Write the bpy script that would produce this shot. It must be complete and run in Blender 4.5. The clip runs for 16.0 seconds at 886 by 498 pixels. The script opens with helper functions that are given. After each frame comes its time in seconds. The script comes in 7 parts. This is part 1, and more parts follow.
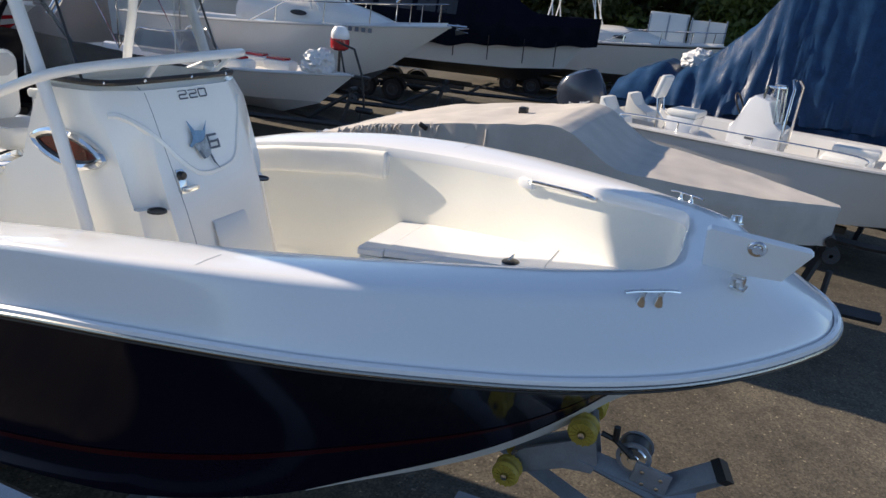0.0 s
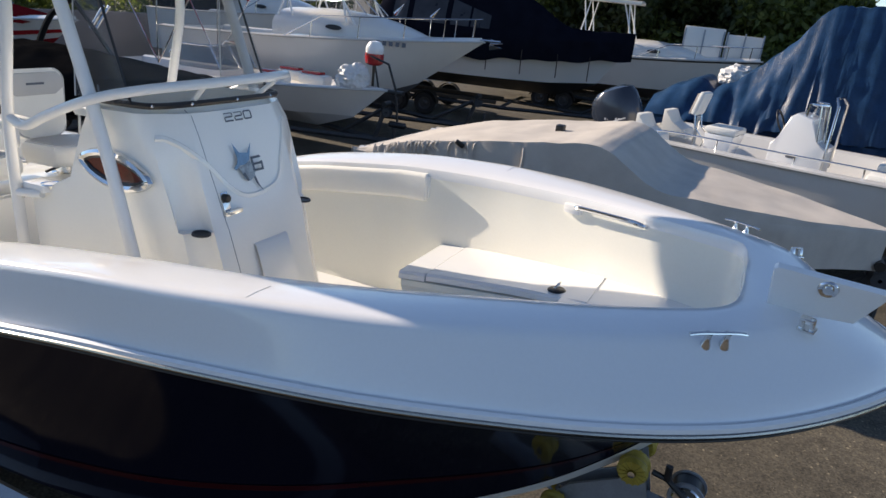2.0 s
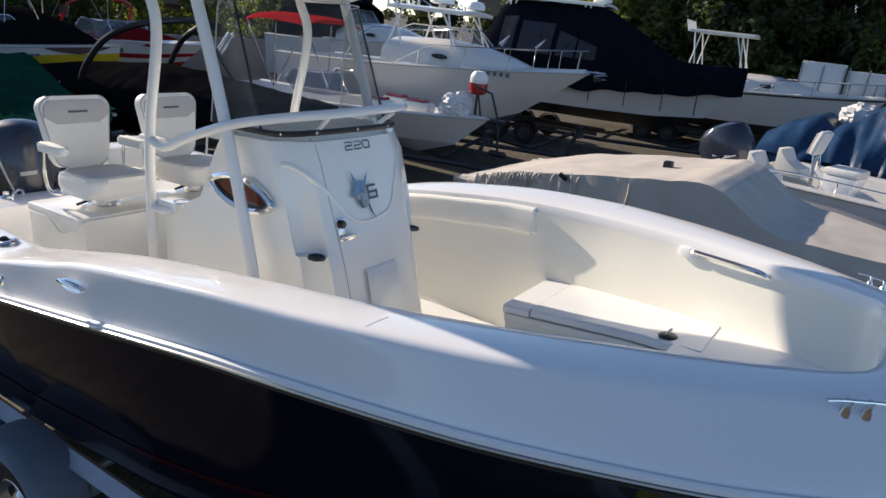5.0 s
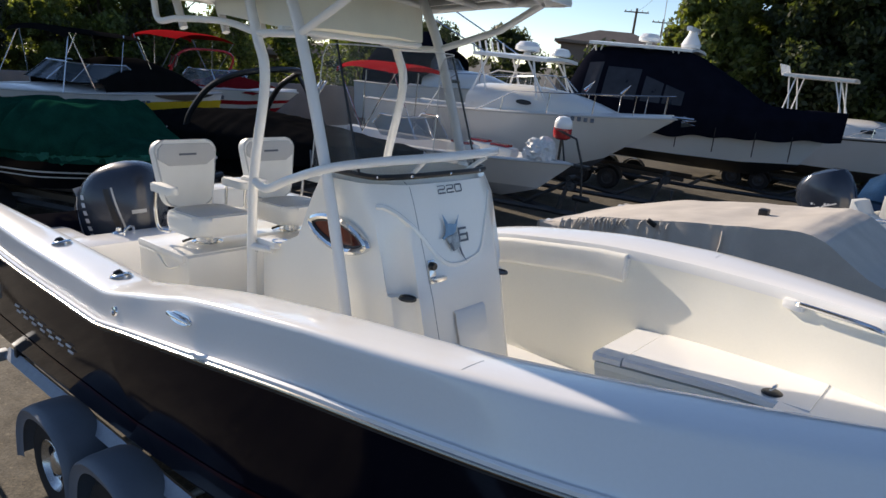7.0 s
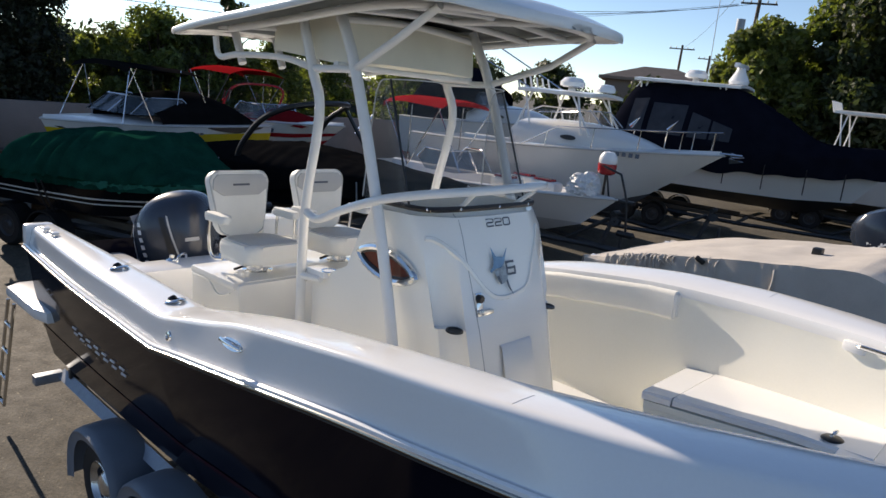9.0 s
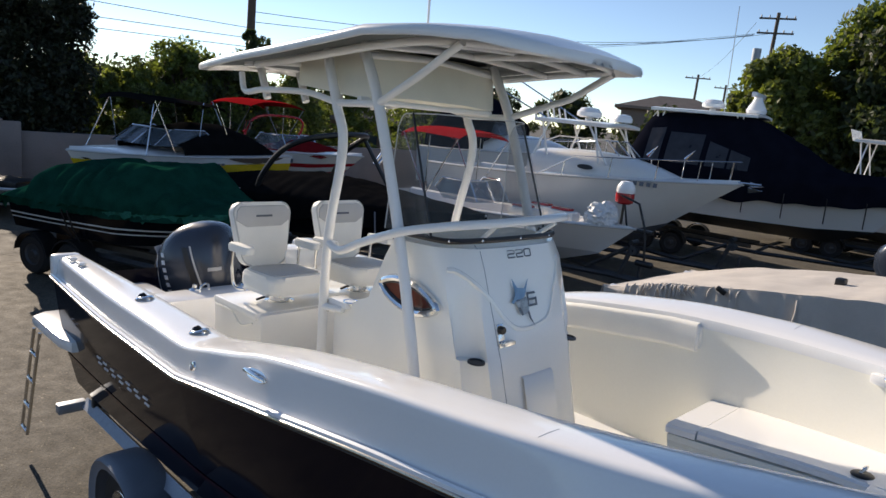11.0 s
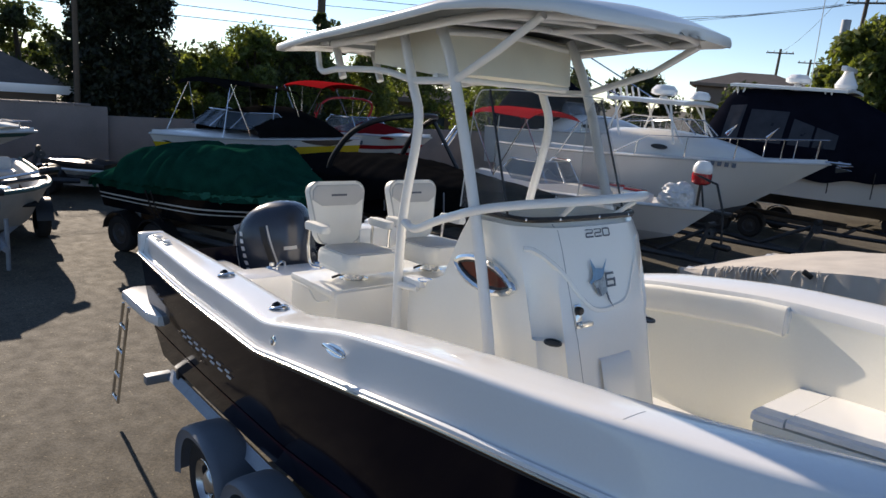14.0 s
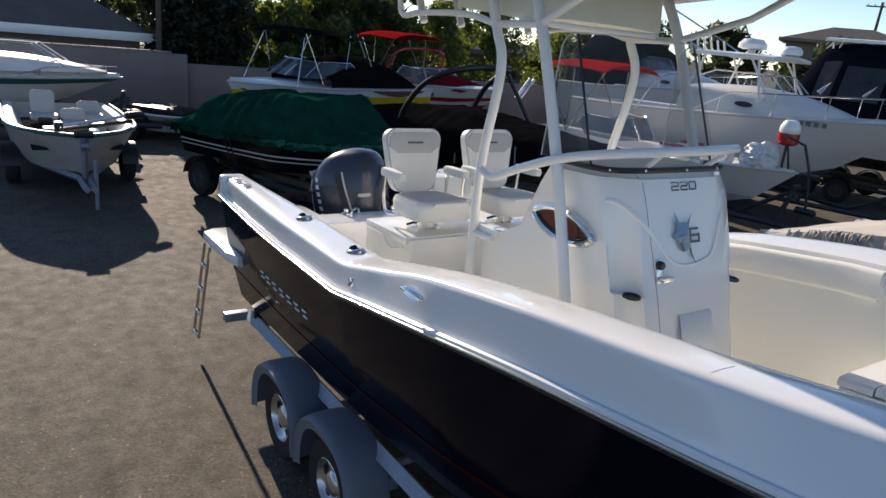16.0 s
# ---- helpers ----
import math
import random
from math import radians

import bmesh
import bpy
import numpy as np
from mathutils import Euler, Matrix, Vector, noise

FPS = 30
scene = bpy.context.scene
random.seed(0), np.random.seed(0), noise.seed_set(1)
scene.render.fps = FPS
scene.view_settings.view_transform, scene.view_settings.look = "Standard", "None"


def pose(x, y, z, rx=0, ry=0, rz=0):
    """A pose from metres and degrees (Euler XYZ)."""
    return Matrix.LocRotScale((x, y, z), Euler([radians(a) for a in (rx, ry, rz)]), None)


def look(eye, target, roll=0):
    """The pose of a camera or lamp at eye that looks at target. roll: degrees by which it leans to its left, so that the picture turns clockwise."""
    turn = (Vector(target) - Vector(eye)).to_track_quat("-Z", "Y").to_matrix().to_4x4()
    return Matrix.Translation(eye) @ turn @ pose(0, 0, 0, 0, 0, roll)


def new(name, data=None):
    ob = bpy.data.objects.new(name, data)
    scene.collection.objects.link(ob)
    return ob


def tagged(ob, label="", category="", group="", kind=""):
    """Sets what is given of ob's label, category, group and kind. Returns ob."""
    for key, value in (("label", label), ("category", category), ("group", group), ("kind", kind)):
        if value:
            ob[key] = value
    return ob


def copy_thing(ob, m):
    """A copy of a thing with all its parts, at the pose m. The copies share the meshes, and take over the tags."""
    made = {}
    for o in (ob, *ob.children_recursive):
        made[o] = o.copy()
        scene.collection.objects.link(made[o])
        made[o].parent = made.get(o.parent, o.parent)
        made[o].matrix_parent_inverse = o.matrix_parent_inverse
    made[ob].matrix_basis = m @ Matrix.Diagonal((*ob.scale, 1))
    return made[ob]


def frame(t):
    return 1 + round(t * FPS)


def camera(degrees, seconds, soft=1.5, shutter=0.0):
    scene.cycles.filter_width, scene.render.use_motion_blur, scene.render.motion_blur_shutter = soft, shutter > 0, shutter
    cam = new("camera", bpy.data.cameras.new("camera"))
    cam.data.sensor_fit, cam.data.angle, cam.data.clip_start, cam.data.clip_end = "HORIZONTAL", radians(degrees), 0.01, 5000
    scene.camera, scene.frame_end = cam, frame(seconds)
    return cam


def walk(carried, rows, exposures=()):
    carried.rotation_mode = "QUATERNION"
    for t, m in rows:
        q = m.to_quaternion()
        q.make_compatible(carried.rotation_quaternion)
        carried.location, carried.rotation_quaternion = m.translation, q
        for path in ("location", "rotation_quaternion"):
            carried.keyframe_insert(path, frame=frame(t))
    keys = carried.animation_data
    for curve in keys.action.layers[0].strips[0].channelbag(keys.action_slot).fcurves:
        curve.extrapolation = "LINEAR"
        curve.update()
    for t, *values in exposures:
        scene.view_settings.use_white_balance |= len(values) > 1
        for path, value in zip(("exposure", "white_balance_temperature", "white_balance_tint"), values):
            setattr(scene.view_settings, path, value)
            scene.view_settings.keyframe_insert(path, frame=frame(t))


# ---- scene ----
cam = camera(66.3, 16.0)
PATH = [
    (0, (2.8574, -2.5530, 2.9622), (2.1846, -0.8083, 2.2526), 6.28),
    (0.5, (2.8139, -2.5430, 2.9724), (2.1307, -0.8007, 2.2671), 6.97),
    (1, (2.7826, -2.5250, 2.9801), (2.0682, -0.7920, 2.2826), 5.55),
    (1.5, (2.7521, -2.5200, 2.9908), (2.0156, -0.7951, 2.2964), 5.94),
    (2, (2.7468, -2.5140, 2.9966), (1.9947, -0.7926, 2.3104), 6.23),
    (2.5, (2.7272, -2.5070, 3.0118), (1.9666, -0.7938, 2.3143), 5.63),
    (3, (2.7081, -2.5110, 3.0140), (1.9077, -0.8154, 2.3180), 6.20),
    (3.5, (2.6948, -2.5180, 3.0195), (1.8570, -0.8389, 2.3277), 6.67),
    (4, (2.6839, -2.5290, 3.0190), (1.7979, -0.8705, 2.3375), 6.64),
    (6.5, (2.6187, -2.5790, 3.0213), (1.4584, -1.0519, 2.4542), 6.68),
    (7, (2.6109, -2.5900, 3.0159), (1.4015, -1.0937, 2.4697), 6.13),
    (7.5, (2.6050, -2.5950, 3.0137), (1.3523, -1.1291, 2.4828), 5.68),
    (8, (2.5940, -2.6030, 3.0132), (1.3053, -1.1620, 2.5008), 5.54),
    (8.5, (2.5902, -2.6140, 3.0091), (1.2816, -1.1821, 2.5219), 5.51),
    (9, (2.5901, -2.6220, 3.0111), (1.2698, -1.1934, 2.5465), 6.30),
    (9.5, (2.5918, -2.6320, 3.0191), (1.2629, -1.2038, 2.5781), 6.19),
    (12, (2.5714, -2.6620, 3.0273), (1.1647, -1.2908, 2.6520), 6.10),
    (12.5, (2.5636, -2.6630, 3.0230), (1.1378, -1.3152, 2.6350), 5.97),
    (13, (2.5610, -2.6680, 3.0139), (1.1149, -1.3437, 2.6199), 5.64),
    (13.5, (2.5513, -2.6740, 3.0054), (1.0839, -1.3831, 2.5807), 5.51),
    (14, (2.5365, -2.6740, 2.9998), (1.0469, -1.4204, 2.5422), 5.18),
    (14.5, (2.5290, -2.6760, 2.9895), (1.0169, -1.4600, 2.5047), 5.14),
    (15, (2.5175, -2.6840, 2.9750), (0.9847, -1.5086, 2.4566), 5.20),
    (15.5, (2.5042, -2.7090, 2.9594), (0.9543, -1.5779, 2.3950), 6.26),
    (16, (2.4966, -2.7200, 2.9491), (0.9312, -1.6289, 2.3500), 5.92),
]
walk(cam, [(t, look(eye, target, roll)) for t, eye, target, roll in PATH], [(0.0, 0.58, 7450, 14), (1.5, 0.50, 7450, 14), (3.0, 0.42, 7450, 14), (4.0, 0.40, 7450, 14), (7.0, 0.30, 7450, 14), (16.0, 0.30, 7450, 14)])

# ---- world, sun, exposure ----
SUN_ELEV, SUN_FROM = 22.2, 175.3
world = bpy.data.worlds.new("sky")
scene.world = world
world.use_nodes = True
wn = world.node_tree.nodes
sky = wn.new("ShaderNodeTexSky")
sky.sky_type, sky.sun_disc = "NISHITA", False
sky.sun_elevation, sky.sun_rotation = radians(SUN_ELEV), radians(90 - SUN_FROM)
sky.air_density, sky.dust_density, sky.ozone_density = 0.7, 0.0, 3.0
wn["Background"].inputs["Strength"].default_value = 0.14
world.node_tree.links.new(sky.outputs[0], wn["Background"].inputs[0])
sun = new("sun", bpy.data.lights.new("sun", "SUN"))
sun.data.energy, sun.data.angle, sun.data.color = 4.9, radians(0.6), (1.0, 0.93, 0.84)
a, b = radians(SUN_ELEV), radians(SUN_FROM)
sun.matrix_world = look((math.cos(b) * math.cos(a) * 50, math.sin(b) * math.cos(a) * 50, math.sin(a) * 50), (0, 0, 0))

# ---- materials ----
def mat(name, color, rough=0.5, metal=0.0, var=0.12, scale=6.0, fine=90.0, bump=0.02, coat=0.0, spec=0.5, island=0.0, dist=0.004):
    """A surface with stains at a large scale and grain at a small one, in the object's own metres."""
    m = bpy.data.materials.new(name)
    m.use_nodes = True
    nt = m.node_tree
    n, l = nt.nodes, nt.links
    bs = n["Principled BSDF"]
    tc = n.new("ShaderNodeTexCoord")
    big, small = n.new("ShaderNodeTexNoise"), n.new("ShaderNodeTexNoise")
    big.inputs["Scale"].default_value, big.inputs["Detail"].default_value = scale, 4
    small.inputs["Scale"].default_value, small.inputs["Detail"].default_value = fine, 3
    mixv = n.new("ShaderNodeMix")
    mixv.inputs[0].default_value = 0.35
    l.new(tc.outputs["Object"], big.inputs["Vector"])
    l.new(tc.outputs["Object"], small.inputs["Vector"])
    l.new(big.outputs[0], mixv.inputs[2])
    l.new(small.outputs[0], mixv.inputs[3])
    ramp = n.new("ShaderNodeMapRange")
    ramp.inputs["From Min"].default_value, ramp.inputs["From Max"].default_value = 0.3, 0.7
    ramp.inputs["To Min"].default_value, ramp.inputs["To Max"].default_value = 1 - var, 1 + var * 0.6
    l.new(mixv.outputs[0], ramp.inputs["Value"])
    factor = ramp.outputs[0]
    if island:
        geo = n.new("ShaderNodeNewGeometry")
        ri = n.new("ShaderNodeMapRange")
        ri.inputs["To Min"].default_value, ri.inputs["To Max"].default_value = 1 - island, 1 + island
        l.new(geo.outputs["Random Per Island"], ri.inputs["Value"])
        mu = n.new("ShaderNodeMath")
        mu.operation = "MULTIPLY"
        l.new(factor, mu.inputs[0])
        l.new(ri.outputs[0], mu.inputs[1])
        factor = mu.outputs[0]
    sc = n.new("ShaderNodeVectorMath")
    sc.operation = "SCALE"
    sc.inputs[0].default_value = color
    l.new(factor, sc.inputs["Scale"])
    l.new(sc.outputs[0], bs.inputs["Base Color"])
    rr = n.new("ShaderNodeMapRange")
    rr.inputs["To Min"].default_value, rr.inputs["To Max"].default_value = rough * 0.8, min(1, rough * 1.2)
    l.new(big.outputs[0], rr.inputs["Value"])
    l.new(rr.outputs[0], bs.inputs["Roughness"])
    bs.inputs["Metallic"].default_value = metal
    bs.inputs["Specular IOR Level"].default_value = spec
    bs.inputs["Coat Weight"].default_value = coat
    bs.inputs["Coat Roughness"].default_value = 0.04
    if bump:
        bp = n.new("ShaderNodeBump")
        bp.inputs["Strength"].default_value, bp.inputs["Distance"].default_value = min(1.0, bump * 10), dist
        l.new(mixv.outputs[0], bp.inputs["Height"])
        l.new(bp.outputs[0], bs.inputs["Normal"])
    return m


def glass(name, color=(0.9, 0.95, 0.95), alpha=0.25, rough=0.02):
    m = bpy.data.materials.new(name)
    m.use_nodes = True
    bs = m.node_tree.nodes["Principled BSDF"]
    bs.inputs["Base Color"].default_value = (*color, 1)
    bs.inputs["Roughness"].default_value, bs.inputs["IOR"].default_value = rough, 1.45
    bs.inputs["Alpha"].default_value = alpha
    bs.inputs["Specular IOR Level"].default_value = 0.6
    return m


def leaf_mat(name, color, glow, island=0.5):
    """A thin leaf: part of the sunlight passes through it and comes out yellower."""
    m = mat(name, color, 0.55, var=0.2, island=island, bump=0.0)
    nt = m.node_tree
    n, l = nt.nodes, nt.links
    tr, mx = n.new("ShaderNodeBsdfTranslucent"), n.new("ShaderNodeMixShader")
    geo, ramp = n.new("ShaderNodeNewGeometry"), n.new("ShaderNodeValToRGB")
    ramp.color_ramp.elements[0].color = (*(c * 0.45 for c in glow), 1)
    ramp.color_ramp.elements[1].color = (*glow, 1)
    l.new(geo.outputs["Random Per Island"], ramp.inputs[0])
    l.new(ramp.outputs[0], tr.inputs["Color"])
    mx.inputs[0].default_value = 0.42
    l.new(n["Principled BSDF"].outputs[0], mx.inputs[1])
    l.new(tr.outputs[0], mx.inputs[2])
    l.new(mx.outputs[0], n["Material Output"].inputs["Surface"])
    return m


M = dict(
    gel=mat("white_gelcoat", (0.87, 0.87, 0.86), 0.22, var=0.03, bump=0.002, coat=0.6, scale=1.5),
    gel_w=mat("warm_white_gelcoat", (0.885, 0.87, 0.815), 0.24, var=0.03, bump=0.002, coat=0.5, scale=1.5),
    liner=mat("cream_liner", (0.88, 0.865, 0.775), 0.42, var=0.04, bump=0.01, coat=0.15, scale=2.0),
    navy=mat("navy_gelcoat", (0.0045, 0.0045, 0.012), 0.07, var=0.25, bump=0.0, spec=0.04, scale=1.2),
    red=mat("red_stripe", (0.035, 0.003, 0.005), 0.2, var=0.15, bump=0.0, spec=0.05),
    bottom=mat("white_bottom", (0.62, 0.61, 0.57), 0.5, var=0.1, scale=3),
    antifoul=mat("dark_bottom_paint", (0.07, 0.07, 0.075), 0.7, var=0.25, scale=3),
    steel=mat("polished_steel", (0.75, 0.75, 0.74), 0.12, 1.0, var=0.05, bump=0.0),
    rail=mat("rail_insert", (0.35, 0.33, 0.30), 0.25, 1.0, var=0.15, bump=0.0),
    powder=mat("white_powdercoat", (0.80, 0.80, 0.78), 0.3, var=0.03, bump=0.004, coat=0.3),
    canvas_w=mat("cream_canvas", (0.86, 0.83, 0.71), 0.8, var=0.06, bump=0.05, fine=220),
    vinyl=mat("white_vinyl", (0.82, 0.81, 0.76), 0.5, var=0.05, bump=0.03, fine=160),
    vinyl_g=mat("grey_vinyl", (0.50, 0.50, 0.49), 0.5, var=0.07, bump=0.03, fine=160),
    black=mat("black_plastic", (0.012, 0.012, 0.013), 0.4, var=0.2, bump=0.01),
    dark=mat("dark_inside", (0.03, 0.03, 0.032), 0.9, var=0.3, spec=0.0),
    motor=mat("grey_blue_cowl", (0.026, 0.036, 0.056), 0.24, 0.1, var=0.15, bump=0.0, coat=0.35),
    galv=mat("galvanised_steel", (0.30, 0.33, 0.37), 0.5, 0.5, var=0.2, bump=0.03, scale=14),
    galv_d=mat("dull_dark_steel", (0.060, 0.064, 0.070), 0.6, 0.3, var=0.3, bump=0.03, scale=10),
    fender=mat("grey_fender_plastic", (0.16, 0.185, 0.22), 0.5, var=0.1, bump=0.01),
    rubber=mat("tyre_rubber", (0.018, 0.018, 0.019), 0.85, var=0.25, bump=0.05, fine=60),
    roller=mat("yellow_roller", (0.45, 0.33, 0.05), 0.5, var=0.3, bump=0.02, scale=20),
    port=mat("red_brown_lens", (0.13, 0.025, 0.015), 0.08, var=0.4, bump=0.0, coat=1.0),
    letters=mat("grey_letters", (0.10, 0.11, 0.13), 0.35, 0.3, var=0.05, bump=0.0),
    silver=mat("silver_letters", (0.66, 0.67, 0.70), 0.35, 0.15, var=0.05, bump=0.0),
    blue_art=mat("blue_decal", (0.16, 0.30, 0.45), 0.35, var=0.25, scale=25, bump=0.0),
    hull_w=mat("white_hull", (0.72, 0.71, 0.68), 0.3, var=0.06, scale=1.4, bump=0.003, coat=0.4),
    hull_k=mat("black_hull", (0.006, 0.006, 0.008), 0.15, var=0.2, bump=0.0, coat=0.0, spec=0.2),
    hull_y=mat("yellow_hull", (0.62, 0.44, 0.02), 0.25, var=0.08, bump=0.0, coat=0.5),
    hull_r=mat("red_hull", (0.40, 0.015, 0.02), 0.25, var=0.1, bump=0.0, coat=0.5),
    teal=mat("teal_stripe", (0.02, 0.10, 0.10), 0.3, var=0.1, bump=0.0),
    tan=mat("tan_cover", (0.58, 0.535, 0.48), 0.85, var=0.16, scale=3.5, fine=140, bump=0.07, dist=0.01, spec=0.05),
    green=mat("green_cover", (0.005, 0.052, 0.034), 0.8, var=0.45, scale=4, fine=60, bump=0.06, dist=0.01, spec=0.0),
    # the green cover's cloth again, lighter to paint in sun on its edge
    green_hem=mat("sunlit_green_hem", (0.012, 0.12, 0.08), 0.8, var=0.6, scale=9, fine=60, bump=0.08, dist=0.012, spec=0.15),
    bluetarp=mat("blue_tarp", (0.010, 0.043, 0.105), 0.36, var=0.35, scale=5, fine=40, bump=0.05, dist=0.02, spec=0.28),
    navy_cover=mat("navy_cover", (0.0075, 0.0085, 0.0145), 0.9, var=0.3, scale=3, bump=0.05, dist=0.01, spec=0.0),
    black_cover=mat("black_cover", (0.0085, 0.0085, 0.009), 0.9, var=0.4, scale=3, bump=0.05, dist=0.01, spec=0.0),
    red_canvas=mat("red_canvas", (0.33, 0.012, 0.014), 0.8, var=0.12, scale=4, bump=0.04, spec=0.0),
    bag=mat("white_plastic_bag", (0.7, 0.7, 0.69), 0.4, var=0.15, scale=14, bump=0.1, dist=0.02),
    wall=mat("block_wall", (0.25, 0.215, 0.205), 0.9, var=0.2, scale=1.5, fine=30, bump=0.08),
    stucco=mat("stucco", (0.26, 0.19, 0.15), 0.9, var=0.12, scale=1.0, fine=40, bump=0.05),
    roof=mat("roof_shingle", (0.13, 0.11, 0.10), 0.9, var=0.3, scale=2, fine=12, bump=0.08),
    bark=mat("bark", (0.08, 0.06, 0.045), 0.9, var=0.3, scale=8, bump=0.1, dist=0.02),
    leaf=leaf_mat("leaf", (0.070, 0.105, 0.030), (0.30, 0.38, 0.05)),
    leaf_y=leaf_mat("leaf_light", (0.090, 0.12, 0.034), (0.33, 0.40, 0.055)),
    leaf_d=leaf_mat("leaf_dark", (0.036, 0.054, 0.021), (0.11, 0.15, 0.026)),
    needle=leaf_mat("cypress_needle", (0.018, 0.028, 0.014), (0.020, 0.030, 0.010)),
    wood=mat("weathered_pole", (0.10, 0.075, 0.055), 0.9, var=0.25, scale=10, bump=0.06),
    wire=mat("cable", (0.02, 0.02, 0.02), 0.6, var=0.1, bump=0.0),
    weathered=mat("weathered_hull", (0.46, 0.45, 0.42), 0.4, var=0.2, scale=3),
    glass=glass("clear_acrylic", (0.45, 0.47, 0.46), 0.09),
    glass_s=glass("smoked_acrylic", (0.20, 0.20, 0.20), 0.34),
    glass_d=glass("tinted_glass", (0.10, 0.13, 0.16), 0.75),
)

# ---- mesh tools ----
def mesh_of(bm, smooth=40):
    me = bpy.data.meshes.new("m")
    bmesh.ops.recalc_face_normals(bm, faces=bm.faces)
    bm.to_mesh(me)
    bm.free()
    if smooth:
        me.polygons.foreach_set("use_smooth", [True] * len(me.polygons))
        me.set_sharp_from_angle(angle=radians(smooth))
    return me


def part(name, bm, material, parent=None, label="", smooth=40):
    """A bmesh as one mesh object, under a thing or a part of it."""
    ob = new(name, mesh_of(bm, smooth))
    ob.data.materials.append(material)
    ob.parent = parent
    if label:
        ob["label"] = label
    return ob


def thing(name, at=None, label="", category="", group="", kind=""):
    e = new(name)
    if at is not None:
        e.matrix_world = at
    e.empty_display_size = 0.2
    return tagged(e, label, category, group, kind)


def box(size, at=(0, 0, 0), bevel=0.01, bm=None, rot=None):
    bm = bm or bmesh.new()
    m = Matrix.Translation(at) @ (rot.to_4x4() if rot else Matrix()) @ Matrix.Diagonal((*size, 1))
    got = bmesh.ops.create_cube(bm, size=1, matrix=m)
    if bevel:
        es = list({e for v in got["verts"] for e in v.link_edges})
        bmesh.ops.bevel(bm, geom=es, offset=min(bevel, min(size) * 0.45), segments=2, affect="EDGES", profile=0.6)
    return bm


def rot(rx=0, ry=0, rz=0):
    return Euler((radians(rx), radians(ry), radians(rz))).to_matrix()


def catmull(pts, n, mirror=False):
    """A smooth line through the points, n points long, evenly spread over their order."""
    p = np.array(pts, float)
    k = len(p)
    pp = np.vstack([2 * p[0] - p[1], p, 2 * p[-1] - p[-2]])
    if mirror:
        pp[-1] = p[-2] * (1, -1, 1)
    out = []
    for s in np.linspace(0, k - 1 - 1e-9, n):
        i = int(s)
        t = s - i
        a, b, c, d = pp[i], pp[i + 1], pp[i + 2], pp[i + 3]
        out.append(0.5 * (2 * b + (c - a) * t + (2 * a - 5 * b + 4 * c - d) * t * t + (3 * b - a - 3 * c + d) * t ** 3))
    return np.array(out)


def grid(rows, bm=None, close_u=False, close_v=False):
    """Faces between rows of points."""
    bm = bm or bmesh.new()
    vs = [[bm.verts.new(tuple(p)) for p in r] for r in rows]
    nr, nc = len(vs), len(vs[0])
    for i in range(nr if close_u else nr - 1):
        for j in range(nc if close_v else nc - 1):
            q = [vs[i][j], vs[i][(j + 1) % nc], vs[(i + 1) % nr][(j + 1) % nc], vs[(i + 1) % nr][j]]
            try:
                bm.faces.new(q)
            except ValueError:
                pass
    return bm


def weld(bm, d=1e-4):
    bmesh.ops.remove_doubles(bm, verts=bm.verts, dist=d)
    return bm


def tube(pts, r=0.02, sides=10, smooth_n=0, bm=None, closed=False, taper=None, flat=1.0):
    """A round bar along the points."""
    p = catmull(pts, smooth_n) if smooth_n else np.array(pts, float)
    bm = bm or bmesh.new()
    rows = []
    up = None
    n = len(p)
    for i in range(n):
        d = p[(i + 1) % n] - p[i - 1] if closed else p[min(i + 1, n - 1)] - p[max(i - 1, 0)]
        d = d / (np.linalg.norm(d) + 1e-9)
        if up is None:
            up = np.array((0, 0, 1.0)) if abs(d[2]) < 0.9 else np.array((1.0, 0, 0))
        s = np.cross(d, up)
        s /= np.linalg.norm(s)
        up = np.cross(s, d)
        rr = r if taper is None else r * (1 + (taper - 1) * i / (n - 1))
        rows.append([p[i] + rr * (math.cos(a) * s + flat * math.sin(a) * up) for a in np.linspace(0, 2 * math.pi, sides, endpoint=False)])
    grid(rows, bm, close_u=closed, close_v=True)
    if not closed:
        bm.verts.ensure_lookup_table()
        k = len(bm.verts) - n * sides
        for base in (k, k + (n - 1) * sides):
            try:
                bm.faces.new([bm.verts[base + j] for j in range(sides)])
            except ValueError:
                pass
    return bm


def lathe(profile, sides=24, bm=None, m=None):
    """Turns (radius, height) pairs round z; m: where it stands."""
    m = m or Matrix()
    rows = [[m @ Vector((r * math.cos(a), r * math.sin(a), z)) for a in np.linspace(0, 2 * math.pi, sides, endpoint=False)] for r, z in profile]
    bm = bm or bmesh.new()
    grid(rows, bm, close_v=True)
    return bm


def prism(outline, depth, axis="z", bm=None, bevel=0.0, m=None):
    """An outline of (a, b) pairs made solid, with depth along z, in its own plane; m: where it stands."""
    bm = bm or bmesh.new()
    m = m or Matrix()
    lo = [bm.verts.new(m @ Vector((a, b, 0))) for a, b in outline]
    hi = [bm.verts.new(m @ Vector((a, b, depth))) for a, b in outline]
    k = len(outline)
    fs = [bm.faces.new(lo[::-1]), bm.faces.new(hi)]
    fs += [bm.faces.new((lo[i], lo[(i + 1) % k], hi[(i + 1) % k], hi[i])) for i in range(k)]
    if bevel:
        es = [e for f in fs[:2] for e in f.edges]
        bmesh.ops.bevel(bm, geom=es, offset=bevel, segments=2, affect="EDGES", profile=0.6)
    return bm


def lerp(x, xs, ys):
    return float(np.interp(x, xs, ys))


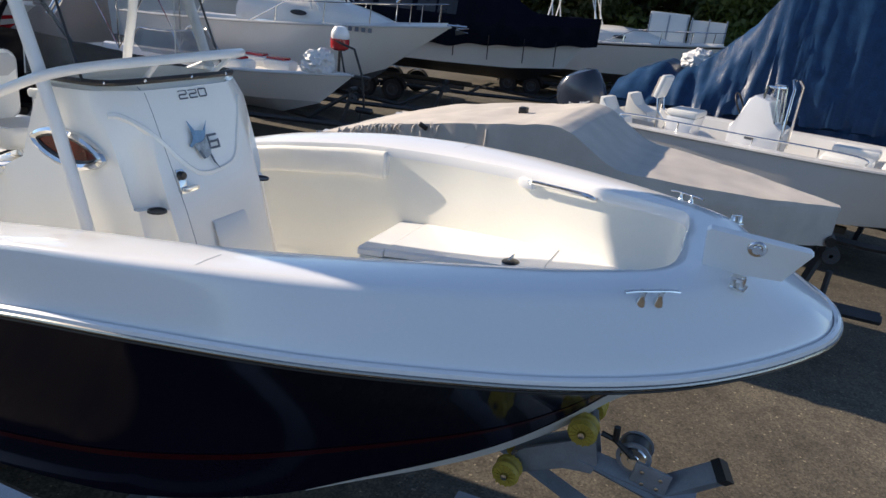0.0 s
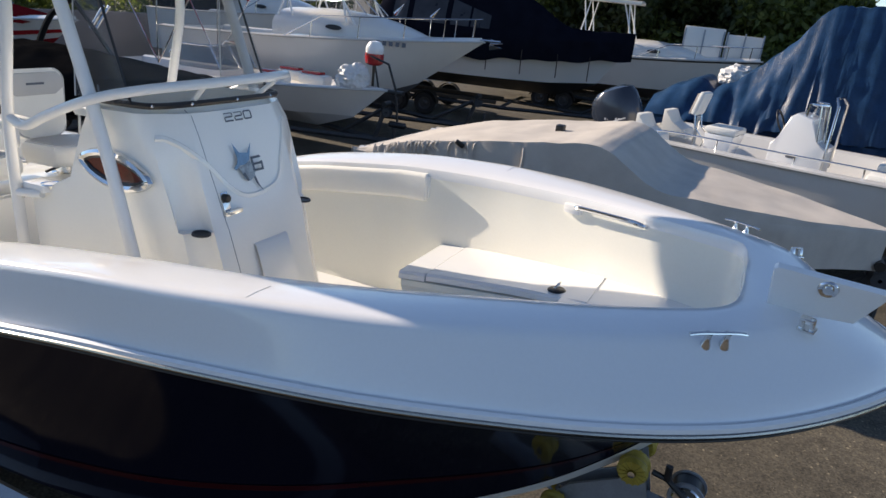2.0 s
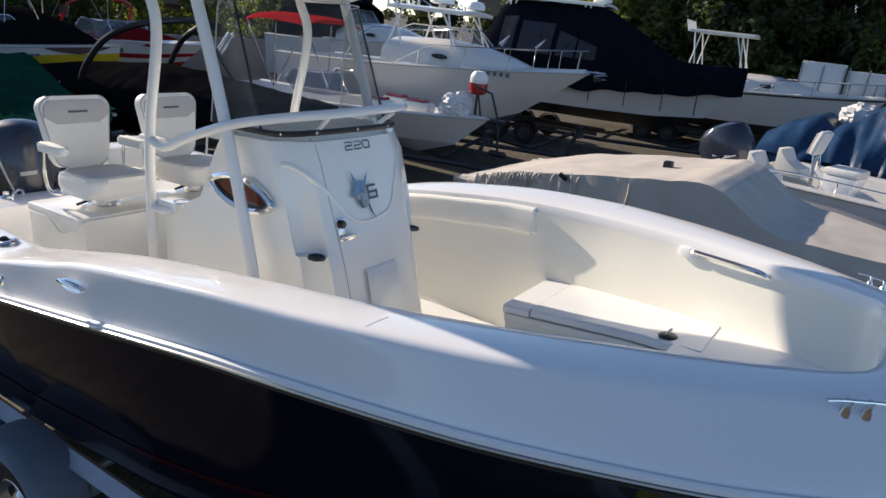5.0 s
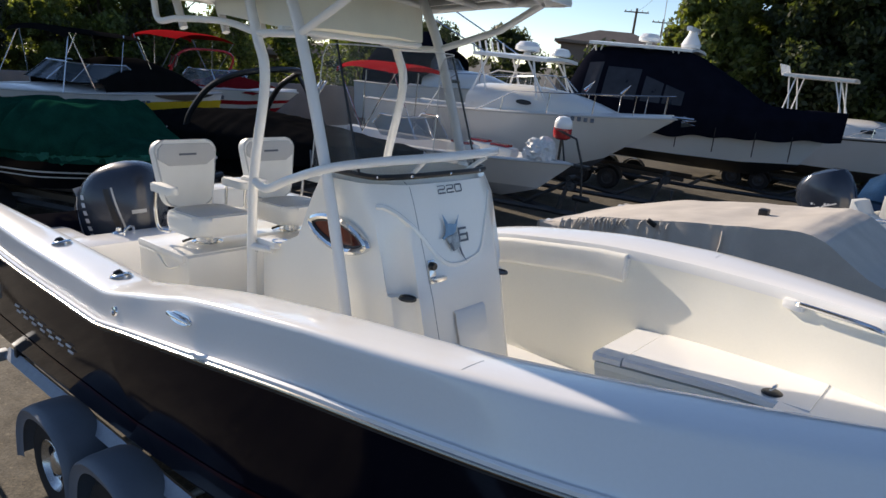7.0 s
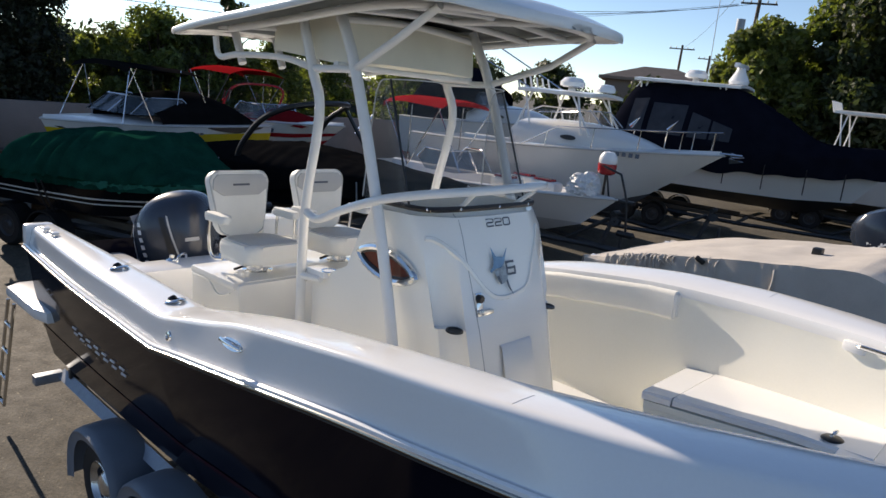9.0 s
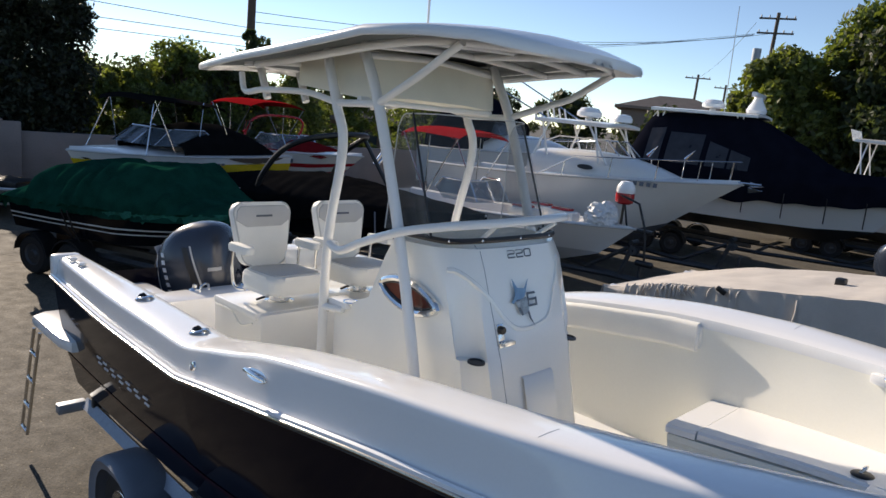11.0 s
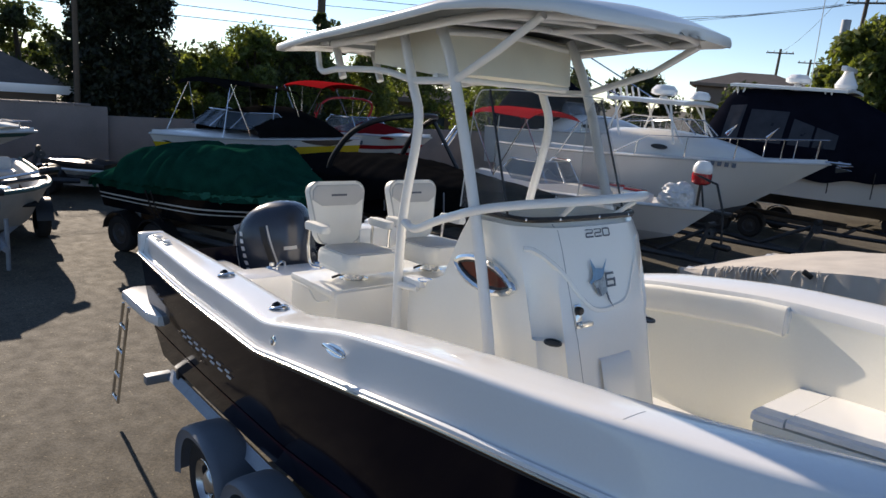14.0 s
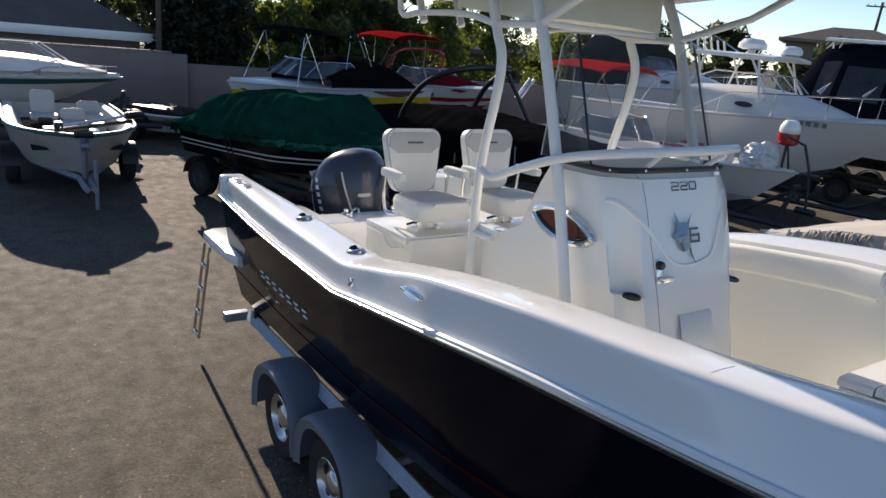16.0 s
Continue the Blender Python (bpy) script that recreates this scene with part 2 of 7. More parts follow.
# ---- ground ----
def asphalt():
    m = mat("asphalt", (0.105, 0.092, 0.075), 0.9, var=0.0, bump=0.0)
    nt = m.node_tree
    n, l = nt.nodes, nt.links
    bs = n["Principled BSDF"]
    tc = n.new("ShaderNodeTexCoord")
    def noise_tex(scale, detail, rough=0.6):
        t = n.new("ShaderNodeTexNoise")
        t.inputs["Scale"].default_value, t.inputs["Detail"].default_value, t.inputs["Roughness"].default_value = scale, detail, rough
        l.new(tc.outputs["Object"], t.inputs["Vector"])
        return t
    patch, blotch, grit = noise_tex(0.5, 5), noise_tex(3.2, 6, 0.7), noise_tex(55, 4, 0.7)
    vor = n.new("ShaderNodeTexVoronoi")
    vor.inputs["Scale"].default_value = 70
    l.new(tc.outputs["Object"], vor.inputs["Vector"])
    def ramp(src, stops):
        r = n.new("ShaderNodeValToRGB")
        els = r.color_ramp.elements
        while len(els) < len(stops):
            els.new(0.5)
        for e, (p, c) in zip(els, stops):
            e.position, e.color = p, (*c, 1)
        l.new(src, r.inputs[0])
        return r
    base = ramp(patch.outputs[0], [(0.32, (0.078, 0.069, 0.052)), (0.52, (0.102, 0.090, 0.068)), (0.70, (0.140, 0.124, 0.094))])
    stain = ramp(blotch.outputs[0], [(0.34, (0.66, 0.65, 0.64)), (0.5, (1, 1, 1)), (0.72, (1.22, 1.19, 1.14))])
    stones = ramp(vor.outputs["Color"], [(0.1, (0.5, 0.48, 0.46)), (0.6, (1, 0.99, 0.97)), (0.90, (1.35, 1.3, 1.2)), (0.96, (3.0, 2.85, 2.6))])
    def mul(a, b):
        x = n.new("ShaderNodeMix")
        x.data_type, x.blend_type = "RGBA", "MULTIPLY"
        x.inputs[0].default_value = 1
        l.new(a, x.inputs[6])
        l.new(b, x.inputs[7])
        return x.outputs[2]
    l.new(mul(mul(base.outputs[0], stain.outputs[0]), stones.outputs[0]), bs.inputs["Base Color"])
    bp = n.new("ShaderNodeBump")
    bp.inputs["Strength"].default_value, bp.inputs["Distance"].default_value = 0.4, 0.004
    ad = n.new("ShaderNodeMath")
    ad.operation = "ADD"
    l.new(vor.outputs["Distance"], ad.inputs[0])
    l.new(grit.outputs[0], ad.inputs[1])
    l.new(ad.outputs[0], bp.inputs["Height"])
    l.new(bp.outputs[0], bs.inputs["Normal"])
    return m


rows = [[(x, y, 0.0) for x in (-2000, -300, -80, -40, -20, 0, 20, 60, 300, 2000)] for y in (-2000, -300, -60, -20, 0, 20, 50, 300, 2000)]
tagged(part("ground", grid(rows), asphalt()), "worn sandy-brown asphalt of a boat yard", "ground", kind="structure")

# ---- the centre console boat ----
BX = [-2.95, -2.4, -1.6, -0.9, -0.52, -0.38, -0.1, 0.4, 1.0, 1.5, 2.0, 2.4, 2.7, 2.95, 3.145, 3.305, 3.408, 3.445]
RAIL = list(zip(BX,
    [1.15, 1.19, 1.24, 1.265, 1.28, 1.285, 1.29, 1.285, 1.265, 1.23, 1.15, 1.03, 0.91, 0.76, 0.58, 0.38, 0.20, 0.0],
    [1.595, 1.595, 1.595, 1.60, 1.605, 1.612, 1.654, 1.717, 1.785, 1.818, 1.832, 1.836, 1.838, 1.84, 1.84, 1.84, 1.84, 1.84]))
INNER = list(zip(
    [-2.95, -2.4, -1.6, -0.9, -0.50, -0.34, -0.05, 0.4, 1.0, 1.5, 1.9, 2.2, 2.5, 2.7, 2.84, 2.91, 2.93, 2.93],
    [0.98, 0.99, 1.0, 1.02, 1.03, 1.04, 1.03, 1.0, 0.98, 0.92, 0.82, 0.72, 0.60, 0.51, 0.43, 0.34, 0.17, 0.0],
    [1.76, 1.765, 1.77, 1.77, 1.77, 1.785, 1.84, 1.915, 1.98, 2.005, 2.02, 2.03, 2.035, 2.04, 2.045, 2.05, 2.05, 2.05]))
SH_IN = [0.03, 0.03, 0.03, 0.03, 0.028, 0.025, 0.015, 0.015, 0.035, 0.07, 0.10, 0.11, 0.12, 0.12, 0.12, 0.12, 0.12, 0.12]
SH_UP = [0.145, 0.145, 0.145, 0.145, 0.145, 0.148, 0.155, 0.15, 0.13, 0.105, 0.085, 0.075, 0.07, 0.07, 0.07, 0.07, 0.07, 0.07]
CHINE = list(zip(
    [-2.85, -2.3, -1.6, -0.9, -0.52, -0.38, -0.1, 0.4, 1.0, 1.5, 1.88, 2.18, 2.40, 2.60, 2.76, 2.95, 3.15, 3.38],
    [1.02, 1.03, 1.03, 1.02, 1.01, 1.0, 0.99, 0.97, 0.90, 0.73, 0.51, 0.34, 0.20, 0.07, 0.02, 0.01, 0.005, 0.0],
    [0.74, 0.74, 0.74, 0.74, 0.74, 0.74, 0.745, 0.76, 0.80, 0.86, 0.93, 1.00, 1.07, 1.18, 1.325, 1.45, 1.60, 1.76]))
KEEL = list(zip(
    [-2.80, -2.3, -1.6, -0.9, -0.52, -0.38, -0.1, 0.4, 1.0, 1.5, 1.9, 2.18, 2.40, 2.60, 2.76, 2.95, 3.15, 3.38],
    [0.0] * 18,
    [0.50, 0.50, 0.51, 0.52, 0.525, 0.53, 0.54, 0.56, 0.60, 0.67, 0.77, 0.88, 1.0, 1.155, 1.32, 1.45, 1.60, 1.76]))
NB = 120
rail_l, inner_l, chine_l, keel_l = (catmull(q, NB, True) for q in (RAIL, INNER, CHINE, KEEL))
sh = catmull(list(zip(SH_IN, SH_UP, SH_UP)), NB)


def both(curve):
    """A starboard line carried on over the bow to the port side."""
    s = np.array(curve) * (1, -1, 1)
    return np.vstack([s, (s * (1, -1, 1))[::-1][1:]])


def out_dir(i):
    d = rail_l[min(i + 1, NB - 1)] - rail_l[max(i - 1, 0)]
    nrm = np.array((-d[1], d[0], 0.0))
    nrm /= np.linalg.norm(nrm) + 1e-9
    return nrm  # away from the middle, in the half plan


shoulder_l = np.array([rail_l[i] - out_dir(i) * sh[i][0] + (0, 0, sh[i][1]) for i in range(NB)])
shoulder_l[:, 1] = np.maximum(shoulder_l[:, 1], 0)


def deck_rows():
    """From the rail over a sloping flank and a rounded edge on to the flat crown."""
    rows = [both(rail_l)]
    lip = np.array([rail_l[i] - out_dir(i) * 0.012 + (0, 0, 0.035) for i in range(NB)])
    lip[:, 1] = np.maximum(lip[:, 1], 0)
    crown = []
    for i in range(NB):
        s, e = shoulder_l[i], inner_l[i]
        k = lerp(s[0], (-0.5, 0.2), (0.0, 1.0))
        w = lerp(s[0], (0.2, 1.2, 2.2, 3.0), (0.68, 0.66, 0.58, 0.42))
        c = np.array((e[0] + (lip[i][0] - e[0]) * w, e[1] + (lip[i][1] - e[1]) * w, e[2] - lerp(s[0], (0.2, 1.5, 3.0), (0.022, 0.022, 0.03))))
        c += np.array((0, 1, 0.65)) * lerp(s[0], (0.0, 0.4, 1.0, 1.6, 2.1, 2.9, 3.3), (0.03, 0.060, 0.074, 0.076, 0.060, 0.030, 0.025))
        crown.append(s * (1 - k) + c * k)
    crown = np.array(crown)
    rows.append(both(lip))
    def plate(f):
        g = crown * (1 - f) + inner_l * f
        g[:, 2] += 0.008 * math.sin(math.pi * f)
        return g

    for f in (0.25, 0.5, 0.7):
        rows.append(both(lip * (1 - f) + crown * f))
    a, c = lip * 0.14 + crown * 0.86, plate(0.12)
    for f in (0.0, 0.2, 0.4, 0.6, 0.8, 1.0):
        rows.append(both(a * (1 - f) ** 2 + crown * 2 * f * (1 - f) + c * f * f))
    for f in (0.3, 0.55, 0.8, 1.0):
        rows.append(both(plate(f)))
    return rows


boat = thing("fishing_boat", label="navy and white centre console fishing boat on a trailer", category="boat")
dk = deck_rows()
bm = grid(dk)
# the rolled inner edge and its turned-down flange
inn = both(inner_l)


def inward(i, d):
    p, q = inn[max(i - 1, 0)], inn[min(i + 1, len(inn) - 1)]
    t = q - p
    nrm = np.array((-t[1], t[0], 0))
    nrm = nrm / (np.linalg.norm(nrm) + 1e-9)
    return nrm * d


flange = [[inn[i] + inward(i, 0.0) for i in range(len(inn))],
          [inn[i] + inward(i, 0.018) + (0, 0, -0.008) for i in range(len(inn))],
          [inn[i] + inward(i, 0.026) + (0, 0, -0.03) for i in range(len(inn))],
          [inn[i] + inward(i, 0.024) + (0, 0, -0.06) for i in range(len(inn))]]
grid(flange, bm)
weld(bm, 2e-4)
part("deck", bm, M["gel"], boat, "glossy white gelcoat deck")
for s in (0, 1):
    i = int(np.argmin(np.abs(inner_l[:, 0] - 1.60)))
    i = i if s == 0 else len(dk[0]) - 1 - i
    part("deck_seam", tube([tuple(np.array(r_[i]) + (0, 0, 0.0002)) for r_ in dk[10:13]], 0.0009, 5), M["vinyl_g"], boat, "hairline moulding seam")
# liner walls
FLOOR = 1.2


def low(x):
    return lerp(x, (1.2, 1.6, 2.0, 2.3), (FLOOR, 1.28, 1.48, 1.6))


wall = [[inn[i] + inward(i, 0.024) + (0, 0, -0.06) for i in range(len(inn))],
        [inn[i] + inward(i, 0.022) + (0, 0, -0.10) for i in range(len(inn))],
        [inn[i] + inward(i, 0.034) + (0, 0, -0.22) for i in range(len(inn))],
        [inn[i] + inward(i, 0.052) + (0, 0, -0.36) for i in range(len(inn))],
        [(*(inn[i] + inward(i, 0.075))[:2], low(inn[i][0]) + 0.05) for i in range(len(inn))],
        [(*(inn[i] + inward(i, 0.10))[:2], low(inn[i][0])) for i in range(len(inn))]]
part("liner", grid(wall), M["liner"], boat, "cream moulded cockpit liner")
fl = [[(p[0], p[1] * k, low(p[0])) for p in (inn[i] + inward(i, 0.08) for i in range(NB))] for k in (1, 0.5, 0, -0.5, -1)]
part("cockpit_sole", grid(fl), M["gel"], boat)
# hull skin
rows = []
TOP = rail_l + (0, 0, -0.0)
for f in (0, 0.12, 0.3, 0.5, 0.7, 0.85, 1.0):
    # hollow flare towards the bow
    line = TOP * (1 - f) + chine_l * f
    fl_k = np.array([np.interp(p[0], (0.5, 3.0), (0.02, -0.10)) for p in TOP]) * math.sin(math.pi * f)
    line = line + np.array([[*(out_dir(i)[:2] * fl_k[i]), 0.0] for i in range(NB)])
    line[:, 1] = np.maximum(line[:, 1], 0)
    rows.append(both(line))
bm = grid(rows)
weld(bm, 2e-4)
part("hull_side", bm, M["navy"], boat, "glossy dark navy hull side")
mid = chine_l * 0.5 + keel_l * 0.5 + (0, 0, -0.02)
bm = grid([both(chine_l), both(mid), both(keel_l)])
weld(bm, 2e-4)
part("hull_bottom", bm, M["bottom"], boat, "off-white hull bottom")
# red boot stripe, just proud of the skin
f0, f1 = 0.70, 0.735
st = []
for f in (f0, f1):
    line = TOP * (1 - f) + chine_l * f
    k = np.array([np.interp(p[0], (0.5, 3.0), (0.02, -0.10)) for p in TOP]) * math.sin(math.pi * f)
    line = line + np.array([[*(out_dir(i)[:2] * (k[i] + 0.004)), 0.0] for i in range(NB)])
    st.append(line[:96])
for s in (-1, 1):
    part("boot_stripe", grid([q * (1, s, 1) for q in st]), M["red"], boat, "thin dark red stripe")
wb = []
for e in (0.0, 0.5, 1.0):
    f = 1.0 - (1.0 - e) * np.interp(np.arange(NB), (66, 92), (0.004, 0.13))[:, None]
    line = TOP * (1 - f) + chine_l * f
    k = np.array([np.interp(p[0], (0.5, 3.0), (0.02, -0.10)) for p in TOP]) * np.sin(math.pi * f[:, 0])
    line = line + np.array([[*(out_dir(i)[:2] * (k[i] + 0.004)), 0.0] for i in range(NB)])
    wb.append(line[66:104])
for s in (-1, 1):
    part("waterline_band", grid([q * (1, s, 1) for q in wb]), M["bottom"], boat, "off-white band above the keel")
# transom
tr = [[(p[0], p[1] * k, p[2]) for k in (1, 0.5, 0, -0.5, -1)] for p in (RAIL[0], tuple(np.array(RAIL[0]) * 0.5 + np.array(CHINE[0]) * 0.5), CHINE[0])]
bm = grid(tr)
c = [(CHINE[0][0], CHINE[0][1] * k, CHINE[0][2]) for k in (1, 0.5, 0, -0.5, -1)]
kk = [(KEEL[0][0], CHINE[0][1] * k * 0.98, KEEL[0][2] + abs(k) * (CHINE[0][2] - KEEL[0][2])) for k in (1, 0.5, 0, -0.5, -1)]
grid([c, kk], bm)
part("transom", bm, M["navy"], boat)
# rub rail: vinyl body with a metal insert
def rub(offs, dz, r, nm, m_, flat, lab):
    pts = np.array([rail_l[i] + out_dir(i) * offs + (0, 0, dz) for i in range(NB)])
    pts[:, 1] = np.maximum(pts[:, 1], 0)
    part(nm, tube(both(pts), r, 8, flat=flat), m_, boat, lab)


rub(0.010, 0.004, 0.015, "rub_rail", M["gel"], 1.4, "white vinyl rub rail")
rub(0.024, 0.000, 0.0075, "rub_rail_insert", M["rail"], 1.0, "dull metal rub rail insert")
rub(0.012, -0.022, 0.004, "rail_gasket", M["black"], 1.0, "black gasket line")

# ---- console ----
def console():
    """Sections in plan, with upright pockets cut into the front corners above a ledge."""
    sec = [(1.2, 0.90, 0.42, 0.36), (1.5, 0.82, 0.425, 0.37), (1.70, 0.767, 0.428, 0.375), (1.835, 0.735, 0.43, 0.38), (1.84, 0.734, 0.43, 0.38), (1.9, 0.716, 0.431, 0.379), (2.0, 0.687, 0.433, 0.377),
           (2.1, 0.655, 0.435, 0.375), (2.2, 0.625, 0.436, 0.365), (2.25, 0.61, 0.435, 0.36), (2.37, 0.565, 0.42, 0.34)]
    rows = []
    for z, xf, hw, fw in sec:
        aft = lerp(z, (1.2, 1.88, 1.9, 2.0, 2.37), (-0.32, -0.32, -0.24, -0.02, 0.16))
        cut = lerp(z, (1.2, 1.70, 1.835, 1.84, 2.0, 2.2), (0.45, 0.45, 0.40, 1.0, 0.8, 0.0))
        full = lerp(z, (1.2, 1.6, 1.835), (0.10, 0.15, 0.25)) if z < 1.838 else 0.0
        pts = [(aft, -hw), (aft * 0.5 + xf * 0.5 - 0.1, -hw - 0.012), (xf - 0.16, -hw), (xf - 0.108 + 0.05 * full, -hw + 0.006 * (1 - full)), (xf - 0.07 - 0.065 * cut + 0.06 * full, -fw - 0.03 + 0.02 * cut - 0.008 * full), (xf - 0.035 - 0.065 * cut + 0.045 * full, -fw + 0.005 + 0.015 * cut - 0.012 * full), (xf - 0.015 - 0.045 * cut + 0.03 * full, -fw + 0.04 + 0.01 * cut), (xf - 0.005 + 0.015 * full, -fw + 0.06), (xf + 0.003 + 0.008 * full, -fw + 0.085), (xf + 0.012, -0.15), (xf + 0.016, 0)]
        wide = lerp(z, (1.2, 1.84, 1.9, 2.26, 2.37), (0.0, 0.02, 0.05, 0.055, 0.02))
        # the front face sits a little to port, and the port corner stands out further
        port = [(x, -y + lerp(x, (xf - 0.22, xf - 0.15, xf - 0.06, xf), (0.0, 0.05 + wide, 0.03 + wide * 0.6, 0.02))) for x, y in pts[::-1][1:]]
        pts = [(x, y + lerp(x, (xf - 0.12, xf - 0.09, xf - 0.01, xf + 0.01), (0.0, 0.03, 0.02, 0.0))) for x, y in pts] + port
        rows.append([(x, y, z) for x, y in pts])
    bm = weld(grid(rows, close_v=True))
    bmesh.ops.holes_fill(bm, edges=[e for e in bm.edges if e.is_boundary and all(v.co.z > 2.3 for v in e.verts)])
    bmesh.ops.bevel(bm, geom=[e for e in bm.edges if all(v.co.z > 2.36 for v in e.verts)], offset=0.025, segments=3, affect="EDGES")
    return bm


cons = part("console", console(), M["gel_w"], boat, "white moulded steering console")

# ---- T-top ----
def roof_rows(z_off, shrink=0.0):
    rows = []
    for x in (-1.70, -1.66, -1.55, -1.35, -1.1, -0.8, -0.5, -0.2, 0.1, 0.3, 0.42, 0.54, 0.64, 0.73, 0.80, 0.86, 0.91, 0.945, 0.97, 0.985):
        hw = lerp(x, (-1.70, -1.66, -1.3, -0.9, -0.5, 0.1, 0.3), (0.57, 0.62, 0.70, 0.76, 0.80, 0.82, 0.82))
        if x > 0.3:
            hw = 0.82 * (1 - ((x - 0.3) / 0.69) ** 2.9) ** 0.46
        hw = max(hw - shrink, 0.04)
        zc = lerp(x, (-1.7, -1.0, -0.5, 0, 0.3, 0.6, 0.8, 0.98), (3.20, 3.245, 3.27, 3.305, 3.33, 3.315, 3.280, 3.205))
        rows.append([(x, hw * k, zc + 0.035 - 0.08 * (hw * k / 0.82) ** 2 + z_off) for k in np.linspace(-1, 1, 9)])
    return rows


def rim_of(r):
    return [q[0] for q in r] + list(r[-1][1:]) + [q[-1] for q in r[::-1][1:]] + list(r[0][::-1][1:-1])


bm = grid(roof_rows(0.028, 0.02))
grid(roof_rows(0.010, 0.07), bm)
grid([rim_of(roof_rows(*q)) for q in ((0.028, 0.02), (0.018, 0.005), (0.002, 0.0), (-0.014, 0.006), (-0.018, 0.02), (-0.014, 0.05), (0.010, 0.07))], bm, close_v=True)
weld(bm)
part("hardtop", bm, M["powder"], boat, "white fibreglass hardtop")
for s in (-1, 1):
    part("rear_post", tube([(-0.38, 0.46 * s, 1.2), (-0.36, 0.48 * s, 1.66), (-0.33, 0.49 * s, 2.25), (-0.22, 0.5 * s, 2.77), (-0.29, 0.5 * s, 2.99), (-0.40, 0.5 * s, 3.27)], 0.026, 12, 28), M["powder"], boat)
    part("front_post", tube([(0.60, 0.56 * s, 1.2), (0.47, 0.53 * s, 1.75), (0.28, 0.51 * s, 2.38), (0.06, 0.5 * s, 2.99), (-0.1, 0.49 * s, 3.29)], 0.028, 12, 24), M["powder"], boat)

# ---- bow seats and liner details ----
def seat(s):
    """One side bench of the bow, with its lid; s: -1 starboard, 1 port."""
    def wall_y(x):
        return lerp(x, [p[0] for p in INNER], [p[1] for p in INNER]) - 0.03
    xs = np.linspace(1.32, 2.30, 12)
    z = lambda x: 1.57 + 0.105 * (x - 1.31)
    inner = lambda x: lerp(x, (1.32, 2.0, 2.3), (0.37, 0.32, 0.25))
    def slab(x0, x1, dz0, dz1, edge, name, lab=""):
        xx = np.linspace(x0, x1, 10)
        rows = []
        for x in xx:
            y0, y1 = inner(x) + edge, wall_y(x)
            rows.append([(x, y0 * s, z(x) + dz0), (x, y0 * s, z(x) + dz1 - 0.012), (x, (y0 + 0.012) * s, z(x) + dz1), (x, (y0 + y1) / 2 * s, z(x) + dz1), (x, y1 * s, z(x) + dz1), (x, y1 * s, z(x) + dz0)])
        bm = grid(rows, close_v=True)
        bmesh.ops.holes_fill(bm, edges=[e for e in bm.edges if e.is_boundary])
        part(name, bm, M["gel"], boat, lab, 30)
    rows = []
    for x in np.linspace(1.335, 2.35, 10):
        rows.append([(x, (inner(x) + 0.05) * s, low(x)), (x, (inner(x) + 0.015) * s, z(x) - 0.10), (x, (inner(x) + 0.0) * s, z(x) - 0.075), (x, (inner(x) + 0.0) * s, z(x) - 0.045), (x, wall_y(x) * s, z(x) - 0.045), (x, wall_y(x) * s, low(x))])
    bm = grid(rows, close_v=True)
    bmesh.ops.holes_fill(bm, edges=[e for e in bm.edges if e.is_boundary])
    part("bench_base", bm, M["liner"], boat, "", 30)
    slab(1.32, 1.475, -0.04, 0.0, 0.0, "bench_end")
    slab(1.482, 2.32, -0.035, 0.003, 0.004, "bench_lid", "white hatch lid of the bow seat")


for s in (-1, 1):
    seat(s)
rows = []
for x in np.linspace(2.2, 2.94, 10):
    w = lerp(x, [p[0] for p in INNER], [p[1] for p in INNER]) - 0.02
    rows.append([(x, w * k, 1.655 + 0.06 * (x - 2.2) + 0.012) for k in np.linspace(-1, 1, 9)])
bm = grid(rows)
front = [(2.2, p[1], 1.58) for p in rows[0]]
grid([front, rows[0]], bm)
part("bow_platform", bm, M["gel"], boat)


def lock(at, name="hatch_latch"):
    t = part(name, lathe([(0, 0.004), (0.036, 0.004), (0.042, 0.0), (0.044, -0.004)], 20, m=pose(*at)), M["black"], boat, "black flush hatch latch")
    part("latch_ring", tube([(at[0] + 0.012 * math.cos(a), at[1] + 0.026 * math.sin(a), at[2] + 0.02 + 0.014 * math.cos(a)) for a in np.linspace(-2, 2, 9)], 0.006, 6), M["steel"], t, "steel pull ring")


lock((2.156, 0.36, 1.668))
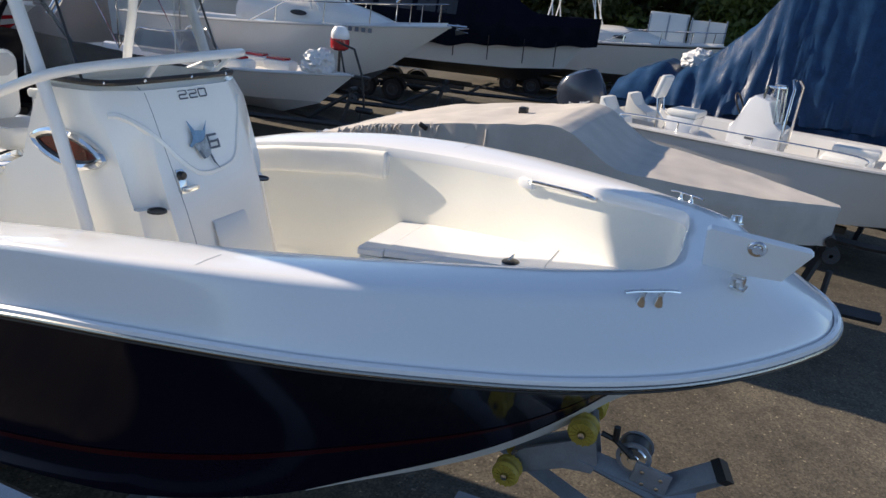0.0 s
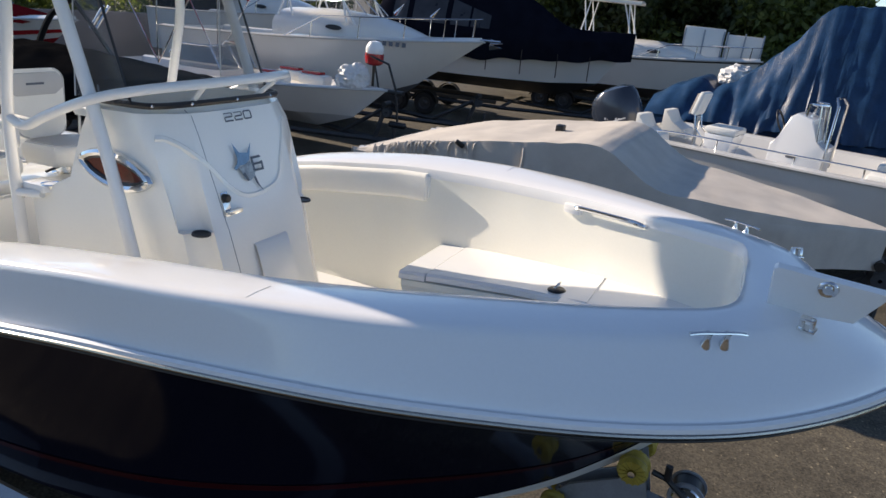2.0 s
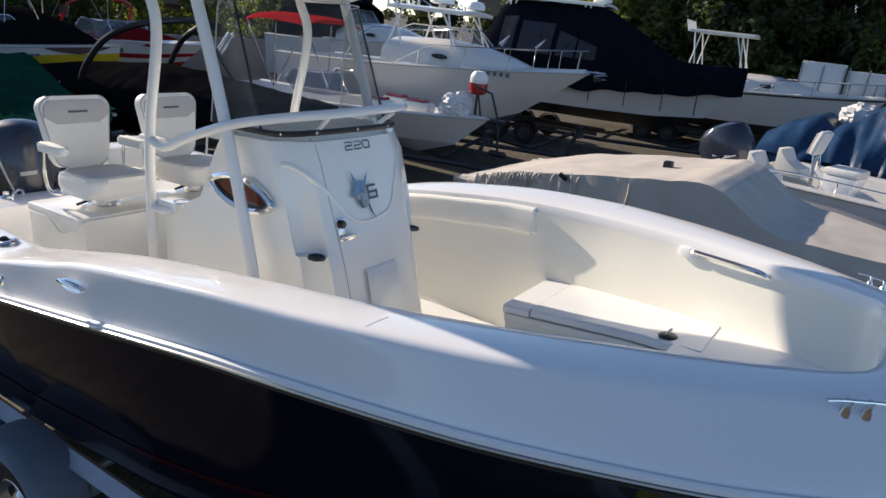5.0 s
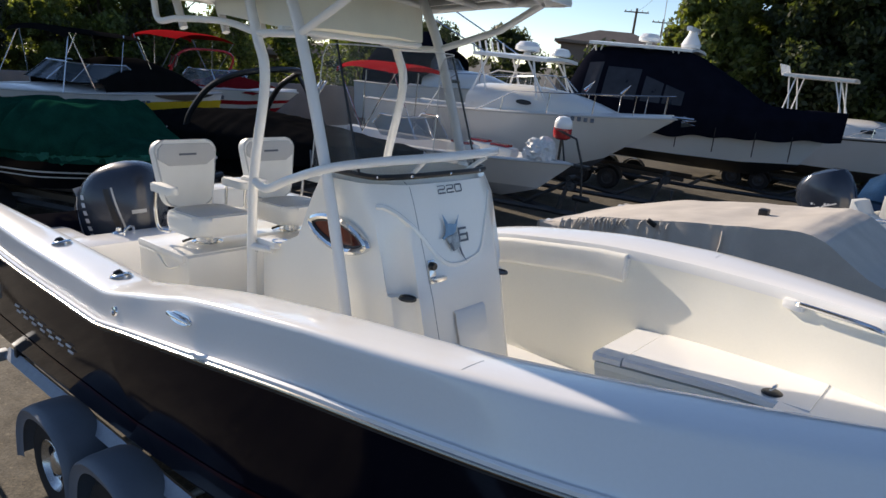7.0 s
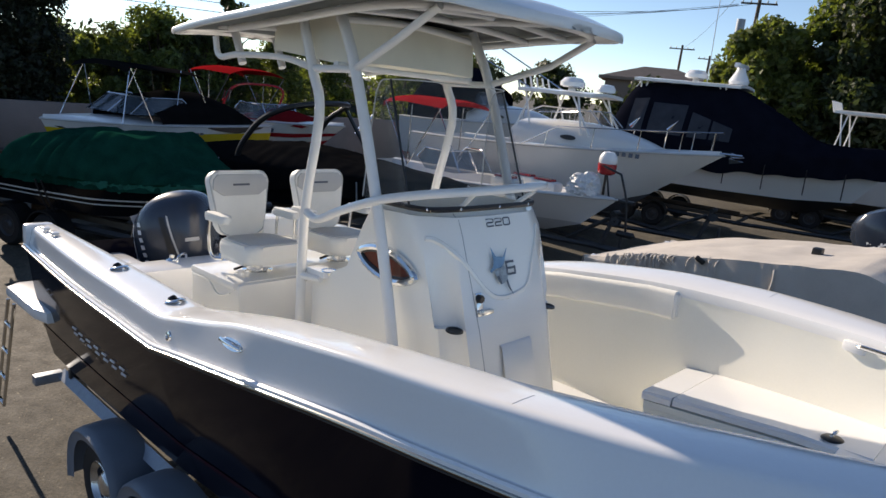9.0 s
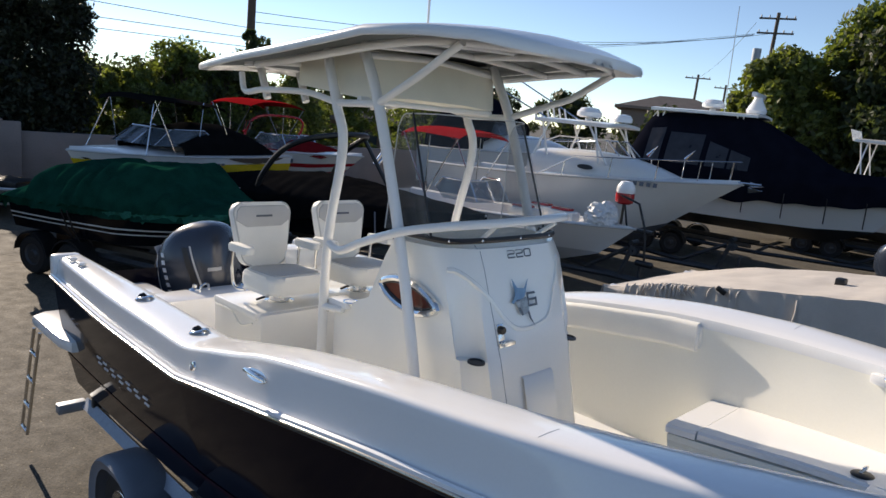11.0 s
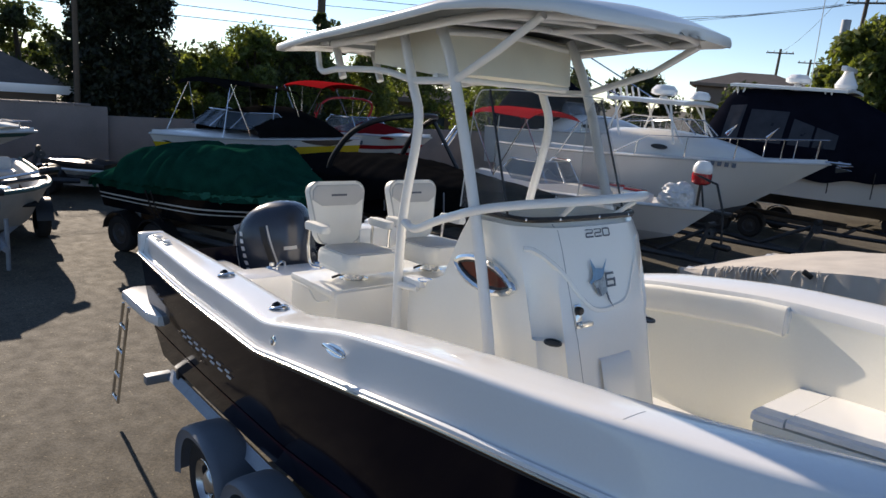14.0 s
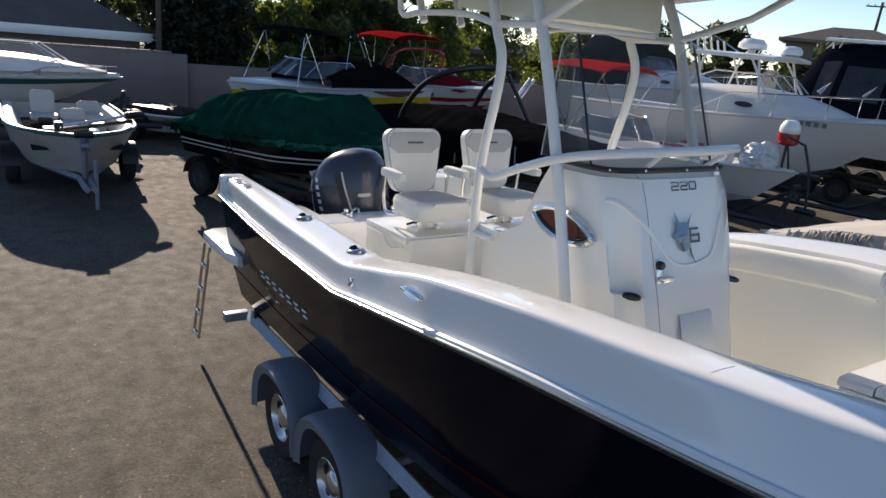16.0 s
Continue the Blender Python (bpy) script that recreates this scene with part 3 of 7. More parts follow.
# padded bolsters along the cockpit sides
for s in (-1, 1):
    rows = []
    for x in np.linspace(-0.3, 1.2, 16):
        y = lerp(x, [p[0] for p in INNER], [p[1] for p in INNER])
        z = lerp(x, [p[0] for p in INNER], [p[2] for p in INNER])
        rows.append([(x, (y + dy) * s, z + dz) for dy, dz in ((0.02, -0.03), (-0.048, -0.028), (-0.060, -0.034), (-0.066, -0.05), (-0.066, -0.165), (-0.060, -0.18), (-0.048, -0.188), (0.02, -0.19))])
    bm = grid(rows, close_v=True)
    bmesh.ops.holes_fill(bm, edges=[e for e in bm.edges if e.is_boundary])
    bmesh.ops.bevel(bm, geom=[e for e in bm.edges if all(v.co.x > 1.19 for v in e.verts)], offset=0.018, segments=3, affect="EDGES")
    part("side_bolster", bm, M["vinyl"], boat, "cream padded side bolster", 50)
    # steel grab rail in the bow
    ry = lambda x, d: (lerp(x, [p[0] for p in INNER], [p[1] for p in INNER]) - d) * s
    g = [(2.10, ry(2.10, 0.01), 1.970), (2.12, ry(2.12, 0.05), 1.978), (2.18, ry(2.18, 0.058), 1.982), (2.40, ry(2.40, 0.058), 1.988), (2.46, ry(2.46, 0.05), 1.982), (2.48, ry(2.48, 0.01), 1.972)]
    pad_m = Matrix.Translation((2.10, ry(2.10, 0.026), 1.962)) @ rot(0, 0, -18 * s).to_4x4()
    pad_b = box((0.10, 0.05, 0.05), (0, 0, 0), 0.018)
    bmesh.ops.transform(pad_b, matrix=pad_m, verts=pad_b.verts)
    part("rail_pad", pad_b, M["gel"], boat)
    part("grab_rail", tube(g, 0.011, 8, 20), M["steel"], boat, "polished steel grab rail")

# ---- bow fittings ----
def cleat(at, heading, length=0.17, tilt=0):
    c = part("cleat", tube([(-length / 2, 0, 0.032), (-length * 0.3, 0, 0.036), (0, 0, 0.036), (length * 0.3, 0, 0.036), (length / 2, 0, 0.032)], 0.0065, 8, 16, flat=0.7), M["steel"], boat, "polished steel mooring cleat")
    for dx in (-0.028, 0.028):
        lathe_m = pose(dx, 0, 0)
        part("cleat_post", lathe([(0.017, -0.014), (0.014, 0.0), (0.010, 0.010), (0.009, 0.028), (0.011, 0.036)], 12, m=lathe_m), M["steel"], c)
    c.matrix_world = pose(*at, tilt, 0, heading)
    return c


cleat((2.865, -0.630, 2.018), 32, tilt=14)
cleat((2.865, 0.630, 2.018), -32, tilt=-14)
for s in (-1, 1):
    bm = box((0.062, 0.045, 0.012), (0, 0, 0.004), 0.004)
    box((0.016, 0.03, 0.042), (-0.018, 0, 0.026), 0.005, bm)
    box((0.016, 0.03, 0.042), (0.018, 0, 0.026), 0.005, bm)
    box((0.05, 0.03, 0.010), (0, 0, 0.048), 0.004, bm)
    k = part("bow_chock", bm, M["steel"], boat, "polished steel bow chock")
    k.matrix_world = pose(3.10 - 0.008 * (1 + s), 0.392 * s, 2.024 - 0.005 * (1 + s), -14 * s, 0, 20 * s) @ Matrix.Scale(0.8, 4)
# anchor locker lid, standing open
lid_m = Matrix(((1, 0, 0, 2.985), (0, -0.35, -0.93, -0.275), (0, 0.93, -0.35, 2.045), (0, 0, 0, 1)))
lid = part("locker_lid", prism([(0, 0), (0.24, 0.005), (0.305, 0.125), (0.295, 0.135), (0.005, 0.165), (-0.005, 0.155)], 0.03, bevel=0.006, m=lid_m), M["gel"], boat, "white anchor locker lid standing open")
part("lid_latch", lathe([(0, 0.010), (0.014, 0.010), (0.016, 0.004), (0.026, 0.006), (0.030, -0.001)], 20, m=lid_m @ pose(0.148, 0.118, 0.03)), M["steel"], lid, "round steel latch")

# ---- console details ----
from mathutils.bvhtree import BVHTree
CONS_TREE = BVHTree.FromPolygons([tuple(v.co) for v in cons.data.vertices], [tuple(p.vertices) for p in cons.data.polygons])


def face_x(y, z):
    """x of the console's front face."""
    hit_at = CONS_TREE.ray_cast(Vector((2.0, y, z)), Vector((-1, 0, 0)))[0]
    return hit_at.x if hit_at else 0.6


def on_face(yz, off=0.004):
    return [(face_x(y, z) + off, y, z) for y, z in yz]


def face_line(yz, r, n=0, off=0.002):
    return tube(on_face(catmull(yz, n) if n else yz, off), r, 6)


part("door_seam", face_line([(-0.255, 2.36), (-0.25, 2.26), (-0.24, 2.08), (-0.23, 1.9), (-0.215, 1.68), (-0.205, 1.35)], 0.0014, 40, 0.0), M["letters"], cons, "dark seam of the console door")
part("moulding", face_line([(-0.40, 2.245), (-0.35, 2.232), (-0.25, 2.13), (-0.14, 2.0), (-0.05, 1.955), (0.10, 1.962), (0.19, 2.0), (0.265, 2.12), (0.335, 2.24), (0.375, 2.265)], 0.016, 60, -0.008), M["gel_w"], cons)
part("door_panel", weld(grid([on_face([(y, z) for y in np.linspace(-0.09, 0.15, 6)], o) for z, o in ((1.735, 0.0), (1.725, 0.012), (1.62, 0.016), (1.50, 0.018), (1.38, 0.018), (1.26, 0.016), (1.25, 0.0))])), M["gel_w"], cons, "raised panel of the console door")
part("dash_pad", prism([(0.10, -0.40), (0.38, -0.40), (0.49, -0.36), (0.54, -0.22), (0.555, 0.0), (0.54, 0.22), (0.49, 0.36), (0.38, 0.40), (0.10, 0.40)], 0.012, bevel=0.004, m=pose(0, 0, 2.368)), mat("matte_cream_dash", (0.60, 0.57, 0.48), 0.75, var=0.1), cons, "matte cream dash top")
for s in (-1, 1):
    cup = pose(0.705, -0.357 if s < 0 else 0.385, 1.838, 0, 4, 0)
    part("rod_holder", lathe([(0.0, 0.0), (0.03, 0.0), (0.034, 0.006), (0.041, 0.006), (0.043, -0.002)], 24, m=cup), M["black"], cons, "black rod holder opening")
lp = part("latch_plate", box((0.006, 0.045, 0.115), (face_x(-0.205, 1.945) + 0.004, -0.205, 1.945), 0.004, rot=rot(0, -16, 0)), M["steel"], cons, "chrome latch plate")
part("knob", lathe([(0.0, 0.028), (0.016, 0.028), (0.02, 0.022), (0.02, 0.0)], 16, m=Matrix.Translation((face_x(-0.205, 1.975) + 0.006, -0.21, 1.975)) @ rot(0, 90, 0).to_4x4()), M["black"], lp, "black round lock")
part("handle", box((0.03, 0.085, 0.022), (face_x(-0.18, 1.91) + 0.02, -0.18, 1.912), 0.008), M["steel"], lp, "chrome door handle")
q = Matrix(((0, -0.28, 0.96, 0), (1, 0, 0, 0), (0, 0.96, 0.28, 0), (0, 0, 0, 1)))
def digit(shape, y0, w=0.050, h=0.034, z0=2.297):
    """One squared figure drawn with a flat stroke on the door."""
    return part("model_number", tube(on_face([(y0 + w * u, z0 + h * v) for u, v in shape], 0.003), 0.0036, 6, flat=0.5), M["letters"], cons, "grey raised model number")


TWO = [(0.0, 0.95), (0.1, 1.0), (0.9, 1.0), (1.0, 0.9), (1.0, 0.6), (0.9, 0.5), (0.1, 0.5), (0.0, 0.4), (0.0, 0.0), (1.0, 0.0)]
NIL = [(0.0, 0.5), (0.0, 0.92), (0.1, 1.0), (0.9, 1.0), (1.0, 0.92), (1.0, 0.08), (0.9, 0.0), (0.1, 0.0), (0.0, 0.08), (0.0, 0.5)]
for k, shape in enumerate((TWO, TWO, NIL)):
    digit(shape, -0.072 + 0.065 * k)
# emblem: plain shapes
EM = Matrix.Translation((face_x(0, 2.09) + 0.010, -0.028, 2.10)) @ q @ Matrix.Scale(0.82, 4)
art = part("emblem", prism([(-0.105, -0.01), (-0.075, 0.012), (-0.06, 0.04), (-0.075, 0.13), (-0.035, 0.07), (0.03, 0.062), (0.075, 0.115), (0.045, 0.05), (0.03, 0.02), (0.0, -0.002), (-0.05, -0.002), (-0.09, -0.022)], 0.002, m=EM), M["blue_art"], cons, "blue fish-shaped decal")
part("emblem_belly", prism([(-0.07, -0.008), (-0.02, -0.006), (0.03, 0.012), (0.06, -0.04), (0.045, -0.08), (0.0, -0.10), (-0.035, -0.085), (-0.05, -0.05)], 0.002, m=EM @ pose(0, 0, 0.001)), mat("pale_decal", (0.34, 0.39, 0.42), 0.4, var=0.5, scale=40, bump=0.0), art, "pale silver belly of the decal")
part("emblem_bill", prism([(0.035, -0.08), (0.05, -0.075), (0.062, -0.12), (0.09, -0.175), (0.05, -0.125)], 0.002, m=EM), M["letters"], art)
part("emblem_fin", prism([(-0.05, -0.05), (-0.03, -0.045), (-0.005, -0.095), (-0.02, -0.1)], 0.002, m=EM @ pose(0, 0, 0.002)), M["letters"], art)
for k, (z_, w_) in enumerate(((0.035, 0.075), (-0.003, 0.085), (-0.04, 0.075))):
    part("emblem_bar", prism([(0.05, z_), (0.05 + w_, z_), (0.055 + w_, z_ - 0.014), (0.055, z_ - 0.014)], 0.002, m=EM), M["letters"], art)
part("emblem_bar", prism([(0.045, 0.035), (0.06, 0.035), (0.06, -0.054), (0.045, -0.054)], 0.002, m=EM @ pose(0, 0, 0.001)), M["letters"], art)
part("emblem_bar", prism([(0.122, 0.0), (0.137, 0.0), (0.137, -0.054), (0.122, -0.054)], 0.002, m=EM @ pose(0, 0, 0.001)), M["letters"], art)
# side window with a pointed oval frame
def lens(w, h, n=24):
    up = [(w * math.cos(a), h * math.sin(a) * abs(math.sin(a)) ** 0.5) for a in np.linspace(0, 2 * math.pi, n, endpoint=False)]
    return up


for s in (-1, 1):
    wm = Matrix.Translation((0.31, 0.452 * s, 2.085)) @ rot(90, 0, 0).to_4x4() @ rot(0, 0, -7).to_4x4()
    ring = [wm @ Vector((a, b, 0)) for a, b in lens(0.205, 0.072)]
    f = part("side_window", tube([tuple(p) for p in ring], 0.024, 8, closed=True, flat=0.8), M["steel"], cons, "chrome oval window frame")
    part("window_seal", tube([tuple(wm @ Vector((a, b, 0.006))) for a, b in lens(0.180, 0.050)], 0.007, 6, closed=True), M["black"], f, "black rubber seal")
    part("window_bar", box((0.012, 0.012, 0.13), tuple(wm @ Vector((-0.02, 0, 0.008))), 0.004), M["steel"], f, "chrome upright bar")
    part("window_lens", prism(lens(0.20, 0.066), 0.004, m=wm), M["port"], f, "dark reddish window lens")
# dash top, black trim and clear windscreen
tr_pts = [(0.16, -0.43, 2.385), (0.40, -0.435, 2.385), (0.52, -0.40, 2.385), (0.585, -0.25, 2.39), (0.60, 0, 2.392), (0.585, 0.25, 2.39), (0.52, 0.40, 2.385), (0.40, 0.435, 2.385)]
part("screen_trim", tube(tr_pts, 0.012, 6, 40, flat=1.3), M["black"], cons, "black windscreen gasket")
for a in np.linspace(0.12, 0.9, 6):
    p = catmull(tr_pts, 60)[int(a * 59)]
    part("trim_screw", lathe([(0, 0.008), (0.006, 0.006), (0.007, 0)], 8, m=Matrix.Translation(p + (0.008, 0, 0)) @ rot(0, 60, 0).to_4x4()), M["steel"], cons)
foot = [(0.10, -0.45, 2.39), (0.26, -0.452, 2.39), (0.43, -0.44, 2.39), (0.555, -0.30, 2.39), (0.59, 0, 2.39), (0.555, 0.30, 2.39), (0.43, 0.44, 2.39), (0.26, 0.452, 2.39), (0.10, 0.45, 2.39)]
head = [(0.135, -0.43, 2.90), (0.17, -0.43, 2.955), (0.225, -0.42, 2.965), (0.32, -0.29, 2.97), (0.345, 0, 2.97), (0.32, 0.29, 2.97), (0.225, 0.42, 2.965), (0.17, 0.43, 2.955), (0.135, 0.43, 2.90)]
lo_line, hi_line = catmull(foot, 49), catmull(head, 49)
ws = [lo_line * (1 - f) + hi_line * f for f in np.linspace(0, 1, 8)]
for nm, i0, i1, tint in (("side_pane", 0, 13, "glass_s"), ("windscreen", 12, 37, "glass"), ("side_pane", 36, 49, "glass_s")):
    scr = part(nm, grid([r_[i0:i1] for r_ in ws]), M[tint], cons, "clear curved acrylic windscreen" if nm == "windscreen" else "lightly smoked acrylic side pane")
    scr.visible_shadow = False
for i in (12, 36):
    part("screen_edge", tube([r_[i] for r_ in ws], 0.006, 6), M["black"], cons, "dark corner joint of the windscreen")
part("screen_rim", tube([r_[0] for r_ in ws] + list(hi_line[1:-1]) + [r_[-1] for r_ in ws[::-1]], 0.0035, 6), M["vinyl_g"], cons)
# wheel and helm behind the screen
hm = Matrix.Translation((0.02, -0.05, 2.2)) @ rot(0, -60, 0).to_4x4()
whl = part("steering_wheel", tube([tuple(hm @ Vector((0.19 * math.cos(a), 0.19 * math.sin(a), 0))) for a in np.linspace(0, 2 * math.pi, 28, endpoint=False)], 0.014, 8, closed=True), M["steel"], boat, "steel steering wheel")
for a in (0.5, 2.6, 4.7):
    part("spoke", tube([tuple(hm @ Vector((0, 0, -0.03))), tuple(hm @ Vector((0.19 * math.cos(a), 0.19 * math.sin(a), 0)))], 0.008, 6), M["steel"], whl)
# low shelf with cup holder behind the console
bm = box((0.16, 0.10, 0.04), (-0.25, -0.42, 1.915), 0.012)
sh_ = part("side_shelf", bm, M["gel"], cons)
part("cup_ring", lathe([(0.03, 0.0), (0.032, 0.022), (0.042, 0.024), (0.044, 0.018)], 20, m=pose(-0.19, -0.42, 1.915)), M["steel"], sh_, "steel cup holder rim")
part("bracket", box((0.035, 0.012, 0.075), (-0.33, -0.475, 1.89), 0.004), M["steel"], cons)

# ---- T-top frame ----
PW = M["powder"]
def bar(name, pts, r=0.02, n=0):
    return part(name, tube(pts, r, 10, n), PW, boat)


for s in (-1, 1):
    bar("side_bar", [(-0.29, 0.5 * s, 3.0), (0.06, 0.5 * s, 3.0)], 0.019)
    bar("brace", [(0.05, 0.5 * s, 3.0), (0.42, 0.58 * s, 3.12), (0.68, 0.58 * s, 3.255)], 0.019)
    bar("top_bar", [(-0.95, 0.60 * s, 3.195), (-0.4, 0.62 * s, 3.22), (0.2, 0.64 * s, 3.255), (0.55, 0.60 * s, 3.265), (0.74, 0.45 * s, 3.26), (0.82, 0.2 * s, 3.26), (0.83, 0, 3.26)], 0.02, 30)
    bar("launcher_bar", [(-0.29, 0.5 * s, 3.0), (-0.55, 0.52 * s, 3.05), (-0.95, 0.55 * s, 3.06), (-1.15, 0.56 * s, 3.05), (-1.2, 0.56 * s, 3.16)], 0.018, 20)
for x, w in ((-0.75, 0.6), (-0.1, 0.5), (0.2, 0.63), (0.48, 0.60)):
    z = lerp(x, (-0.75, 0.2, 0.48), (3.205, 3.255, 3.265))
    bar("cross_bar", [(x, -w, z), (x, 0, z + 0.03), (x, w, z)], 0.018, 8)
bar("cross_bar", [(-0.1, -0.5, 3.02), (-0.14, 0, 3.02), (-0.1, 0.5, 3.02)], 0.018, 8)
bar("centre_bar", [(0.2, 0.0, 3.285), (0.82, 0.0, 3.26)], 0.018)
for i in range(4):
    y = -0.42 + 0.28 * i
    bar("rod_tube", [(-1.13, y, 3.02), (-1.22, y, 3.2)], 0.024)
# cream box under the roof
rows = []
for x, z in ((-0.75, 3.25), (-0.13, 3.285), (-0.10, 3.27), (-0.08, 3.04), (-0.12, 3.025), (-0.75, 3.10)):
    rows.append([(x, y, z + (0.008 if abs(y) < 0.3 else 0)) for y in np.linspace(-0.44, 0.5, 9)])
bm = grid(rows, close_u=True)
bmesh.ops.holes_fill(bm, edges=[e for e in bm.edges if e.is_boundary])
part("radio_box", bm, M["canvas_w"], boat, "cream canvas radio box under the roof", 30)
# underside sheet between the bars, dark grey beneath the white hardtop
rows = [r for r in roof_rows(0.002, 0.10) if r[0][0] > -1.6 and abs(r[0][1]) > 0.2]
part("roof_lining", grid(rows), mat("underside_grey", (0.13, 0.145, 0.145), 0.6, var=0.1, bump=0.01), boat, "dark grey underside sheet")
# hoop rail round the console
hoop = [(-0.33, -0.49, 2.25), (-0.2, -0.5, 2.225), (0.0, -0.52, 2.30), (0.30, -0.53, 2.40), (0.52, -0.46, 2.455), (0.67, -0.24, 2.485), (0.70, 0.0, 2.495), (0.66, 0.27, 2.495), (0.52, 0.47, 2.475), (0.30, 0.53, 2.42), (0.0, 0.52, 2.30), (-0.2, 0.5, 2.225), (-0.33, 0.49, 2.25)]
bar("hoop_rail", hoop, 0.022, 70)
for y in (-0.25, 0.22):
    bar("hoop_stay", [(0.66, y, 2.47), (0.56, y * 0.9, 2.39)], 0.012)
bar("foot_bar", [(-0.37, -0.48, 1.90), (-0.33, -0.485, 1.885), (-0.2, -0.46, 1.89)], 0.02, 8)
whip = part("antenna", tube([(-0.55, 0.35, 3.27), (-0.55, 0.36, 5.2)], 0.010, 6, taper=0.3), M["powder"], boat, "white whip antenna")
part("nav_light", lathe([(0.03, 0), (0.03, 0.05), (0.02, 0.07), (0, 0.075)], 14, m=pose(-1.32, -0.45, 3.22)), M["gel"], boat)

# ---- helm seats ----
def pad(outline, depth, r, m, n=4):
    """A stuffed cushion: an outline with well rounded rims."""
    bm = prism(outline, depth, m=m)
    caps = {e for f in bm.faces if len(f.verts) > 4 for e in f.edges}
    bmesh.ops.bevel(bm, geom=list(caps), offset=r, segments=n, affect="EDGES", profile=0.5, clamp_overlap=False)
    return bm


def rounded(w0, w1, y0, y1, r, n=5):
    """A tapering outline with round corners, w0 wide below and w1 above."""
    out = []
    for cx, cy, a0 in ((w1 - r, y1 - r, 0), (-w1 + r, y1 - r, 90), (-w0 + r, y0 + r, 180), (w0 - r, y0 + r, 270)):
        out += [(cx + r * math.cos(radians(a0 + 90 * k / n)), cy + r * math.sin(radians(a0 + 90 * k / n))) for k in range(n + 1)]
    return out


def helm_chair():
    t = thing("helm_chair", label="white vinyl helm chair with grey panels and armrests", category="chair", group="helm chairs")
    back = Matrix(((0, -0.14, -0.99, -0.19), (1, 0, 0, 0), (0, 0.99, -0.14, 0.12), (0, 0, 0, 1)))
    part("backrest", pad(rounded(0.17, 0.215, 0.0, 0.43, 0.07), 0.085, 0.02, back), M["vinyl"], t, "white vinyl backrest")
    front = Matrix(((0, -0.14, 0.99, -0.192), (1, 0, 0, 0), (0, 0.99, 0.14, 0.12), (0, 0, 0, 1)))
    hp = part("head_panel", pad([(-0.202, 0.31), (-0.13, 0.265), (0.13, 0.265), (0.202, 0.31), (0.195, 0.375), (0.165, 0.405), (-0.165, 0.405), (-0.195, 0.375)], 0.014, 0.005, front, 2), M["vinyl_g"], t, "grey upper panel")
    part("stitched_mark", box((0.003, 0.12, 0.014), (-0.222, 0, 0.455), 0.0, rot=rot(0, -8, 0)), M["letters"], hp)
    part("back_welt", tube([tuple(back @ Vector((a, b, 0.006))) for a, b in rounded(0.168, 0.213, 0.004, 0.426, 0.07)], 0.006, 6, closed=True), M["vinyl_g"], t)
    part("cushion", pad(rounded(0.20, 0.215, -0.20, 0.275, 0.085, 7), 0.125, 0.042, Matrix(((0, 1, 0, 0), (1, 0, 0, 0), (0, 0.03, 1, 0.0), (0, 0, 0, 1))), 5), M["vinyl"], t, "thick white seat cushion")
    part("seat_panel", pad(rounded(0.165, 0.175, -0.15, 0.235, 0.07, 7), 0.012, 0.005, Matrix(((0, 1, 0, 0), (1, 0, 0, 0), (0, 0.03, 1, 0.120), (0, 0, 0, 1))), 2), M["vinyl_g"], t, "grey seat panel")
    for s in (-1, 1):
        part("armrest", pad(rounded(0.033, 0.033, -0.13, 0.14, 0.03), 0.05, 0.016, pose(-0.07, 0.25 * s, 0.245, 0, 0, -90)), M["vinyl"], t, "white padded armrest")
        part("arm_strut", tube([(-0.17, 0.25 * s, 0.25), (-0.185, 0.25 * s, 0.1), (-0.17, 0.235 * s, 0.0), (-0.1, 0.2 * s, -0.01)], 0.011, 8, 12), M["steel"], t, "bent chrome strut")
    part("slide", box((0.30, 0.24, 0.025), (0.0, 0, 0.0), 0.005), M["steel"], t, "steel seat slide")
    part("lever", tube([(0.12, -0.12, -0.005), (0.14, -0.2, -0.01), (0.14, -0.25, -0.02)], 0.008, 6), M["black"], t, "black adjusting lever")
    part("pedestal", lathe([(0.13, -0.10), (0.125, -0.085), (0.07, -0.075), (0.065, 0.0)], 20), M["steel"], t, "steel pedestal")
    return t


ch = helm_chair()
ch.matrix_world = pose(-1.16, -0.27, 1.79)
copy_thing(ch, pose(-1.16, 0.38, 1.79))
# seat module
bm = box((0.62, 1.22, 0.50), (-1.2, 0.05, 1.45), 0.03)
box((0.56, 1.26, 0.05), (-1.2, 0.05, 1.685), 0.02, bm)
mod = part("seat_module", bm, M["gel_w"], boat, "white moulded helm seat module")
part("module_groove", tube([(-0.95, -0.585, 1.64), (-1.1, -0.585, 1.6), (-1.22, -0.585, 1.66), (-1.44, -0.585, 1.66)], 0.006, 6, 20), M["liner"], mod)
bm = box((0.22, 0.34, 0.16), (-1.45, 0.05, 1.93), 0.04)
part("rigging_tray", bm, M["gel"], boat)

# ---- stern ----
bm = box((0.34, 1.96, 0.40), (-2.28, 0, 1.32), 0.06)
for k in (-1, 1):
    box((0.55, 0.52, 0.36), (-2.60, 0.73 * k, 1.33), 0.06, bm)
part("stern_shelf", bm, M["gel"], boat, "white moulded stern shelf with an open motor well")
part("well_hoop", tube([(-2.27, -0.30, 1.51), (-2.28, -0.29, 1.555), (-2.32, -0.24, 1.57), (-2.36, -0.19, 1.555), (-2.37, -0.18, 1.51)], 0.010, 8, 16), M["steel"], boat, "bent steel tow hoop")
part("motor_well", box((0.5, 1.0, 0.10), (-2.62, 0, 1.12), 0.03), M["gel"], boat)
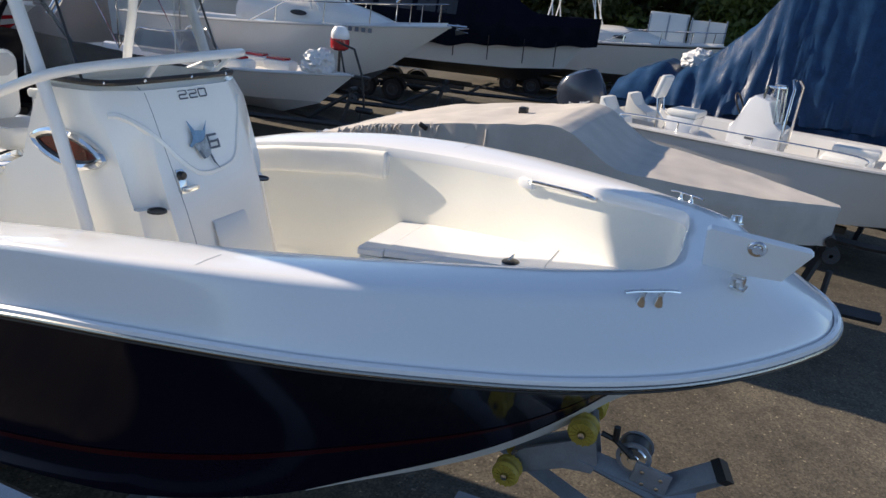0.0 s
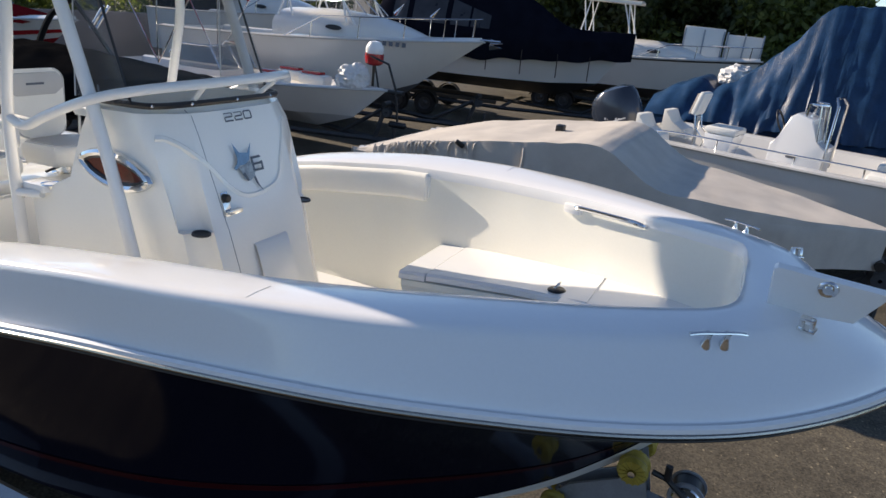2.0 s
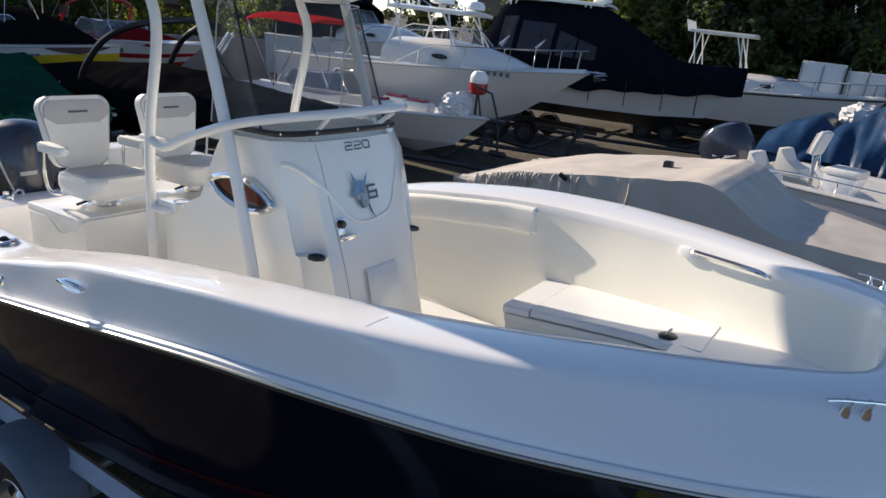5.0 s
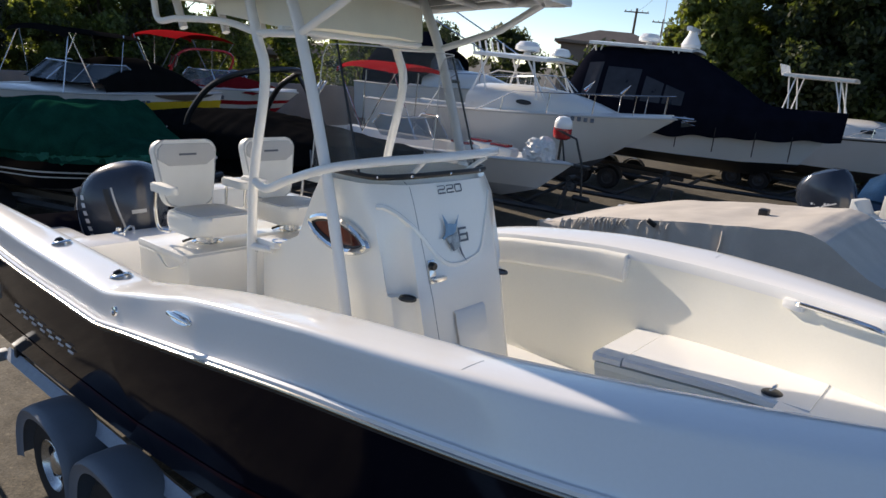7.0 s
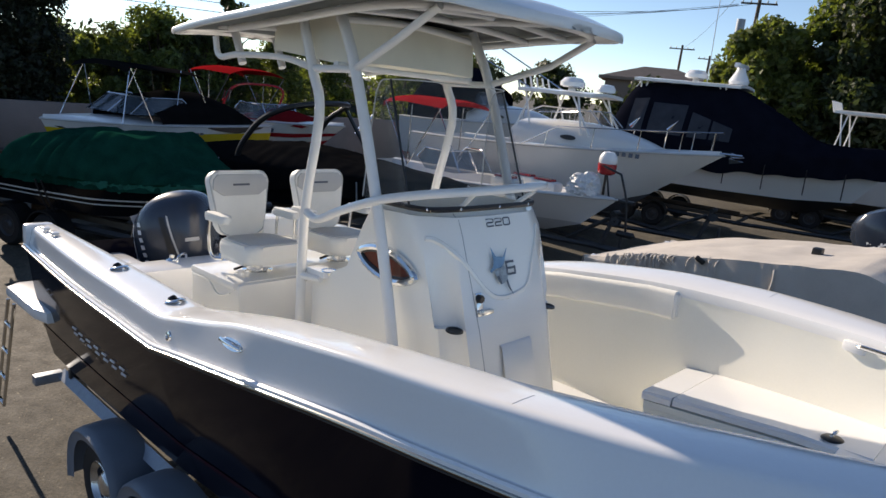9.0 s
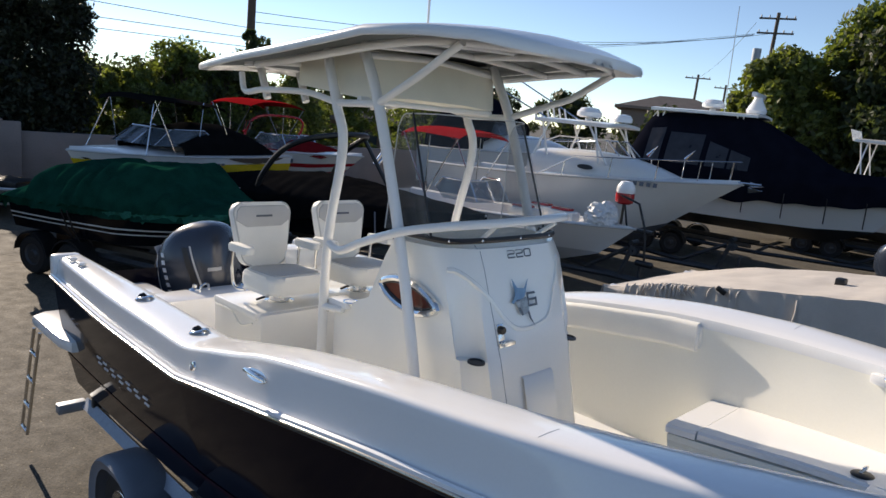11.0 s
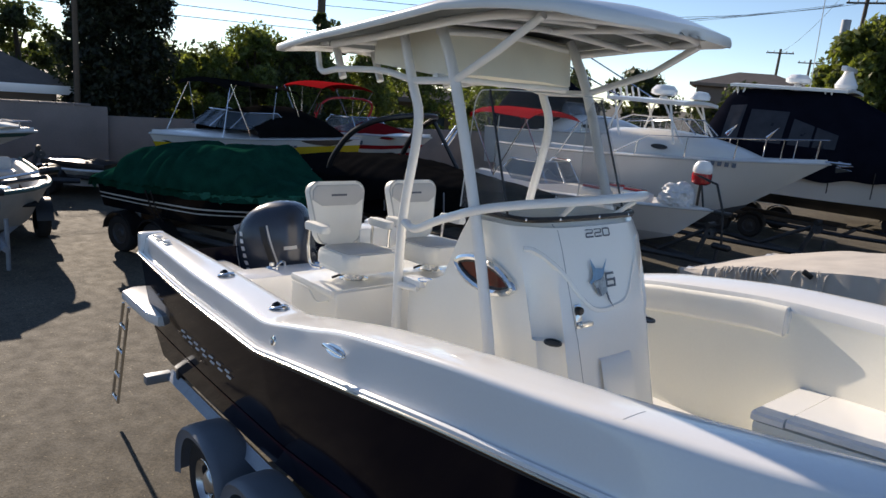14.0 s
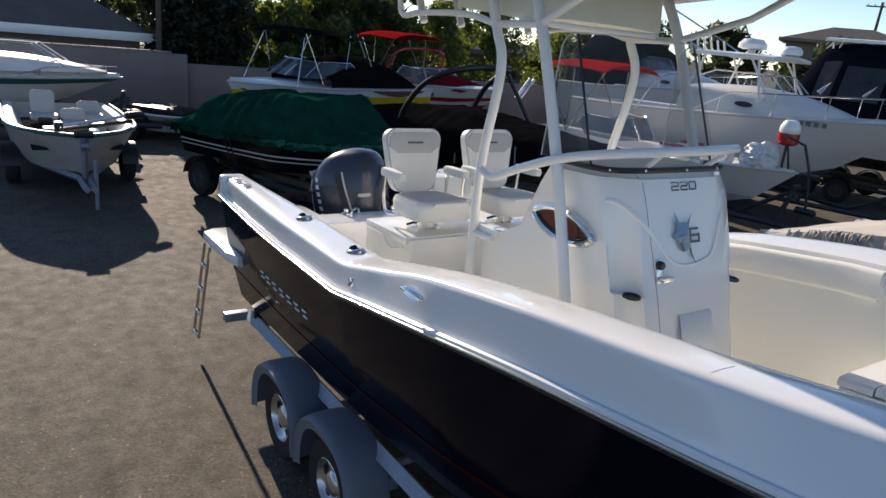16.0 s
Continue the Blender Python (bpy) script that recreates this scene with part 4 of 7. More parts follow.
for k in (-0.30, 0.14):
    part("well_fitting", lathe([(0.0, 0.05), (0.02, 0.045), (0.022, 0.02), (0.045, 0.012), (0.05, 0.0)], 14, m=pose(-2.36, k, 1.52)), M["steel"], boat, "steel deck fitting")
for s in (-1, 1):
    bm = box((0.09, 0.20, 0.17), (-2.93, 1.07 * s, 1.685), 0.03)
    part("stern_cap", bm, M["gel"], boat)
    for x in (-2.7, -2.5):
        part("stern_fitting", box((0.10, 0.05, 0.02), (x, 1.09 * s, 1.775), 0.008), M["gel"], boat)
    for x, y in ((-0.57, 1.105), (-1.36, 1.08)):
        m = pose(x, y * s, 1.772, 0, -12, -20 * s)
        f = part("rod_holder", lathe([(0.026, 0.002), (0.032, 0.010), (0.046, 0.008), (0.054, 0.0)], 20, m=m), M["steel"], boat, "steel flush rod holder")
        part("rod_cap", lathe([(0.0, 0.028), (0.018, 0.026), (0.024, 0.016), (0.025, 0.008)], 16, m=m @ pose(-0.012, 0, 0, 0, -24, 0)), M["black"], f, "black rubber cap")
    # popped cleat on the side
    c = part("side_cleat", tube([(-0.07, 0, 0.02), (-0.03, 0, 0.028), (0.03, 0, 0.028), (0.07, 0, 0.02)], 0.009, 8, 14, flat=0.7), M["steel"], boat, "polished steel pull-up cleat")
    part("cleat_plate", prism([(0.075 * math.cos(a), 0.024 * math.sin(a)) for a in np.linspace(0, 2 * math.pi, 20, endpoint=False)], 0.008, bevel=0.003), M["steel"], c)
    c.matrix_world = pose(0.30, 1.262 * s, 1.832, -62 * s, 0, 0) @ pose(0, 0, 0, 0, 6, 0)
    v = part("fuel_vent", lathe([(0.0, 0.006), (0.012, 0.006), (0.014, 0.012), (0.022, 0.010), (0.026, 0.0)], 16), M["steel"], boat, "steel fuel vent")
    v.matrix_world = pose(-0.28, 1.268 * s, 1.70, -80 * s, 0, 0)
# swim platform and boarding ladder
part("swim_platform", prism([(0.28, -0.08), (0.30, 0.28), (-0.58, 0.30), (-0.68, 0.20), (-0.68, -0.02), (-0.58, -0.12), (0.1, -0.12)], 0.09, bevel=0.03, m=pose(-2.78, -1.08, 1.10)), M["gel"], boat, "white moulded swim platform")
lad = thing("boarding_ladder", label="steel three-step boarding ladder hanging down", category="ladder")
for x in (-3.36, -3.20):
    part("ladder_rail", tube([(x + 0.13, -1.22, 1.12), (x + 0.10, -1.235, 0.95), (x + 0.01, -1.30, 0.25)], 0.013, 8), M["steel"], lad)
for z in (0.27, 0.48, 0.70, 0.92):
    part("rung", box((0.17, 0.03, 0.025), (-3.27 + (z - 0.25) * 0.135, -1.30 + (z - 0.25) * 0.09, z), 0.008), M["steel"], lad)
# raised silver name on the quarter, as plain bars
def side_pt(x, z):
    i = int(np.argmin(np.abs(rail_l[:, 0] - x)))
    f = (rail_l[i][2] - z) / (rail_l[i][2] - chine_l[i][2])
    p = rail_l[i] * (1 - f) + chine_l[i] * f
    return x, -(p[1] + 0.02 * math.sin(math.pi * f) + 0.008), z


for i in range(7):
    x = -1.89 + i * 0.138
    for dx, dz, w, h in ((0.0, 0.020, 0.066, 0.012), (0.0, -0.020, 0.066, 0.012)):
        px, py, pz = side_pt(x + dx, 1.235 + dz)
        part("name_bar", box((w, 0.004, h), (px, py, pz), 0.0, rot=rot(-18, 0, 0)), M["silver"], boat)

# ---- outboard ----
mo = thing("outboard_motor", pose(-2.86, 0.0, 1.42, 0, -7, 36), "grey-blue glossy outboard motor with silver bars", "outboard motor")
def cowl():
    rows = []
    for z, l, w, dx in ((-0.42, 0.24, 0.17, 0.02), (-0.26, 0.34, 0.235, 0.0), (-0.08, 0.40, 0.27, -0.01), (0.08, 0.415, 0.28, -0.015), (0.22, 0.405, 0.275, -0.01), (0.34, 0.375, 0.255, 0.01), (0.42, 0.335, 0.23, 0.03), (0.48, 0.285, 0.195, 0.05), (0.525, 0.22, 0.15, 0.07), (0.553, 0.14, 0.095, 0.08), (0.565, 0.06, 0.045, 0.085), (0.568, 0.005, 0.005, 0.085)):
        rows.append([(dx + 0.87 * l * math.copysign(abs(math.cos(a)) ** 0.72, math.cos(a)), w * math.copysign(abs(math.sin(a)) ** 0.72, math.sin(a)), z) for a in np.linspace(0, 2 * math.pi, 40, endpoint=False)])
    return grid(rows, close_v=True)


cowling = part("cowling", cowl(), M["motor"], mo, "glossy grey-blue cowling")
part("cowl_base", lathe([(0.0, -0.12), (0.17, -0.12), (0.2, -0.16), (0.14, -0.3), (0.10, -0.5), (0.0, -0.5)], 20), M["motor"], mo)
part("leg", box((0.22, 0.10, 0.9), (-0.08, 0, -0.75), 0.03), M["motor"], mo)
part("cavitation_plate", box((0.5, 0.22, 0.02), (-0.16, 0, -0.95), 0.006), M["motor"], mo)
for dx in (0, 0.035):
    part("propeller_blade", box((0.02, 0.26, 0.10), (-0.28 - dx, 0, -1.08), 0.008, rot=rot(30, 0, 60 * dx * 30)), M["black"], mo)
COWL_TREE = BVHTree.FromPolygons([tuple(v.co) for v in cowling.data.vertices], [tuple(p.vertices) for p in cowling.data.polygons])


def cowl_plate(name, x, z, w, h, material, lean=0.0, s=-1, lab=""):
    """A thin plate laid on the cowling's side."""
    rows = []
    for b in np.linspace(-0.5, 0.5, 7):
        row = []
        for a in np.linspace(-0.5, 0.5, 4):
            px, pz = x + a * w + b * lean, z + b * h
            at_, nrm = cowl_side(px, pz, s)
            row.append(tuple(at_ + nrm * 0.004))
        rows.append(row)
    return part(name, grid(rows), material, mo, lab)


def cowl_side(x, z, s):
    at_, nrm = COWL_TREE.ray_cast(Vector((x, s * 1.0, z)), Vector((0, -s, 0)))[:2]
    return (at_, nrm if nrm.y * s > 0 else -nrm) if at_ else (Vector((x, s * 0.2, z)), Vector((0, s, 0)))


for s in (-1, 1):
    cowl_plate("side_vent", 0.06, 0.19, 0.05, 0.36, M["black"], -0.10, s, "black air slot")
    cowl_plate("vent_lip", 0.11, 0.19, 0.016, 0.38, M["vinyl_g"], -0.10, s)
    for i in range(6):
        cowl_plate("silver_mark", -0.20 + 0.012 * i, 0.31 - i * 0.062, 0.034, 0.036, M["silver"], -0.01, s)
    cowl_plate("silver_line", -0.255, 0.17, 0.010, 0.42, M["silver"], -0.06, s)
    cowl_plate("pale_mark", 0.27, -0.02, 0.10, 0.09, M["vinyl_g"], 0.0, s)
    cowl_plate("pale_mark", 0.25, 0.18, 0.09, 0.03, M["vinyl_g"], 0.0, s)
for k, (y_, l_) in enumerate(((-0.16, 0.30), (0.02, 0.26), (0.15, 0.32))):
    part("rigging_hose", tube([(0.16, y_, -0.06), (0.26, y_ * 1.2, 0.02 + 0.03 * k), (0.36, y_ * 0.8, -0.02), (0.36 + l_ * 0.4, y_ * 0.5, -0.10)], 0.016, 8, 14), M["black" if k != 1 else "vinyl_g"], mo, "flexible rigging hose")
part("engine_bracket", box((0.16, 0.34, 0.4), (0.14, 0, -0.22), 0.03), M["black"], mo)
part("hose", tube([(0.2, 0.1, -0.1), (0.4, 0.15, 0.1), (0.5, 0.1, 0.0), (0.55, 0.05, 0.1)], 0.02, 8, 14), M["black"], mo)

# ---- trailer ----
tra = thing("boat_trailer", label="galvanised tandem-axle boat trailer with grey fenders", category="trailer")
G = M["galv"]
for s in (-1, 1):
    part("frame_rail", tube([(-2.72, 0.99 * s, 0.60), (0.9, 0.99 * s, 0.60), (1.7, 0.75 * s, 0.56), (3.0, 0.12 * s, 0.5)], 0.055, 4), G, tra, smooth=0)
    part("bunk", box((2.2, 0.09, 0.05), (-1.4, 0.55 * s, 0.66), 0.01, rot=rot(-12 * s, 0, 0)), M["wood"], tra)
    for x in (-1.46, -0.64):
        m = Matrix.Translation((x, 1.10 * s, 0.30 - (x + 1.05) * 0.042)) @ rot(-90 * s, 0, 0).to_4x4()
        w = part("wheel", lathe([(0.17, -0.09), (0.20, -0.10), (0.27, -0.098), (0.295, -0.075), (0.30, -0.04), (0.30, 0.04), (0.295, 0.075), (0.27, 0.098), (0.20, 0.10), (0.17, 0.09)], 32, m=m), M["rubber"], tra, "worn black trailer tyre")
        r_ = part("rim", lathe([(0.175, 0.085), (0.165, 0.092), (0.15, 0.06), (0.13, 0.045), (0.09, 0.05), (0.075, 0.07), (0.05, 0.085), (0.0, 0.085)], 28, m=m), mat("silver_rim", (0.62, 0.62, 0.61), 0.25, 0.9, var=0.15), w, "silver steel rim")
        for k in range(5):
            a = k * 2 * math.pi / 5 + 0.3
            part("rim_opening", lathe([(0.0, 0.066), (0.030, 0.066), (0.032, 0.05)], 12, m=m @ pose(0.112 * math.cos(a), 0.112 * math.sin(a), -0.008)), M["dark"], r_)
        # fender with a rounded arch and an outer lip
        rows = []
        for a in np.linspace(radians(-8), radians(188), 26):
            c, sn = math.cos(a), math.sin(a)
            rr = 0.395 * (1 / max(abs(c) ** 2.5 + abs(sn) ** 2.5, 1e-6)) ** (1 / 2.5)
            def at_(r, y):
                return (x + r * c, y * s, 0.30 + r * sn * 0.98)
            rows.append([at_(rr - 0.075, 1.240), at_(rr - 0.035, 1.246), at_(rr - 0.012, 1.262), at_(rr, 1.25), at_(rr + 0.012, 1.20), at_(rr + 0.015, 1.10), at_(rr + 0.012, 1.02), at_(rr, 0.985)])
        part("fender", grid(rows), M["fender"], tra, "grey plastic fender")
    part("axle_arm", box((1.5, 0.06, 0.08), (-1.05, 0.93 * s, 0.42), 0.01), G, tra)
    part("tail_arm", box((0.08, 0.20, 0.075), (-2.74, 1.10 * s, 0.60), 0.008), G, tra)
    part("tail_lamp", box((0.04, 0.12, 0.055), (-2.79, 1.13 * s, 0.60), 0.01), M["red"], tra)
    part("guide_bracket", box((0.06, 0.06, 0.26), (-2.55, 0.98 * s, 0.72), 0.008), M["black"], tra)
for x in (-2.65, -1.05, 0.8):
    part("cross_member", box((0.09, 1.98, 0.09), (x, 0, 0.52 if x > -2 else 0.56), 0.01), G, tra)
for x in (-1.46, -0.64):
    part("axle", tube([(x, -1.02, 0.30), (x, 1.02, 0.30)], 0.03, 10), G, tra)
part("tongue", box((2.4, 0.10, 0.10), (3.3, 0, 0.50), 0.01), G, tra)
part("jack", tube([(4.2, 0.1, 0.02), (4.2, 0.1, 0.75)], 0.035, 10), G, tra)
# winch post with its arm, bow rollers and winch
part("winch_post", tube([(3.12, 0, 0.50), (2.98, 0, 0.9), (2.62, 0, 1.0)], 0.045, 4), G, tra, smooth=0)
part("post_arm", tube([(2.66, 0.0, 0.99), (3.14, 0.0, 0.92)], 0.05, 4), G, tra, smooth=0)
pt = part("post_head", tube([(3.02, 0.0, 0.95), (3.215, 0.0, 1.10)], 0.058, 4), G, tra, smooth=0)
part("post_cap", tube([(3.205, 0.0, 1.092), (3.235, 0.0, 1.115)], 0.063, 4), M["black"], pt, "black plastic cap", smooth=0)
def yroll(at):
    m = Matrix.Translation(at) @ rot(90, 0, 0).to_4x4()
    r = part("bow_roller", lathe([(0.018, -0.045), (0.05, -0.045), (0.062, -0.03), (0.06, -0.012), (0.046, 0.0), (0.06, 0.012), (0.062, 0.03), (0.05, 0.045), (0.018, 0.045)], 24, m=m), M["roller"], tra, "yellow ribbed rubber roller")
    for k in range(14):
        a_ = k * 2 * math.pi / 14
        for f_ in (-1, 1):
            part("roller_rib", box((0.034, 0.006, 0.008), (0, 0, 0), 0.0), M["roller"], r).matrix_basis = m @ rot(0, 0, math.degrees(a_)).to_4x4() @ pose(0.036, 0, 0.046 * f_)
    part("roller_pin", lathe([(0.0, 0.06), (0.014, 0.058), (0.016, 0.046), (0.016, -0.05)], 10, m=m), M["steel"], r)
for s in (-1, 1):
    yroll((2.67, 0.10 * s, 1.185))
    yroll((2.37, 0.10 * s, 0.87))
    part("roller_plate", prism([(2.34, 0.85), (2.40, 0.83), (2.60, 0.93), (2.72, 0.94), (2.74, 1.0), (2.70, 1.20), (2.65, 1.20), (2.62, 1.07), (2.42, 0.97), (2.36, 0.90)], 0.014, bevel=0.003, m=Matrix(((1, 0, 0, 0), (0, 0, 1, 0.045 * s), (0, 1, 0, 0), (0, 0, 0, 1)))), G, tra)
wi = part("winch", lathe([(0.02, -0.05), (0.07, -0.05), (0.073, -0.045), (0.045, -0.04), (0.045, 0.04), (0.073, 0.045), (0.07, 0.05), (0.02, 0.05)], 28, m=Matrix.Translation((2.88, 0, 1.08)) @ rot(90, 0, 0).to_4x4()), M["galv"], tra, "boat winch drum with strap")
part("strap", lathe([(0.046, -0.036), (0.064, -0.036), (0.064, 0.036), (0.046, 0.036)], 28, m=Matrix.Translation((2.88, 0, 1.08)) @ rot(90, 0, 0).to_4x4()), M["black"], wi)
part("winch_gear", lathe([(0.0, 0.004), (0.02, 0.008), (0.024, 0.004), (0.05, 0.006), (0.056, 0.0), (0.056, -0.006)], 24, m=Matrix.Translation((2.88, -0.056, 1.08)) @ rot(90, 0, 0).to_4x4()), M["steel"], wi, "bright ratchet wheel")
for dx, dz in ((2.925, 1.045), (3.0, 1.03), (2.99, 0.985), (2.93, 0.99)):
    part("bolt", lathe([(0.0, 0.012), (0.009, 0.011), (0.010, 0.0)], 8, m=Matrix.Translation((dx, -0.067, dz)) @ rot(90, 0, 0).to_4x4()), M["steel"], wi)
part("winch_frame", box((0.15, 0.012, 0.10), (2.96, -0.062, 1.02), 0.004, rot=rot(0, 10, 0)), G, wi)
part("crank", tube([(2.87, -0.07, 1.10), (2.80, -0.075, 1.16), (2.74, -0.075, 1.175)], 0.012, 8), M["black"], wi)
part("crank_grip", tube([(2.80, -0.08, 1.16), (2.80, -0.08, 1.225)], 0.014, 8), M["black"], wi)

# the whole rig stands with its bow a little up
RIG = Matrix.Translation((-1.05, 0, 0)) @ rot(0, -2.4, 0).to_4x4() @ Matrix.Translation((1.05, 0, 0))
for ob in [o for o in scene.objects if o.parent is None and o.name.split(".")[0] in ("fishing_boat", "helm_chair", "boarding_ladder", "outboard_motor", "boat_trailer")]:
    ob.matrix_basis = RIG @ ob.matrix_basis

# ---- walls, houses, poles ----
bm = box((0.2, 20, 1.75), (-17.4, -8.0, 0.875), 0.02)
for i in range(49):
    box((0.24, 0.38, 0.06), (-17.4, -17.8 + i * 0.4, 1.78), 0.01, bm)
tagged(part("wall_west", bm, M["wall"]), "grey-brown concrete block yard wall with cap", "wall", kind="structure")
bm = box((0.2, 16, 1.5), (-17.6, 10.0, 0.75), 0.02)
tagged(part("wall_northwest", bm, M["wall"]), "lower grey-brown block yard wall", "wall", kind="structure")


def house(name, label, at, heading, L, W, eave, ridge, fascia):
    T = thing(name, pose(*at, 0, 0, heading), label, "house")
    part("wall", box((L, W, eave), (0, 0, eave / 2), 0.02), M["stucco"], T)
    o = 0.5
    base = [(-L / 2 - o, -W / 2 - o, eave), (L / 2 + o, -W / 2 - o, eave), (L / 2 + o, W / 2 + o, eave), (-L / 2 - o, W / 2 + o, eave)]
    top = [(-L / 2 + W / 2, 0, ridge), (L / 2 - W / 2, 0, ridge)]
    bm = bmesh.new()
    b, t = [bm.verts.new(p) for p in base], [bm.verts.new(p) for p in top]
    for f in ((b[0], b[1], t[1], t[0]), (b[2], b[3], t[0], t[1]), (b[1], b[2], t[1]), (b[3], b[0], t[0]), b[::-1]):
        bm.faces.new(f)
    part("roof", bm, M["roof"], T, smooth=0)
    for s in (-1, 1):
        part("fascia", box((L + 2 * o, 0.06, 0.24), (0, (W / 2 + o) * s, eave - 0.06), 0.01), fascia, T)
        part("fascia", box((0.06, W + 2 * o, 0.24), ((L / 2 + o) * s, 0, eave - 0.06), 0.01), fascia, T)
        for x in np.linspace(-L / 2 + 1.2, L / 2 - 1.2, 4):
            w = part("window", box((1.0, 0.08, 0.9), (x, (W / 2) * s, eave * 0.55), 0.01), M["glass_d"], T)
            part("frame", box((1.12, 0.05, 0.06), (x, (W / 2 + 0.03) * s, eave * 0.55 - 0.46), 0.01), M["gel"], w)
    return T


house("bungalow", "beige bungalow with dark hip roof and white fascia", (-22.5, -4.9, 0), 90, 12.2, 6, 2.1, 3.9, M["gel"])
house("far_house", "far tan house with brown hip roof", (-25, 51.0, 0), 28, 8.2, 5.6, 5.2, 6.35, M["stucco"])
house("shed_house", "small grey-brown house behind trees", (-27.5, 18.5, 0), 60, 6, 4, 2.4, 3.3, M["wall"])


def pole(at, h, lean=(0, 0), arms=(), r=0.14):
    T = thing("utility_pole", pose(*at), "dark wooden utility pole with crossarms", "utility pole", "utility poles")
    part("mast", tube([(0, 0, 0), (lean[0] * h, lean[1] * h, h)], r, 10, taper=0.7), M["wood"], T)
    for z, w, a in arms:
        c, s = math.cos(radians(a)), math.sin(radians(a))
        x, y = lean[0] * z, lean[1] * z
        arm = part("crossarm", tube([(x - w * c, y - w * s, z), (x + w * c, y + w * s, z)], 0.07, 6), M["wood"], T)
        for k in (-0.9, -0.45, 0.45, 0.9):
            part("insulator", lathe([(0.05, 0), (0.06, 0.1), (0.02, 0.18)], 8, m=pose(x + w * c * k, y + w * s * k, z + 0.06)), M["galv"], arm)
    return T


pole((-18.3, 1.48, 0), 5.6, (0.01, 0.0), (), 0.09)
pole((-23.75, 11.75, 0), 10.5, (0.0, 0.0), (), 0.2)
p2 = pole((-17.3, 48.65, 0), 12.4, (0.01, 0.0), ((12.0, 1.2, 22), (11.0, 1.2, 22)), 0.17)
part("transformer", lathe([(0.0, 0.0), (0.3, 0.02), (0.3, 0.9), (0.0, 0.95)], 14, m=pose(-0.8, -0.3, 9.0)), M["galv"], p2)
pole((-32.4, 69.3, 0), 10.0, (0.008, 0), ((9.6, 1.3, 22),), 0.17)
pole((-33.7, 79.7, 0), 9.9, (0.0, 0), ((9.5, 1.3, 22),), 0.17)


def wire(name, a, b, sag):
    pts = [np.array(a) * (1 - f) + np.array(b) * f - (0, 0, sag * 4 * f * (1 - f)) for f in np.linspace(0, 1, 24)]
    tagged(part(name, tube(pts, 0.014, 5), M["wire"]), "thin dark overhead power cable", "cable", "overhead cables")


for a, b, sag in (((-23.7, 11.7, 5.65), (-26, -40, 7.0), 0.4), ((-23.7, 11.7, 5.25), (-26, -40, 5.6), 0.4), ((-23.7, 11.7, 4.9), (-26, -40, 4.6), 0.3),
                  ((-23.7, 11.7, 6.3), (-17.3, 48.6, 11.0), 0.9), ((-23.7, 11.7, 5.9), (-18.4, 48.1, 10.85), 0.8), ((-18.4, 48.1, 11.7), (-32.4, 69.3, 9.6), 0.5),
                  ((-18.4, 48.1, 10.9), (-60, 40, 9.5), 1.0), ((-18.5, 48.1, 10.8), (-60, 38, 9.0), 1.0), ((-23.7, 11.7, 9.6), (-6, 30, 10.5), 0.4)):
    wire("overhead_cable", a, b, sag)


# ---- trees ----
def leaf_mesh(centres, radii, n, size, seed, squash=1.0):
    """Many small leaf blades round the clump centres."""
    rng = np.random.RandomState(seed)
    k = rng.randint(0, len(centres), n)
    d = rng.normal(size=(n, 3))
    d /= np.linalg.norm(d, axis=1)[:, None]
    r = np.array(radii)[k] * rng.uniform(0.35, 1.05, n) ** 0.6
    c = np.array(centres)[k] + d * r[:, None] * (1, 1, squash)
    u = rng.normal(size=(n, 3))
    u /= np.linalg.norm(u, axis=1)[:, None]
    v = np.cross(u, d + rng.normal(size=(n, 3)) * 0.6)
    v /= np.linalg.norm(v, axis=1)[:, None] + 1e-9
    s = size * rng.uniform(0.6, 1.4, n)[:, None]
    q = np.stack([c - u * s, c + v * s * 0.45, c + u * s, c - v * s * 0.45], 1).reshape(-1, 3)
    me = bpy.data.meshes.new("leaves")
    me.from_pydata(q.tolist(), [], np.arange(4 * n).reshape(-1, 4).tolist())
    return me


def tree(name, label, at, height, crown_r, crown_low, n, material, seed, size=0.16, clumps=40, trunk_r=0.18, top=0.85, column=False):
    rng = np.random.RandomState(seed)
    T = thing(name, pose(*at), label, "tree")
    bm = tube([(0, 0, -0.1), (0.1, 0.05, height * 0.3), (0.0, 0.1, height * 0.6), (0.05, 0, height * 0.85)], trunk_r, 8, 10, taper=0.25)
    cs, rs = [], []
    for i in range(clumps):
        z = crown_low + (height - crown_low) * rng.uniform(0.02, 0.95)
        f = (z - crown_low) / (height - crown_low)
        prof = (1 - f ** (14 if column else 5)) * (0.85 if column else (0.55 + 0.9 * f - 0.75 * f * f))
        a, rr = rng.uniform(0, 2 * math.pi), crown_r * prof * rng.uniform(0.2, 1.0 if column else 1.25) ** 0.6
        cs.append((rr * math.cos(a), rr * math.sin(a), z))
        rs.append(crown_r * (rng.uniform(0.16, 0.30) if column else rng.choice((0.09, 0.13, 0.18, 0.24, 0.32))))
        if i % 6 == 0 and not column:
            part("limb", tube([(0, 0, max(crown_low * 0.6, z - 1.2)), (rr * 0.5 * math.cos(a), rr * 0.5 * math.sin(a), z - 0.4), cs[-1]], trunk_r * 0.3, 5, taper=0.3), M["bark"], T)
    part("trunk", bm, M["bark"], T)
    cr = new("crown", leaf_mesh(cs, rs, n, size, seed))
    cr.data.materials.append(material)
    cr.parent = T
    return T


